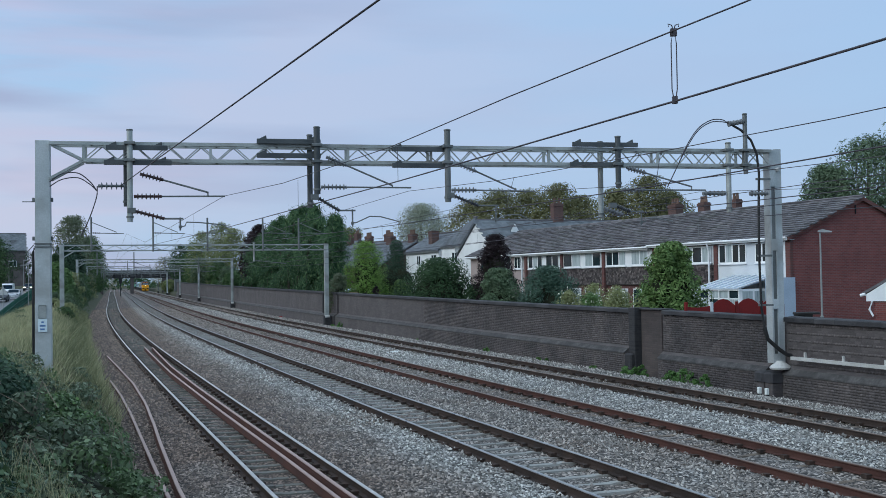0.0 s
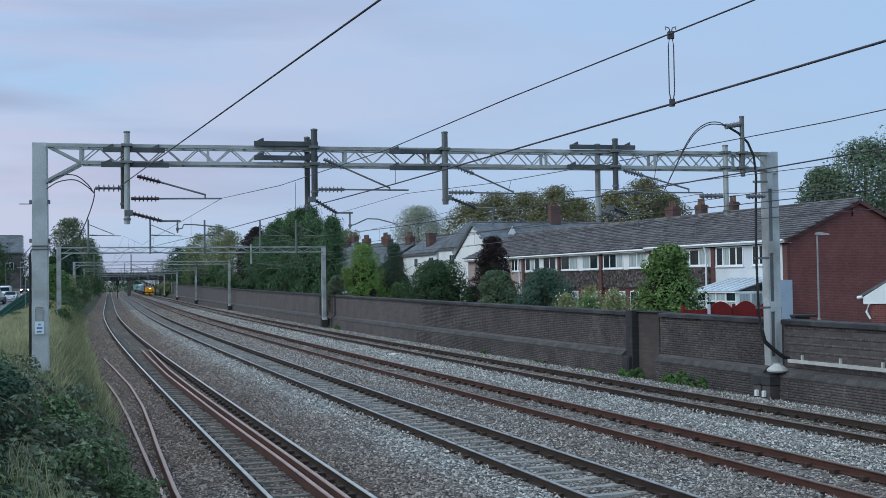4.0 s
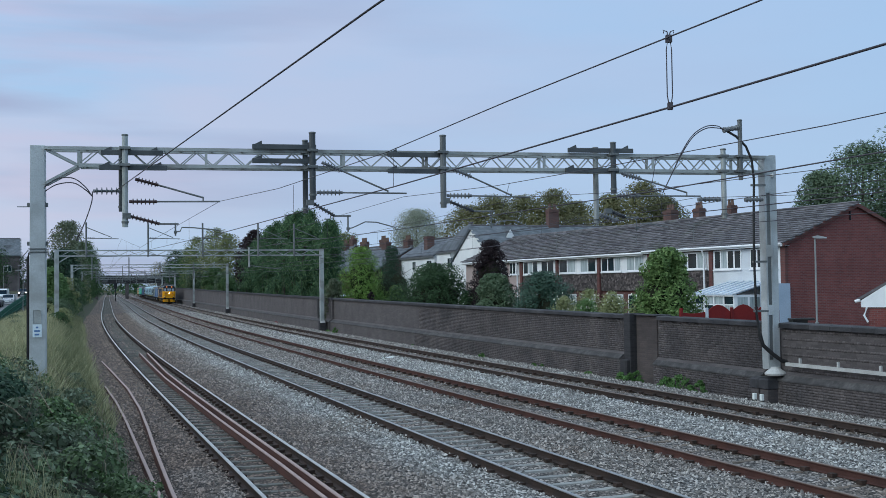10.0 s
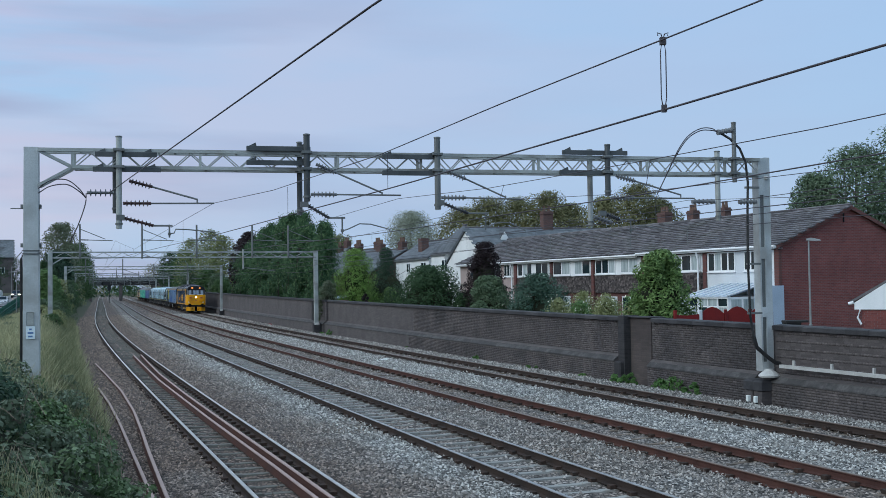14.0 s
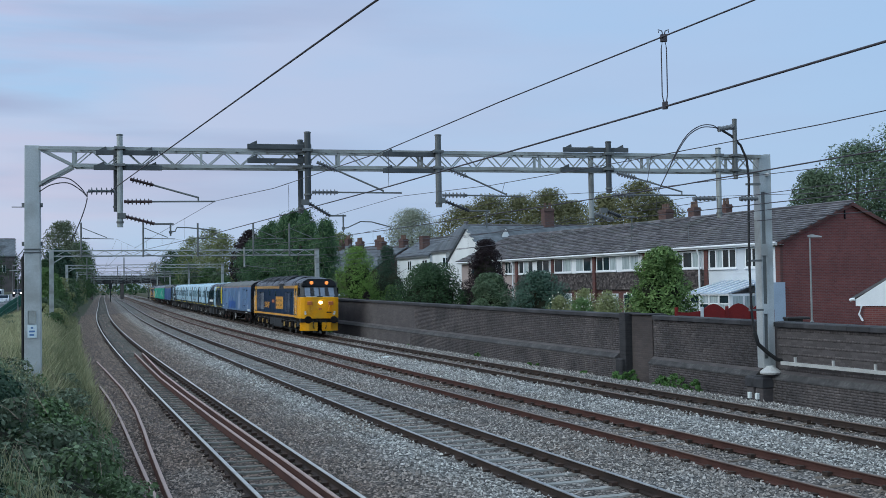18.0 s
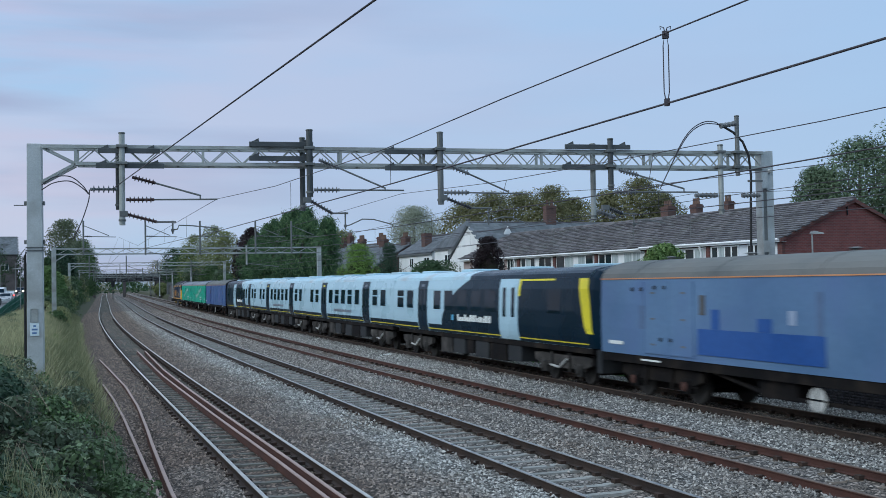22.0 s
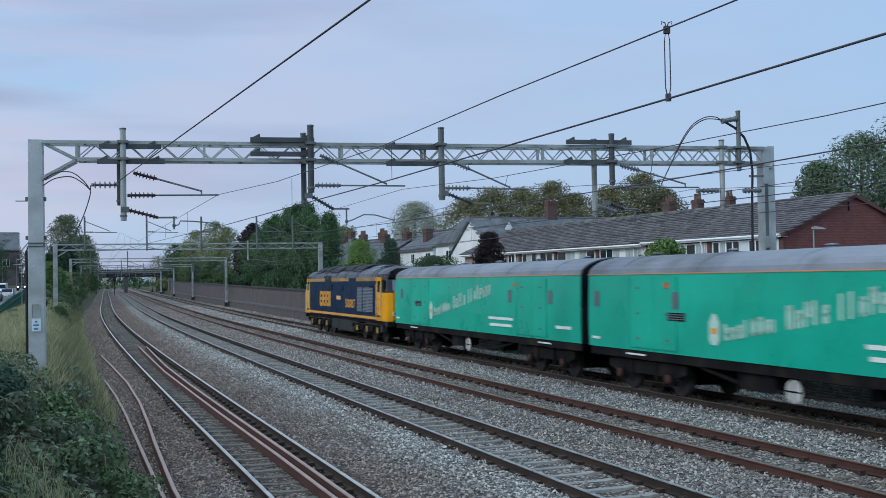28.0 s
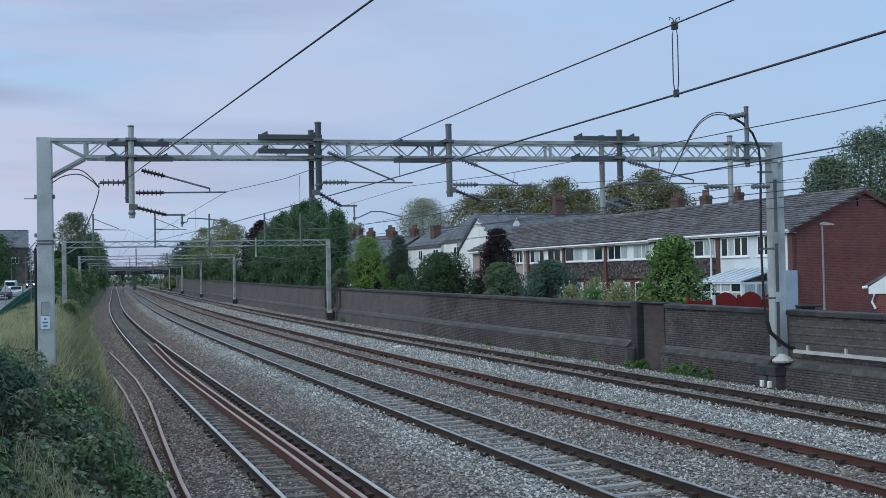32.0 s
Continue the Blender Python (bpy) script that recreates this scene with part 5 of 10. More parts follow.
def roof_arc(w, z0, z1, n=9, pw=2.0):
    """Half-round roof section from (-w, z0) over z1 to (w, z0)."""
    out = []
    for i in range(n + 1):
        a = math.pi * i / n
        x = -math.cos(a)
        out.append((w * x, z0 + (z1 - z0) * math.sin(a) ** (2 / pw)))
    return out


def wheelset(parent, y, r=0.5):
    """Two wheels and their axle."""
    for k in (-1, 1):
        w = part("wheel", Shape().lathe([(0, r * 0.3), (0.02, r * 0.55), (0.03, r * 0.92), (0.03, r), (0.13, r), (0.14, r + 0.03), (0.165, r + 0.03), (0.165, r * 0.5), (0.15, r * 0.3)],
                                        (k * 0.83, y, r), (0, y, r), 22), M["tread"], parent)
    part("axle", Shape().tube([(-0.8, y, r), (0.8, y, r)], 0.08, 8), M["underframe"], parent)


def bogie(v, yc, axles, r, boxes, frame_mat="underframe", style=0):
    b = part("bogie", Shape().chamfer(-0.55, 0.55, yc - 0.5, yc + 0.5, 0.55, 0.95, 0.04), M["underframe"], v)
    # plain black block added to keep light out from under the bogie
    part("light_block", Shape().chamfer(-0.62, 0.62, yc + axles[0] + 0.25, yc + axles[-1] - 0.25, 0.24, 0.56, 0.06), M["underframe"], b)
    for k in (-1, 1):
        x = k * 1.08
        y0, y1 = yc + axles[0] - 0.75, yc + axles[-1] + 0.75
        fr = Shape()
        fr.loft([[(x - 0.07, y0, 0.62), (x + 0.07, y0, 0.62), (x + 0.07, y0, 0.85), (x - 0.07, y0, 0.85)],
                 [(x - 0.07, y0 + 0.4, 0.5), (x + 0.07, y0 + 0.4, 0.5), (x + 0.07, y0 + 0.4, 0.88), (x - 0.07, y0 + 0.4, 0.88)],
                 [(x - 0.07, yc, 0.42 if style == 1 else 0.5), (x + 0.07, yc, 0.42 if style == 1 else 0.5), (x + 0.07, yc, 0.86), (x - 0.07, yc, 0.86)],
                 [(x - 0.07, y1 - 0.4, 0.5), (x + 0.07, y1 - 0.4, 0.5), (x + 0.07, y1 - 0.4, 0.88), (x - 0.07, y1 - 0.4, 0.88)],
                 [(x - 0.07, y1, 0.62), (x + 0.07, y1, 0.62), (x + 0.07, y1, 0.85), (x - 0.07, y1, 0.85)]])
        part("side_frame", fr, M[frame_mat], b)
        for a in axles:
            y = yc + a
            part("axle_box", Shape().chamfer(x + k * 0.03 - 0.11, x + k * 0.03 + 0.11, y - 0.17, y + 0.17, r - 0.18, r + 0.2, 0.04), M[boxes[0]], b)
            if style == 2:
                part("axle_cover", Shape().chamfer(min(x + k * 0.1, x + k * 0.2), max(x + k * 0.1, x + k * 0.2), y - 0.13, y + 0.13, r - 0.06, r + 0.24, 0.04), M[boxes[1]], b)
                part("swing_link", Shape().beam((x + k * 0.16, y + 0.34, 0.36), (x + k * 0.16, y + 0.2, 0.95), 0.05, 0.07), M["tank_grey"], b)
                part("brake_cylinder", Shape().lathe([(0, 0.1), (0.04, 0.13), (0.34, 0.13), (0.38, 0.06)], (x + k * 0.14, y + 0.5, 0.78), (x + k * 0.14, y + 3, 0.74), 10), M["underframe"], b)
                continue
            part("axle_cover", Shape().lathe([(0, 0.13), (0.05, 0.12), (0.06, 0.06)], (x + k * 0.13, y, r), (x + k * 0.4, y, r), 12), M[boxes[1]], b)
            sp = Shape()
            for e in (-0.32, 0.32):
                sp.lathe([(0, 0.07), (0.02, 0.085), (0.06, 0.065), (0.1, 0.085), (0.14, 0.065), (0.18, 0.085), (0.22, 0.065), (0.26, 0.08)], (x, y + e, 0.42), (x, y + e, 0.8), 8)
            part("springs", sp, M["underframe"], b)
        for e in (axles[0] / 2, axles[-1] / 2):
            part("damper", Shape().tube([(x + k * 0.1, yc + e, 0.35), (x + k * 0.1, yc + e, 0.95)], 0.05, 8), M["tread"] if style == 1 else M["underframe"], b)
        if style == 2:
            part("pipe_run", Shape().tube([(x + k * 0.18, y0 + 0.1, 0.9), (x + k * 0.18, yc - 0.4, 0.93), (x + k * 0.18, yc + 0.3, 0.86), (x + k * 0.18, y1 - 0.1, 0.9)], 0.025, 6), M["tread"], b)
            for yy in (y0 + 0.12, y1 - 0.12):
                part("sand_box", Shape().chamfer(x - 0.16, x + 0.16, yy - 0.2, yy + 0.2, 0.55, 1.05, 0.05), M["tank_grey"], b)
                part("sand_pipe", Shape().tube([(x, yy, 0.55), (x, yy + (0.1 if yy < yc else -0.1), 0.3), (x, yy + (0.25 if yy < yc else -0.25), 0.12)], 0.025, 6), M["tread"], b)
        elif style:
            part("brake_lever", Shape().tube([(x + k * 0.12, yc - 0.5, 0.75), (x + k * 0.12, yc + 0.1, 0.45), (x + k * 0.12, yc + 0.7, 0.5)], 0.04, 6), M["steel_pale"], b)
    for a in axles:
        wheelset(b, yc + a, r)


def lettering(name, text, size, parent, y, z, x, material, bold=0.0, wide=1.0):
    """Letters on the side that faces the lineside; they read towards the front of the train."""
    cu = bpy.data.curves.new(name, "FONT")
    cu.body = text
    cu.size = size
    cu.extrude = 0.002
    cu.offset = bold
    cu.resolution_u = 3
    tmp = bpy.data.objects.new(name, cu)
    scene.collection.objects.link(tmp)
    me = bpy.data.meshes.new_from_object(tmp.evaluated_get(bpy.context.evaluated_depsgraph_get()))
    bpy.data.objects.remove(tmp)
    me.materials.clear()
    me.materials.append(material)
    m = Matrix(((0, 0, -1, x), (-wide, 0, 0, y), (0, 1, 0, z), (0, 0, 0, 1)))
    return part(name, me, None, parent, at=m)


def make_loco(number, lamps):
    v = thing("diesel_locomotive", (0, 0, 0), "navy and golden-yellow diesel locomotive with a grey roof", "locomotive", "the train")
    E0 = 9.9
    # side walls and floor
    sec = [(-1.36, 1.12), (-1.37, 2.2), (-1.36, 3.34), (1.36, 3.34), (1.37, 2.2), (1.36, 1.12)]
    body = part("body_side", Shape().loft([[(x, y, z) for x, z in sec] for y in (-7.97, 7.97)]), M["navy"], v, bevel=0.02)
    arc = roof_arc(1.33, 3.345, 3.93, 10)
    roof = part("roof", Shape().loft([[(x * 0.97, -9.25, 3.345 + (z - 3.345) * 0.78) for x, z in arc], [(x, -8.6, z) for x, z in arc], [(x, 8.6, z) for x, z in arc], [(x * 0.97, 9.25, 3.345 + (z - 3.345) * 0.78) for x, z in arc]]), M["loco_roof"], v, smooth=False)
    for y0, y1, x1, z1 in ((-6.3, -4.4, 0.85, 4.03), (-4.0, -1.9, 1.08, 4.1), (-1.5, 0.6, 1.02, 4.14), (0.9, 3.4, 1.14, 4.1), (3.8, 5.2, 1.08, 4.14), (5.5, 7.2, 1.14, 4.09)):
        h = roof_arc(x1, 3.55, z1, 8, 2.6)
        ht = part("roof_hatch", Shape().loft([[(x * 0.94, y0, z - 0.03) for x, z in h]] + [[(x, y, z) for x, z in h] for y in (y0 + 0.12, y1 - 0.12)] + [[(x * 0.94, y1, z - 0.03) for x, z in h]]), M["roof_black"] if y0 > -5 else M["loco_roof"], roof)
        for k in (-1, 1):
            part("hatch_rail", Shape().tube([(k * (x1 + 0.02), y0 + 0.1, 3.72), (k * (x1 + 0.02), y1 - 0.1, 3.72)], 0.025, 6), M["loco_roof"], ht)
    for y in (-7.6, -7.0, -4.0, -3.5, -1.2, 1.0, 3.6, 4.1, 6.8, 7.5):
        ra = roof_arc(1.335, 3.36, 3.945, 10)
        part("roof_seam", Shape().loft([[(x * 1.004, yy, z + 0.004) for x, z in ra] for yy in (y - 0.025, y + 0.025)]), M["cab_black"], roof)
    part("exhaust_panel", Shape().chamfer(-0.35, 0.35, 0.3, 1.3, 3.9, 4.02, 0.03), M["cab_black"], roof)
    for k in (-1, 1):
        x = k * 1.371
        a, b = (x, x + k * 0.004)
        lo, hi = min(a, b), max(a, b)
        part("waist_stripe", Shape().box(lo, hi, -7.97, 7.97, 1.18, 1.32), M["loco_orange"], body)
        for y0, y1 in ((-7.97, -3.85), (-2.2, 7.97)):
            part("cantrail_stripe", Shape().box(lo - k * 0.008, hi - k * 0.004, y0, y1, 3.15, 3.34), M["cream_stripe"], body)
        # roof-side grille
        g0, g1 = (-3.8, -2.25) if number.endswith("9") else (2.0, 3.7)
        gr = part("roof_grille", Shape().box(lo, hi, g0, g1, 3.12, 3.5), M["cab_black"], body)
        for i in range(6):
            part("slat", Shape().box(lo, hi + k * 0.015 if k > 0 else hi, g0 + 0.02, g1 - 0.02, 3.15 + i * 0.058, 3.165 + i * 0.058), M["louvre"], gr)
        # louvre panels
        for y0, y1, mt in ((-6.4, -5.45, "navy"), (-5.3, -4.4, "navy"), (4.33, 5.72, "louvre"), (5.82, 7.7, "louvre_blue")) if lamps else ((-7.38, -5.3, "louvre"), (-5.2, -4.1, "louvre")):
            pn = part("louvre_panel", Shape().box(lo, hi, y0, y1, 1.5, 2.88), M["cab_black"], body)
            n = 17
            for i in range(n):
                z = 1.54 + i * 1.3 / n
                sl = Shape()
                xo = x + k * 0.02
                sl.add([(x + k * 0.003, y0 + 0.03, z + 0.05), (x + k * 0.003, y1 - 0.03, z + 0.05), (xo, y1 - 0.03, z), (xo, y0 + 0.03, z), (xo, y0 + 0.03, z - 0.008), (xo, y1 - 0.03, z - 0.008)],
                       [(0, 1, 2, 3), (3, 2, 5, 4)])
                part("slat", sl, M[mt], pn)
            fr = Shape()
            for yy in (y0, y1):
                fr.box(min(x, x + k * 0.014), max(x, x + k * 0.014), yy - 0.02, yy + 0.02, 1.49, 2.89)
            for zz in (1.49, 2.89):
                fr.box(min(x, x + k * 0.014), max(x, x + k * 0.014), y0, y1, zz - 0.015, zz + 0.015)
            part("panel_frame", fr, M["navy"], pn)
        for y0, y1, z0, z1 in ((-1.0, -0.55, 2.6, 2.95), (1.6, 2.0, 2.62, 2.98), (-7.2, -6.75, 2.5, 2.9)):
            part("small_window", Shape().box(lo, hi, y0, y1, z0, z1), M["emu_navy"], body)
    # writing and plates on the lineside face
    xs = -1.375
    for i, digit in enumerate(number):
        lettering("fleet_digit", digit, 0.66, v, (4.1 if lamps else -1.5) - i * 0.445, 1.69, xs, M["loco_orange"], 0.014, 1.22)
    ny = 0.2 if number.endswith("9") else 0.1
    part("nameplate", Shape().box(xs - 0.012, xs, ny - 0.5, ny + 0.5, 2.1, 2.32), M["red_box" if lamps else "cream_stripe"], v, "small cast nameplate")
    # large mark of the operator as plain block shapes
    lg = Shape()
    base = -1.0 if number.endswith("9") else 4.9
    for i, w in enumerate((0.84, 0.74, 0.74, 0.34)):
        y1 = base + 0.12 - (0, 0.92, 1.74, 2.56)[i]
        y0 = y1 - w
        # broad blocks with two slots through them, then one plain narrow block
        bars = [(y0, y1, 1.66, 2.56)] if i == 3 else [(y1 - 0.22, y1, 1.72, 2.5), (y0, y0 + 0.22, 1.72, 2.5), (y0 + 0.06, y1 - 0.06, 2.36, 2.56), (y0 + 0.06, y1 - 0.06, 1.66, 1.86), (y0 + 0.2, y1 - 0.2, 2.03, 2.19)]
        for ya, yb, za, zb in bars:
            lg.box(xs - 0.006, xs, ya, yb, za, zb)
        part("operator_mark", lg, M["loco_orange"], v, "large golden block shape")
        lg = Shape()
    # cabs
    for e in (-1, 1):
        plan = [(-1.36, 7.975), (-1.36, 9.45), (-1.28, 9.72), (-1.05, 9.86), (-0.5, E0), (0.5, E0), (1.05, 9.86), (1.28, 9.72), (1.36, 9.45), (1.36, 7.975)]
        low = part("cab", Shape().loft([[(x, e * y, z) for x, y in plan] for z in (1.12, 2.2, 2.56)]), M["loco_yellow"], v, bevel=0.03)
        ring = []
        for z, back, w in ((2.565, 0.03, 1.0), (3.28, 0.42, 0.985), (3.5, 0.5, 0.97)):
            ring.append([(x * w, e * (y - back if y > 8 else y), z) for x, y in plan])
        up = part("cab_upper", Shape().loft(ring), M["cab_black"], low, bevel=0.015)
        for k in (-1, 1):
            # windscreens
            def at_face(x, t):
                z = 2.62 + t * 0.58
                bk = 0.03 + (z - 2.565) / 0.715 * 0.39
                ex = 0.0 if abs(x) < 0.5 else (abs(x) - 0.5) / 0.55 * 0.04
                return (x, e * (E0 - bk - ex + 0.012), z)
            x0, x1 = 0.05, 1.02
            part("windscreen", Shape().add([at_face(k * x0, 0), at_face(k * x1, 0), at_face(k * x1 * 0.97, 1), at_face(k * x0, 1)], [(0, 1, 2, 3)]).add([(q[0], q[1] - e * 0.02, q[2]) for q in (at_face(k * x0, 0), at_face(k * x1, 0), at_face(k * x1 * 0.97, 1), at_face(k * x0, 1))], [(3, 2, 1, 0)]), M["cab_glass"], up)
            part("wiper", Shape().tube([at_face(k * 0.55, 0.95), at_face(k * 0.3, 0.45)], 0.012, 5), M["black"], up)
            part("wiper_rail", Shape().tube([at_face(k * 0.2, -0.05), at_face(k * 0.95, -0.05)], 0.02, 5), M["steel_pale"], up)
            # side window, door
            part("side_window", Shape().box(k * 1.362 - 0.004, k * 1.362 + 0.004, min(e * 8.98, e * 9.4), max(e * 8.98, e * 9.4), 2.62, 3.2), M["dark_glass"], up)
            d = part("cab_door", Shape().box(min(k * 1.3, k * 1.374), max(k * 1.3, k * 1.374), min(e * 8.0, e * 8.9), max(e * 8.0, e * 8.9), 1.2, 3.34), M["loco_yellow"], v)
            part("door_window", Shape().box(min(k * 1.37, k * 1.378), max(k * 1.37, k * 1.378), min(e * 8.2, e * 8.7), max(e * 8.2, e * 8.7), 2.6, 3.15), M["dark_glass"], d)
            for yy in (8.07, 8.83):
                part("handrail", Shape().tube([(k * 1.40, e * yy, 1.35), (k * 1.42, e * yy, 1.4), (k * 1.42, e * yy, 2.95), (k * 1.40, e * yy, 3.0)], 0.018, 6), M["steel_pale"], d)
            part("door_step", Shape().box(min(k * 1.33, k * 1.385), max(k * 1.33, k * 1.385), min(e * 8.12, e * 8.78), max(e * 8.12, e * 8.78), 1.32, 1.42), M["cab_black"], d)
            part("side_vent", Shape().box(min(k * 1.36, k * 1.368), max(k * 1.36, k * 1.368), min(e * 9.0, e * 9.42), max(e * 9.0, e * 9.42), 2.36, 2.46), M["loco_orange"], low)
            # nose fittings
            part("jumper_box", Shape().chamfer(k * 0.72 - 0.17, k * 0.72 + 0.17, min(e * E0, e * (E0 + 0.1)), max(e * E0, e * (E0 + 0.1)), 2.05, 2.28, 0.03), M["red_box"], low)
            part("jumper_cable", Shape().tube([(k * 0.65, e * (E0 + 0.07), 2.05), (k * 0.55, e * (E0 + 0.09), 1.65), (k * 0.62, e * (E0 + 0.09), 1.45), (k * 0.8, e * (E0 + 0.07), 1.5), (k * 0.82, e * (E0 + 0.05), 2.05)], 0.022, 6), M["loco_yellow"], low)
            part("lamp_bracket", Shape().box(k * 1.0 - 0.05, k * 1.0 + 0.05, min(e * 9.84, e * 9.92), max(e * 9.84, e * 9.92), 1.5, 1.62), M["steel_pale"], low)
            part("tail_lamp", Shape().lathe([(0, 0.08), (0.04, 0.075), (0.05, 0.03)], (k * 0.98, e * 9.84, 1.45), (k * 0.98, e * 12, 1.45), 12), M["letter_white"], low)
            b = part("buffer", Shape().lathe([(0, 0.12), (0.35, 0.12), (0.36, 0.17), (0.4, 0.24), (0.47, 0.25), (0.5, 0.22)], (k * 0.87, e * 9.75, 1.05), (k * 0.87, e * 12, 1.05), 16), M["underframe"], low)
            if lamps and e < 0:
                part("front_valance", Shape().loft([[(x, e * y, z) for x, y in ((k * 0.16, 9.9), (k * 0.75, 9.92), (k * 1.3, 9.6), (k * 1.3, 9.5), (k * 0.16, 9.75))] for z in (0.3, 0.42, 0.86)]), M["loco_yellow"], low)
        part("head_box", Shape().loft([[(x, e * y, z) for x, z in ((-1.2, 3.28), (-1.1, 3.62), (-0.75, 3.8), (0.75, 3.8), (1.1, 3.62), (1.2, 3.28))] for y in (8.9, 9.52)]), M["cab_black"], up, bevel=0.03)
        for k in (-1, 1):
            part("marker_lamp", Shape().lathe([(0, 0.12), (0.02, 0.12), (0.035, 0.08)], (k * 0.52, e * 9.515, 3.53), (k * 0.52, e * 12, 3.53), 18), M["lamp_amber"] if lamps and e < 0 else M["cab_black"], up)
        part("headlamp", Shape().lathe([(0, 0.11), (0.05, 0.11), (0.07, 0.07)], (0.02, e * (E0 - 0.01), 2.2), (0.02, e * 12, 2.2), 18), M["lamp_head"] if lamps and e < 0 else M["steel_pale"], low)
        part("centre_bracket", Shape().box(-0.1, 0.1, min(e * E0, e * (E0 + 0.05)), max(e * E0, e * (E0 + 0.05)), 1.72, 1.84), M["red_box"], low)
        part("number_bar", Shape().box(0.45, 0.85, min(e * E0, e * (E0 + 0.006)), max(e * E0, e * (E0 + 0.006)), 1.5, 1.58), M["cab_black"], low)
        part("buffer_beam", Shape().chamfer(-1.3, 1.3, min(e * 9.3, e * 9.78), max(e * 9.3, e * 9.78), 0.86, 1.13, 0.03), M["cab_black"], low)
        part("coupling_hook", Shape().tube([(0, e * 9.78, 1.0), (0, e * 10.05, 0.98), (0, e * 10.12, 0.85), (0, e * 10.05, 0.7)], 0.05, 8), M["underframe"], low)
        for k in (-0.45, 0.4):
            part("brake_hose", Shape().tube([(k, e * 9.78, 0.95), (k, e * 9.95, 0.9), (k * 1.05, e * 9.98, 0.6), (k * 0.9, e * 9.9, 0.45)], 0.03, 6), M["black"], low)
    bogie(v, -5.7, (-2.05, 0, 2.05), 0.53, ("underframe", "axle_yellow"), "underframe", 2)
    bogie(v, 5.7, (-2.05, 0, 2.05), 0.53, ("underframe", "axle_yellow"), "underframe", 2)
    part("underframe", Shape().chamfer(-1.25, 1.25, -9.2, 9.2, 0.95, 1.13, 0.02), M["underframe"], v)
    part("fuel_tank", Shape().chamfer(-1.28, 1.28, -2.9, 0.6, 0.35, 1.0, 0.08), M["tank_grey"], v)
    part("battery_box", Shape().chamfer(-1.26, 1.26, 0.7, 2.3, 0.42, 1.0, 0.05), M["tank_grey"], v)
    part("air_reservoir", Shape().lathe([(0, 0.1), (0.05, 0.24), (0.9, 0.24), (0.95, 0.1)], (-1.05, 2.45, 0.72), (-1.05, 5, 0.72), 12), M["underframe"], v)
    return v


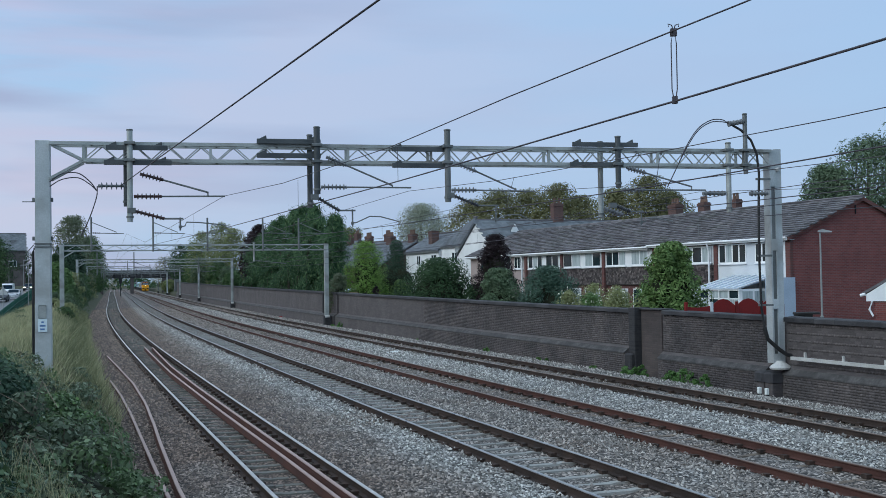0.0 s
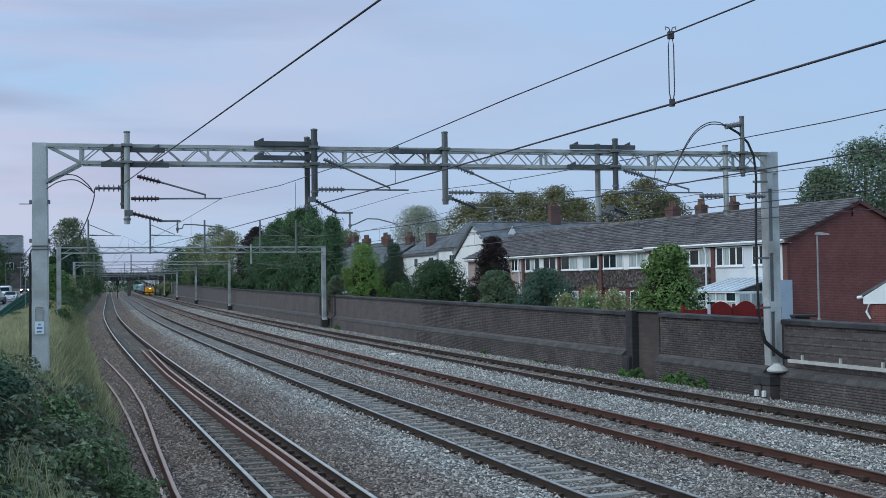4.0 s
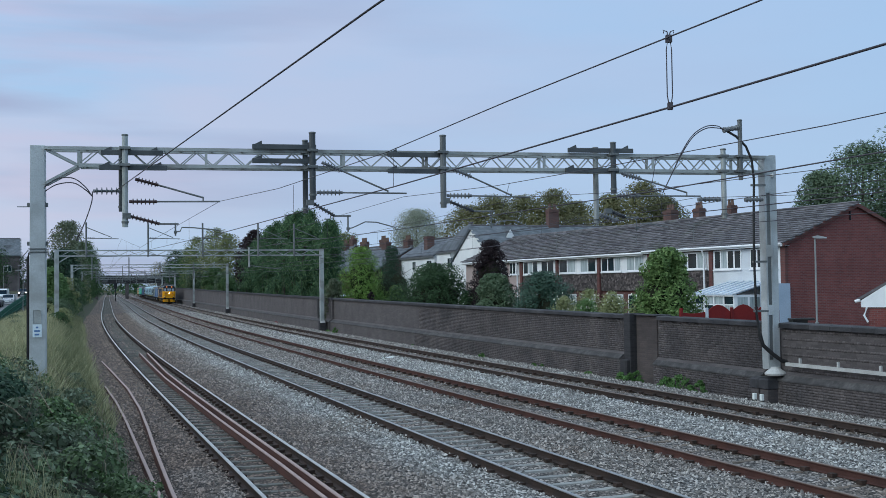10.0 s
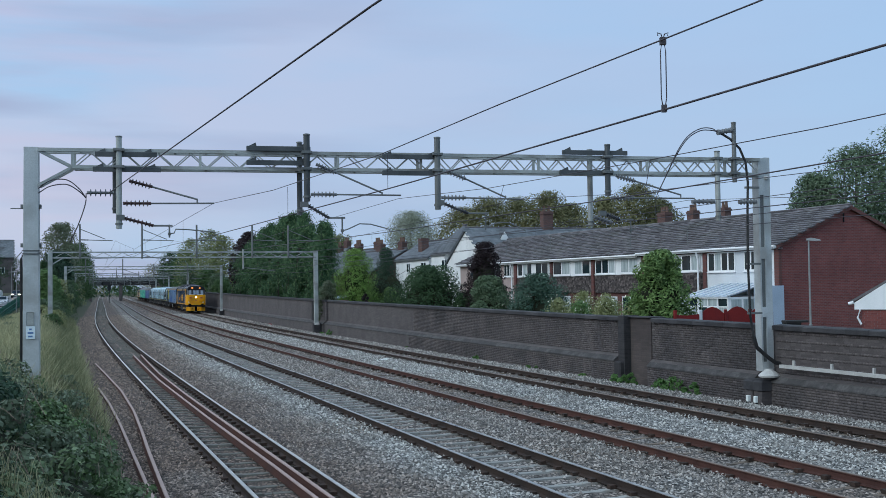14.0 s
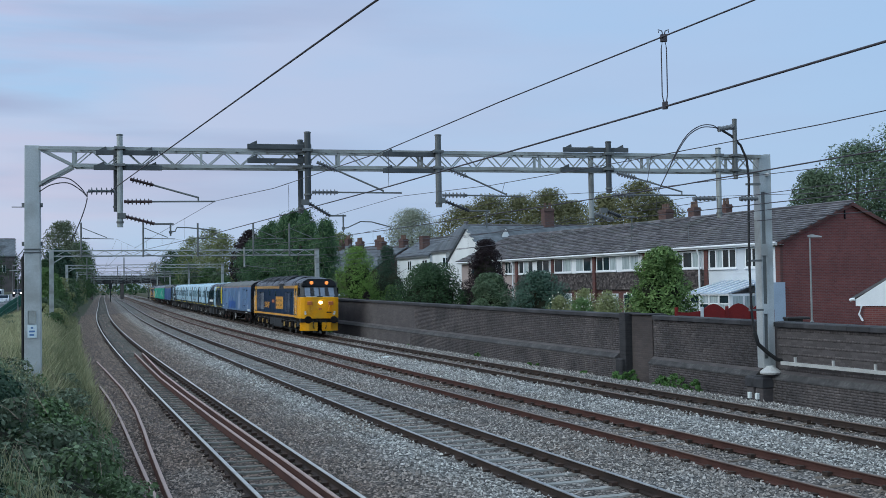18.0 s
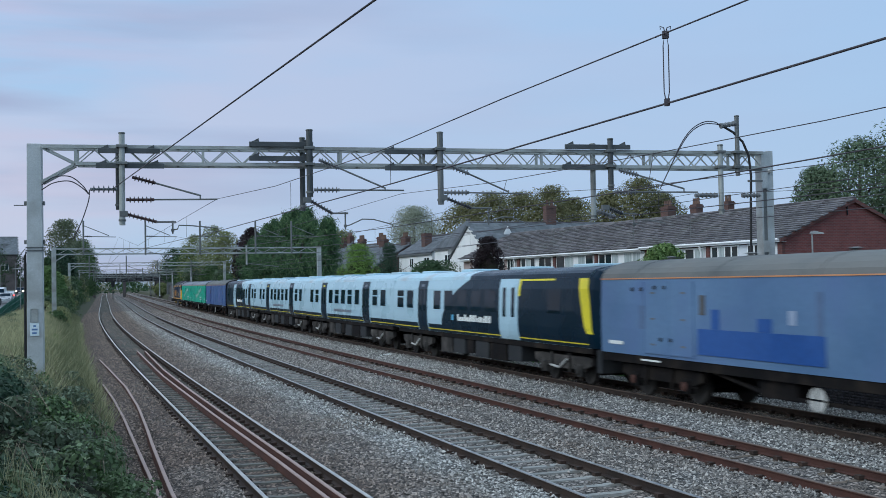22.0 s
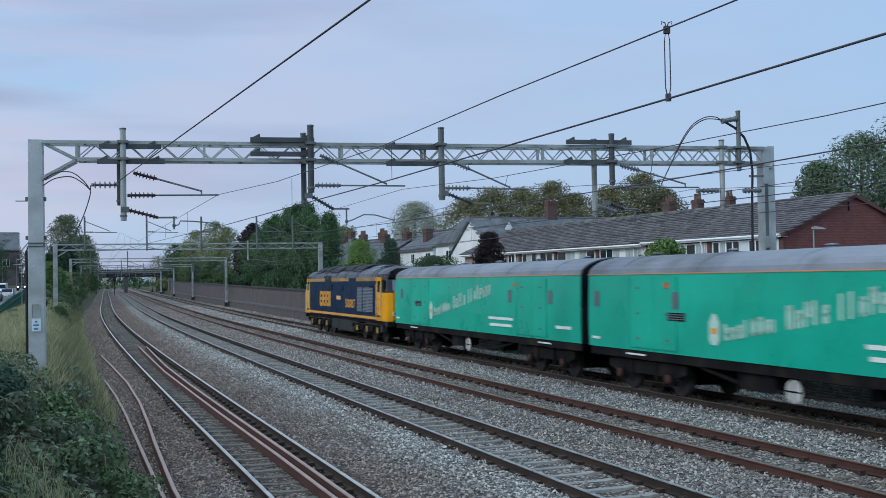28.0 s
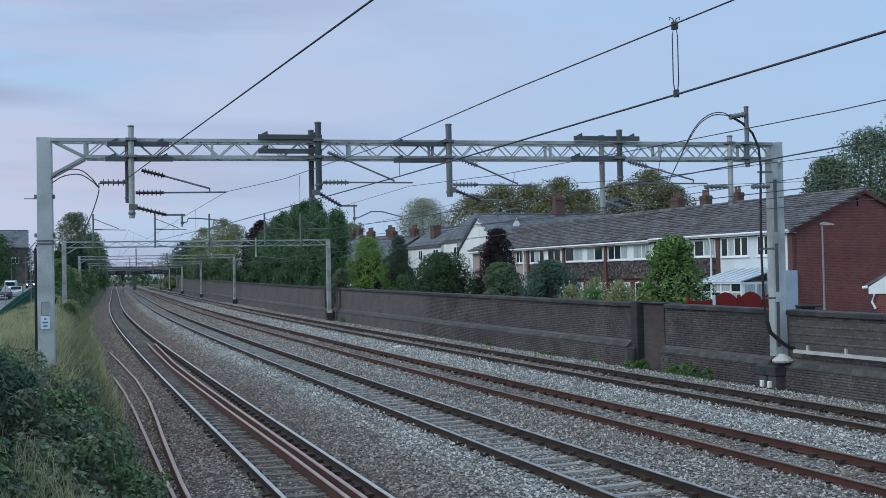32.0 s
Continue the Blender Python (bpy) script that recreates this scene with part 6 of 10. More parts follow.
def make_van(L, side, roof_mat, label, marks):
    v = thing("parcels_van", (0, 0, 0), label, "railway van", "the train")
    green = side == "van_green"
    h = L / 2
    sec = [(-1.36, 1.16), (-1.385, 1.9), (-1.385, 2.6), (-1.365, 3.3), (1.365, 3.3), (1.385, 2.6), (1.385, 1.9), (1.36, 1.16)]
    body = part("body_side", Shape().loft([[(x, y, z) for x, z in sec] for y in (-h, h)]), M[side], v)
    arc = roof_arc(1.37, 3.305, 3.86, 12)
    roof = part("roof", Shape().loft([[(x, y, z) for x, z in arc] for y in (-h, h)]), M[roof_mat], v)
    for i in range(5):
        y = -h + 2 + i * (L - 4) / 4
        ra = roof_arc(1.375, 3.31, 3.866, 12)
        part("roof_rib", Shape().loft([[(x * 1.003, yy, z + 0.004) for x, z in ra] for yy in (y - 0.02, y + 0.02)]), M[roof_mat], roof)
        part("roof_vent", Shape().lathe([(0, 0.12), (0.05, 0.13), (0.08, 0.08), (0.1, 0.16), (0.14, 0.05)], (0.3, y + 0.8, 3.83), (0.3, y + 0.8, 4.2), 12), M[roof_mat], roof)
    part("gutter", Shape().box(-1.385, -1.37, -h, h, 3.285, 3.315).box(1.37, 1.385, -h, h, 3.285, 3.315), M["orange_line"], roof)
    for e in (-1, 1):
        en = part("end_wall", Shape().loft([[(x, e * y, z) for x, z in [(-1.345, 1.16), (-1.345, 3.3)] + roof_arc(1.345, 3.305, 3.83, 10) + [(1.345, 3.3), (1.345, 1.16)]] for y in (h + 0.002, h + 0.05)]), M["cab_black"], v)
        part("gangway", Shape().chamfer(-0.55, 0.55, min(e * (h + 0.05), e * (h + 0.36)), max(e * (h + 0.05), e * (h + 0.36)), 1.15, 3.3, 0.08), M["black"], en)
        for x in (-1.0, 0.95):
            part("end_label", Shape().box(x - 0.1, x + 0.1, min(e * (h + 0.05), e * (h + 0.06)), max(e * (h + 0.05), e * (h + 0.06)), 2.2, 2.5), M["letter_white"], en)
        for k in (-1, 1):
            part("buffer", Shape().lathe([(0, 0.1), (0.3, 0.1), (0.31, 0.2), (0.38, 0.22), (0.4, 0.2)], (k * 0.87, e * h, 1.05), (k * 0.87, e * 99, 1.05), 14), M["underframe"], en)
        part("jumper_cable", Shape().tube([(0.8, e * (h + 0.06), 2.6), (0.9, e * (h + 0.14), 1.8), (0.7, e * (h + 0.16), 1.3), (0.6, e * (h + 0.06), 1.2)], 0.025, 6), M["black"], en)
    # doors, framing and hinges on both sides
    for k in (-1, 1):
        x = k * 1.388
        lo, hi = min(x, x + k * 0.012), max(x, x + k * 0.012)
        for yc in (-h * 0.62, h * 0.62):
            d = part("door", Shape().box(min(x, x + k * 0.006), max(x, x + k * 0.006), yc - 1.2, yc + 1.2, 1.25, 3.15), M[side], body)
            part("door_post", Shape().box(lo, hi, yc - 0.08, yc + 0.08, 1.2, 3.2), M[side], d)
            for yy in (yc - 1.22, yc + 1.22):
                part("door_edge", Shape().box(lo, hi - k * 0.004, yy - 0.012, yy + 0.012, 1.22, 3.2), M[side], d)
            for zz in (1.5, 2.2, 2.9):
                for yy in (yc - 0.75, yc + 0.75):
                    part("hinge", Shape().box(lo, hi, yy - 0.1, yy + 0.1, zz - 0.025, zz + 0.025), M["van_roof_dirty"], d)
            if not green:
                part("door_light", Shape().box(lo, hi, yc - 1.75, yc - 1.5, 2.35, 2.85), M["van_roof"], body)
        part("solebar", Shape().chamfer(min(k * 1.22, k * 1.33), max(k * 1.22, k * 1.33), -h + 0.05, h - 0.05, 0.92, 1.15, 0.01), M["underframe"], v)
        for yc in (-h * 0.72, h * 0.72):
            part("solebar_line", Shape().box(min(k * 1.331, k * 1.337), max(k * 1.331, k * 1.337), yc - 0.5, yc + 0.5, 1.02, 1.07), M["letter_white"], v)
    bogie(v, -h * 0.7, (-1.3, 1.3), 0.46, ("underframe", "rail_rust"))
    bogie(v, h * 0.7, (-1.3, 1.3), 0.46, ("underframe", "rail_rust"))
    part("truss", Shape().beam((-1.15, -h * 0.45, 0.95), (-1.15, -h * 0.2, 0.55), 0.08, 0.08).beam((-1.15, -h * 0.2, 0.55), (-1.15, h * 0.2, 0.55), 0.08, 0.08).beam((-1.15, h * 0.2, 0.55), (-1.15, h * 0.45, 0.95), 0.08, 0.08), M["underframe"], v)
    part("battery_box", Shape().chamfer(-1.2, -0.6, 1.0, 2.4, 0.5, 0.95, 0.04), M["underframe"], v)
    part("brake_cylinder", Shape().lathe([(0, 0.2), (0.6, 0.2)], (-0.6, -1.6, 0.65), (0.2, -1.6, 0.65), 14), M["underframe"], v)
    disc = part("handwheel_disc", Shape().lathe([(0, 0.27), (0.02, 0.27), (0.025, 0.2), (0.03, 0.06)], (-1.28, 0.2, 0.62), (-3, 0.2, 0.62), 20), M["steel_pale"], v, "round pale grey disc")
    part("disc_bar", Shape().box(-1.32, -1.312, 0.18, 0.22, 0.36, 0.88).box(-1.32, -1.312, -0.04, 0.44, 0.6, 0.64), M["cab_black"], disc)
    xs = -1.392
    if green:
        # slanted name as plain strokes, and the small plates and data panels
        turned = marks == "turned"
        by = 3.1 if turned else 4.45
        y, z = by - 0.42, 1.62
        rnd = random.Random(5)
        for size, upto, pitch in ((0.42, 8, 0.27), (0.54, 5, 0.3), (0.56, 8, 0.3)):
            for i in range(upto):
                hgt = size * (1.0 if i == 0 or rnd.random() < 0.25 else 0.72)
                wd = pitch * rnd.choice((0.62, 0.72, 0.72, 0.3))
                bars = [(0, min(wd, 0.09), 0, hgt)]
                if wd > 0.12:
                    bars.append((wd - 0.08, wd, 0 if rnd.random() < 0.7 else hgt * 0.5, hgt * rnd.choice((0.75, 1.0))))
                    for zz in rnd.sample((0.0, 0.38, 0.8), 2):
                        bars.append((0, wd, hgt * zz, hgt * zz + 0.085))
                st = Shape()
                for a0, a1, b0, b1 in bars:
                    st.add([(x, y - q, z + q * 0.15 + w) for x in (xs - 0.005, xs) for q, w in ((a0, b0), (a1, b0), (a1, b1), (a0, b1))], [(0, 1, 2, 3), (7, 6, 5, 4), (0, 4, 5, 1), (1, 5, 6, 2), (2, 6, 7, 3), (3, 7, 4, 0)])
                part("letter_stroke", st, M["letter_pale"], v)
                y -= pitch
                z += pitch * 0.15
            y -= 0.22
            z += 0.04
        bd = Shape()
        for z0, z1, w0, w1 in ((1.5, 1.62, 0.12, 0.2), (1.62, 2.1, 0.22, 0.22), (2.1, 2.28, 0.18, 0.06)):
            bd.add([(x, by + q, zz) for x in (xs - 0.004, xs) for q, zz in ((-w0, z0), (w0, z0), (w1, z1), (-w1, z1))], [(3, 2, 1, 0), (4, 5, 6, 7), (0, 1, 5, 4), (1, 2, 6, 5), (2, 3, 7, 6), (3, 0, 4, 7)])
        badge = part("badge", bd, M["letter_pale"], v, "tall pale oval badge with a gold centre")
        part("badge_mark", Shape().box(xs - 0.009, xs - 0.005, by - 0.12, by + 0.12, 1.78, 1.92), M["loco_orange"], badge)
        sg = -1 if turned else 1
        for y0, y1, z0, z1 in ((-4.5, -2.2, 1.70, 1.80), (-4.4, -2.3, 1.46, 1.56), (-9.15, -8.0, 1.56, 1.66), (9.0, 9.5, 1.38, 1.46)):
            part("data_panel", Shape().box(xs - 0.004, xs, y0, y1, z0, z1), M["letter_white"], v)
        gy = 4.82 if turned else 6.2
        gr = part("vent_grille", Shape().box(xs - 0.01, xs, gy - 0.42, gy + 0.42, 2.04, 2.26), M["cab_black"], v)
        for zz in (2.09, 2.15, 2.21):
            part("vent_slat", Shape().box(xs - 0.016, xs - 0.01, gy - 0.38, gy + 0.38, zz - 0.012, zz + 0.012), M["louvre"], gr)
        for wy in (9.2, 4.86, -4.2, -8.6) if turned else (-4.2, -7.6, 8.7):
            part("slit_window", Shape().box(xs - 0.008, xs, wy - 0.16, wy + 0.16, 2.35, 2.8), M["louvre"], v)
        ry = 5.3 if turned else -4.72
        part("red_spot", Shape().box(xs - 0.004, xs, ry - 0.16, ry + 0.16, 2.93, 3.05), M["red_box"], v)
    else:
        for y0, y1, z0, z1 in marks:
            part("paint_patch", Shape().box(xs - 0.004, xs, y0, y1, z0, z1), M["patch_blue"], v, "square of fresher blue paint")
        part("data_panel", Shape().box(xs - 0.004, xs, h - 1.3, h - 0.5, 1.42, 1.52), M["letter_white"], v)
        if marks:
            # touched-up and scraped paint
            for y0, y1, z0, z1, mt in ((3.65, 4.0, 2.006, 2.5, "patch_blue"), (1.6, 2.15, 2.006, 2.32, "patch_blue"), (0.75, 1.02, 2.2, 2.52, "van_blue_pale"), (-0.12, 0.08, 2.006, 2.95, "patch_grey"), (7.15, 7.5, 1.9, 2.55, "patch_grey"),
                                       (-6.95, -6.62, 1.25, 1.85, "patch_grey"), (-8.3, -7.5, 1.4, 1.75, "van_blue_pale"), (-9.35, -8.0, 1.24, 1.37, "letter_white"), (-3.2, -2.1, 1.3, 2.9, "van_blue_pale"), (-5.6, -5.0, 1.35, 2.2, "patch_grey")):
                part("touched_up_patch", Shape().box(xs - 0.003, xs, y0, y1, z0, z1), M[mt], v)
            for y0, z0 in ((-6.0, 3.05), (6.4, 3.05), (-6.2, 1.65), (6.1, 1.65), (7.6, 3.0), (-7.5, 3.0)):
                for d in (-0.25, 0.25):
                    part("lamp_iron", Shape().box(xs - 0.03, xs, y0 + d - 0.05, y0 + d + 0.05, z0 - 0.05, z0 + 0.05), M["cab_black"], v)
        else:
            for y0, y1, z0, z1 in ((-5.4, -3.6, 1.3, 3.0), (1.2, 2.0, 1.25, 3.1)):
                part("touched_up_patch", Shape().box(xs - 0.003, xs, y0, y1, z0, z1), M["patch_dusty"], v)
    return v


EMU_Z = (1.18, 1.35, 1.5, 1.75, 2.3, 3.0, 3.36)
EMU_W = (1.285, 1.345, 1.378, 1.40, 1.405, 1.38, 1.30)
EMU_SEC = [(-w, z) for w, z in zip(EMU_W, EMU_Z)] + [(w, z) for w, z in zip(EMU_W[::-1], EMU_Z[::-1])]


def emu_x(z):
    return float(np.interp(z, EMU_Z, EMU_W))


def side_patch(y0, y1, z0, z1, k, out=0.004, thick=0.01):
    """A panel that follows the curved coach side."""
    rings = []
    for z in [z0] + [q for q in EMU_Z if z0 < q < z1] + [z1]:
        x = k * (emu_x(z) + out)
        xi = k * (emu_x(z) + out - thick)
        rings.append([(x, y0, z), (x, y1, z), (xi, y1, z), (xi, y0, z)])
    return Shape().loft(rings)


def make_emu_car(L, cab):
    """One coach; cab -1: driving cab at the leading end, 1: at the trailing end, 0: none."""
    v = thing("train_coach", (0, 0, 0), "pale grey electric train coach with a navy cab end" if cab else "pale grey electric train coach with dark doors and windows", "railway coach", "the train")
    h = L / 2
    e0 = 0.55 if cab == -1 else 0.0
    e1 = 0.55 if cab == 1 else 0.0
    body = part("body_side", Shape().loft([[(x, y, z) for x, z in EMU_SEC] for y in (-h + e0, h - e1)]), M["emu_white"], v)
    arc = roof_arc(1.298, 3.362, 3.74, 12, 2.6)
    roof = part("roof", Shape().loft([[(x, y, z) for x, z in arc] for y in (-h + e0, h - e1)]), M["emu_roof"], v)
    if cab:
        ra = roof_arc(1.304, 3.364, 3.748, 12, 2.6)
        rr = [[(x, (y if cab == -1 else -y), z) for x, z in ra] for y in (-h + 0.55, 0.4)]
        part("roof_sweep", Shape().loft(rr), M["emu_navy"], roof, "dark navy roof over the cab end")
    for i in range(4):
        y = -h + 2.5 + i * (L - 5) / 3
        part("roof_unit", Shape().chamfer(-0.5, 0.5, y - 0.9, y + 0.9, 3.70, 3.82, 0.04), M["emu_roof"], roof)
    for k in (-1, 1):
        part("skirt_band", side_patch(-h + e0, h - e1, 1.185, 1.5, k), M["emu_navy"], body)
        part("yellow_line", side_patch(-h + e0 + 0.1, h - e1 - 0.1, 1.28, 1.32, k, 0.008), M["emu_yellow"], body)
        doors = [(-10 + 4.35 + 0.02, -10 + 5.75), (-10 + 14.1, -10 + 15.5)]
        wins = [(-8.65, -7.75), (-7.15, -6.25), (-3.6, -2.65), (-2.0, -1.05), (-0.5, 0.45), (1.0, 1.95), (2.5, 3.45), (6.25, 7.15), (7.75, 8.65)]
        if cab:
            def fl(a, b):
                return (a, b) if cab == -1 else (-b, -a)
            doors = [fl(5.35, 6.6)]
            wins = [fl(7.3, 8.25), fl(8.75, 9.7), fl(3.6, 4.5)]
            sw = Shape()
            # navy sweep from the cab back along the side
            n = 12
            rings = []
            for z in sorted([1.32 + 2.04 * i / n for i in range(n + 1)] + [1.35, 1.5, 1.75, 2.3, 3.0]):
                t = (z - 1.32) / 2.04
                yb = 3.55 - 3.1 * t ** 2.2
                ya = -h + 0.55
                x, xi = k * (emu_x(z) + 0.005), k * (emu_x(z) - 0.004)
                a, b = (ya, yb) if cab == -1 else (-yb, -ya)
                rings.append([(x, a, z), (x, b, z), (xi, b, z), (xi, a, z)])
            part("navy_sweep", sw.loft(rings), M["emu_navy"], body)
            for a in (-2.3, -0.8, 0.7, 2.3):
                part("window", side_patch(*fl(a - 0.1, a + 0.85), 2.14, 2.93, k, 0.009), M["dark_glass"], body)
            d = part("passenger_door", side_patch(*fl(-4.5, -2.8), 1.2, 3.36, k, 0.014, 0.02), M["emu_white"], body, "pale sliding door pair")
            for a in (-4.2, -3.42):
                part("door_window", side_patch(*fl(a, a + 0.28), 2.0, 3.05, k, 0.018), M["dark_glass"], d)
            part("cab_window", side_patch(*fl(-7.9, -6.9), 2.2, 3.0, k, 0.009), M["dark_glass"], body)
            part("cab_door", side_patch(*fl(-8.9, -8.2), 1.4, 3.2, k, 0.009), M["emu_navy"], body)
            if cab == -1:
                part("cantrail_line", side_patch(*fl(-7.35, -4.65), 3.28, 3.34, k, 0.008), M["emu_yellow"], body)
                part("door_edge_line", side_patch(*fl(-4.68, -4.52), 2.75, 3.34, k, 0.008), M["emu_yellow"], body)
            rnd = random.Random(3)
            y = -2.0
            while y < 1.6:
                wd = rnd.uniform(0.14, 0.3)
                a, b = fl(y, y + wd)
                part("letter_stroke", Shape().box(min(k * 1.412, k * 1.418), max(k * 1.412, k * 1.418), a, b, 1.72, rnd.choice((1.88, 1.93, 1.98))), M["letter_white"], body)
                y += wd + 0.05
            a, b = fl(2.0, 2.25)
            part("name_badge", Shape().box(min(k * 1.412, k * 1.418), max(k * 1.412, k * 1.418), a, b, 1.72, 1.95), M["badge_blue"], body)
        else:
            rnd = random.Random(8)
            y = -1.9
            while y < 2.2:
                wd = rnd.uniform(0.12, 0.3)
                part("letter_stroke", Shape().box(min(k * 1.41, k * 1.414), max(k * 1.41, k * 1.414), y, y + wd, 1.68, rnd.choice((1.8, 1.84))), M["van_roof"], body)
                y += wd + 0.06
        for i, (y0, y1) in enumerate(doors):
            d = part("passenger_door", side_patch(y0, y1, 1.2, 3.36, k, 0.014, 0.02), M["emu_navy"], body, "dark navy sliding door pair")
            part("door_seam", side_patch((y0 + y1) / 2 - 0.01, (y0 + y1) / 2 + 0.01, 1.25, 3.3, k, 0.017), M["cab_black"], d)
            for a in ((y0 + y1) / 2 - 0.42, (y0 + y1) / 2 + 0.12):
                part("door_window", side_patch(a, a + 0.3, 2.05, 3.0, k, 0.018), M["dark_glass"], d)
            part("door_lamp", side_patch((y0 + y1) / 2 - 0.2, (y0 + y1) / 2 + 0.2, 3.1, 3.2, k, 0.02), M["emu_yellow"] if i else M["van_roof"], d)
            for yy in (y0 - 0.03, y1 + 0.03):
                part("door_pillar", side_patch(yy - 0.06, yy + 0.06, 1.2, 3.36, k, 0.008), M["emu_white"], d)
        for i, (y0, y1) in enumerate(wins):
            w = part("window", side_patch(y0, y1, 2.14, 2.93, k, 0.008), M["dark_glass"], body)
            if i % 2:
                part("hopper_bar", side_patch(y0, y1, 2.6, 2.66, k, 0.014), M["emu_white"], w)
            part("window_frame", side_patch(y0 - 0.05, y0, 2.1, 2.97, k, 0.011), M["emu_white"], w)
            part("window_frame", side_patch(y1, y1 + 0.05, 2.1, 2.97, k, 0.011), M["emu_white"], w)
            part("window_sill", side_patch(y0 - 0.05, y1 + 0.05, 2.07, 2.12, k, 0.016), M["emu_white"], w)
    for e in (-1, 1):
        if cab == e:
            fr = []
            for y, w, zt in ((h - 0.55, 1.0, 1.0), (h - 0.3, 0.98, 0.99), (h - 0.08, 0.92, 0.96), (h, 0.86, 0.93)):
                fr.append([(x * w, e * y, 1.18 + (z - 1.18) * zt) for x, z in EMU_SEC[:7] + roof_arc(1.298, 3.362, 3.74, 6, 2.6)[1:-1] + EMU_SEC[7:]])
            nose = part("cab_front", Shape().loft(fr), M["emu_navy"], v)
            part("windscreen", Shape().box(-0.85, 0.85, min(e * (h - 0.02), e * (h + 0.012)), max(e * (h - 0.02), e * (h + 0.012)), 2.25, 3.15), M["dark_glass"], nose)
            part("yellow_panel", Shape().box(-1.1, 1.1, min(e * (h - 0.02), e * (h + 0.01)), max(e * (h - 0.02), e * (h + 0.01)), 1.3, 2.2), M["emu_yellow"], nose)
            for k in (-1, 1):
                bw = []
                for z, f0, f1 in ((1.62, 0.3, 0.62), (1.84, 0.36, 0.78), (2.3, 0.4, 0.92), (2.8, 0.5, 1.08), (3.0, 0.55, 1.14), (3.2, 0.6, 1.2), (3.34, 0.66, 1.22)):
                    nx = [emu_x(z) * float(np.interp(f, (0, 0.08, 0.3, 0.55, 2), (0.86, 0.92, 0.98, 1.0, 1.0))) for f in (f0, f1)]
                    bw.append([(k * (nx[0] + 0.02), e * (h - f0), z), (k * (nx[1] + 0.02), e * (h - f1), z), (k * (nx[1] - 0.01), e * (h - f1), z), (k * (nx[0] - 0.03), e * (h - f0), z)])
                if cab == -1:
                    part("yellow_edge", Shape().loft(bw), M["emu_yellow"], nose)
                part("headlamp", Shape().lathe([(0, 0.12), (0.03, 0.12)], (k * 0.85, e * (h + 0.01), 1.6), (k * 0.85, e * 99, 1.6), 12), M["van_roof"], nose)
            part("coupler", Shape().chamfer(-0.25, 0.25, min(e * (h - 0.2), e * (h + 0.35)), max(e * (h - 0.2), e * (h + 0.35)), 0.85, 1.15, 0.04), M["underframe"], nose)
            part("front_valance", Shape().chamfer(-1.2, 1.2, min(e * (h - 0.4), e * (h - 0.1)), max(e * (h - 0.4), e * (h - 0.1)), 0.45, 1.17, 0.05), M["tank_grey"], nose)
        else:
            part("gangway", Shape().chamfer(-0.95, 0.95, min(e * h, e * (h + 0.14)), max(e * h, e * (h + 0.14)), 1.1, 3.5, 0.1), M["navy"], v)
    bogie(v, -h + 2.9, (-1.3, 1.3), 0.43, ("bogie_grey", "bogie_grey"), "bogie_grey", 1)
    bogie(v, h - 2.9, (-1.3, 1.3), 0.43, ("bogie_grey", "bogie_grey"), "bogie_grey", 1)
    part("underframe", Shape().chamfer(-1.28, 1.28, -h + 0.5, h - 0.5, 1.0, 1.17, 0.02), M["underframe"], v)
    rnd = random.Random(11)
    y = -4.4
    while y < 4.0:
        w = rnd.uniform(0.7, 1.7)
        part("equipment_case", Shape().chamfer(-1.25, 1.25, y, y + w, rnd.uniform(0.35, 0.5), 1.0, 0.04), M[rnd.choice(("bogie_grey", "tank_grey", "underframe"))], v)
        y += w + rnd.uniform(0.08, 0.3)
    return v


def make_train():
    TRAIN.append((make_loco("50049", True), 9.9, 5.7))
    TRAIN.append((make_van(19.4, "van_blue", "van_roof_dirty", "faded light blue parcels van with darker paint patches", ((-0.2, 4.6, 1.35, 2.0),)), 30.95, 6.8))
    TRAIN.append((make_emu_car(20.7, -1), 51.3, 7.3))
    TRAIN.append((make_emu_car(20.0, 0), 71.75, 7.1))
    TRAIN.append((make_emu_car(20.0, 0), 91.85, 7.1))
    TRAIN.append((make_emu_car(20.7, 1), 112.3, 7.3))
    TRAIN.append((make_van(19.6, "van_navy_blue", "van_roof_dirty", "deep blue parcels van with plain sides", ()), 133.2, 6.85))
    TRAIN.append((make_van(19.5, "van_green", "van_roof", "jade green parcels van with slanted white lettering strokes", "turned"), 153.9, 6.8))
    TRAIN.append((make_van(19.5, "van_green", "van_roof", "jade green parcels van with slanted white lettering strokes", "green"), 174.0, 6.8))
    TRAIN.append((make_loco("50007", False), 195.2, 5.7))


make_train()

# ===== plants =====
M["leaf_dark"] = leafy("dark green leaves", (0.0261, 0.0487, 0.02), (0.0487, 0.0827, 0.0322), (0.087, 0.131, 0.0522), 0.6)
M["leaf_conifer"] = leafy("blue-green conifer sprays", (0.032, 0.067, 0.03), (0.07, 0.124, 0.05), (0.175, 0.24, 0.094), 0.35)
M["leaf_bright"] = leafy("yellow-green conifer sprays", (0.12, 0.20, 0.035), (0.19, 0.275, 0.055), (0.29, 0.38, 0.10), 0.8)
M["leaf_purple"] = leafy("dark purple-brown leaves", (0.022, 0.013, 0.014), (0.04, 0.022, 0.022), (0.05, 0.03, 0.026), 0.8)
M["leaf_grey"] = leafy("pale-edged green leaves", (0.06, 0.085, 0.04), (0.10, 0.135, 0.065), (0.22, 0.25, 0.14), 1.2)
M["blade"] = leafy("green and straw grass blades", (0.15, 0.145, 0.065), (0.235, 0.215, 0.105), (0.44, 0.385, 0.21), 0.45)
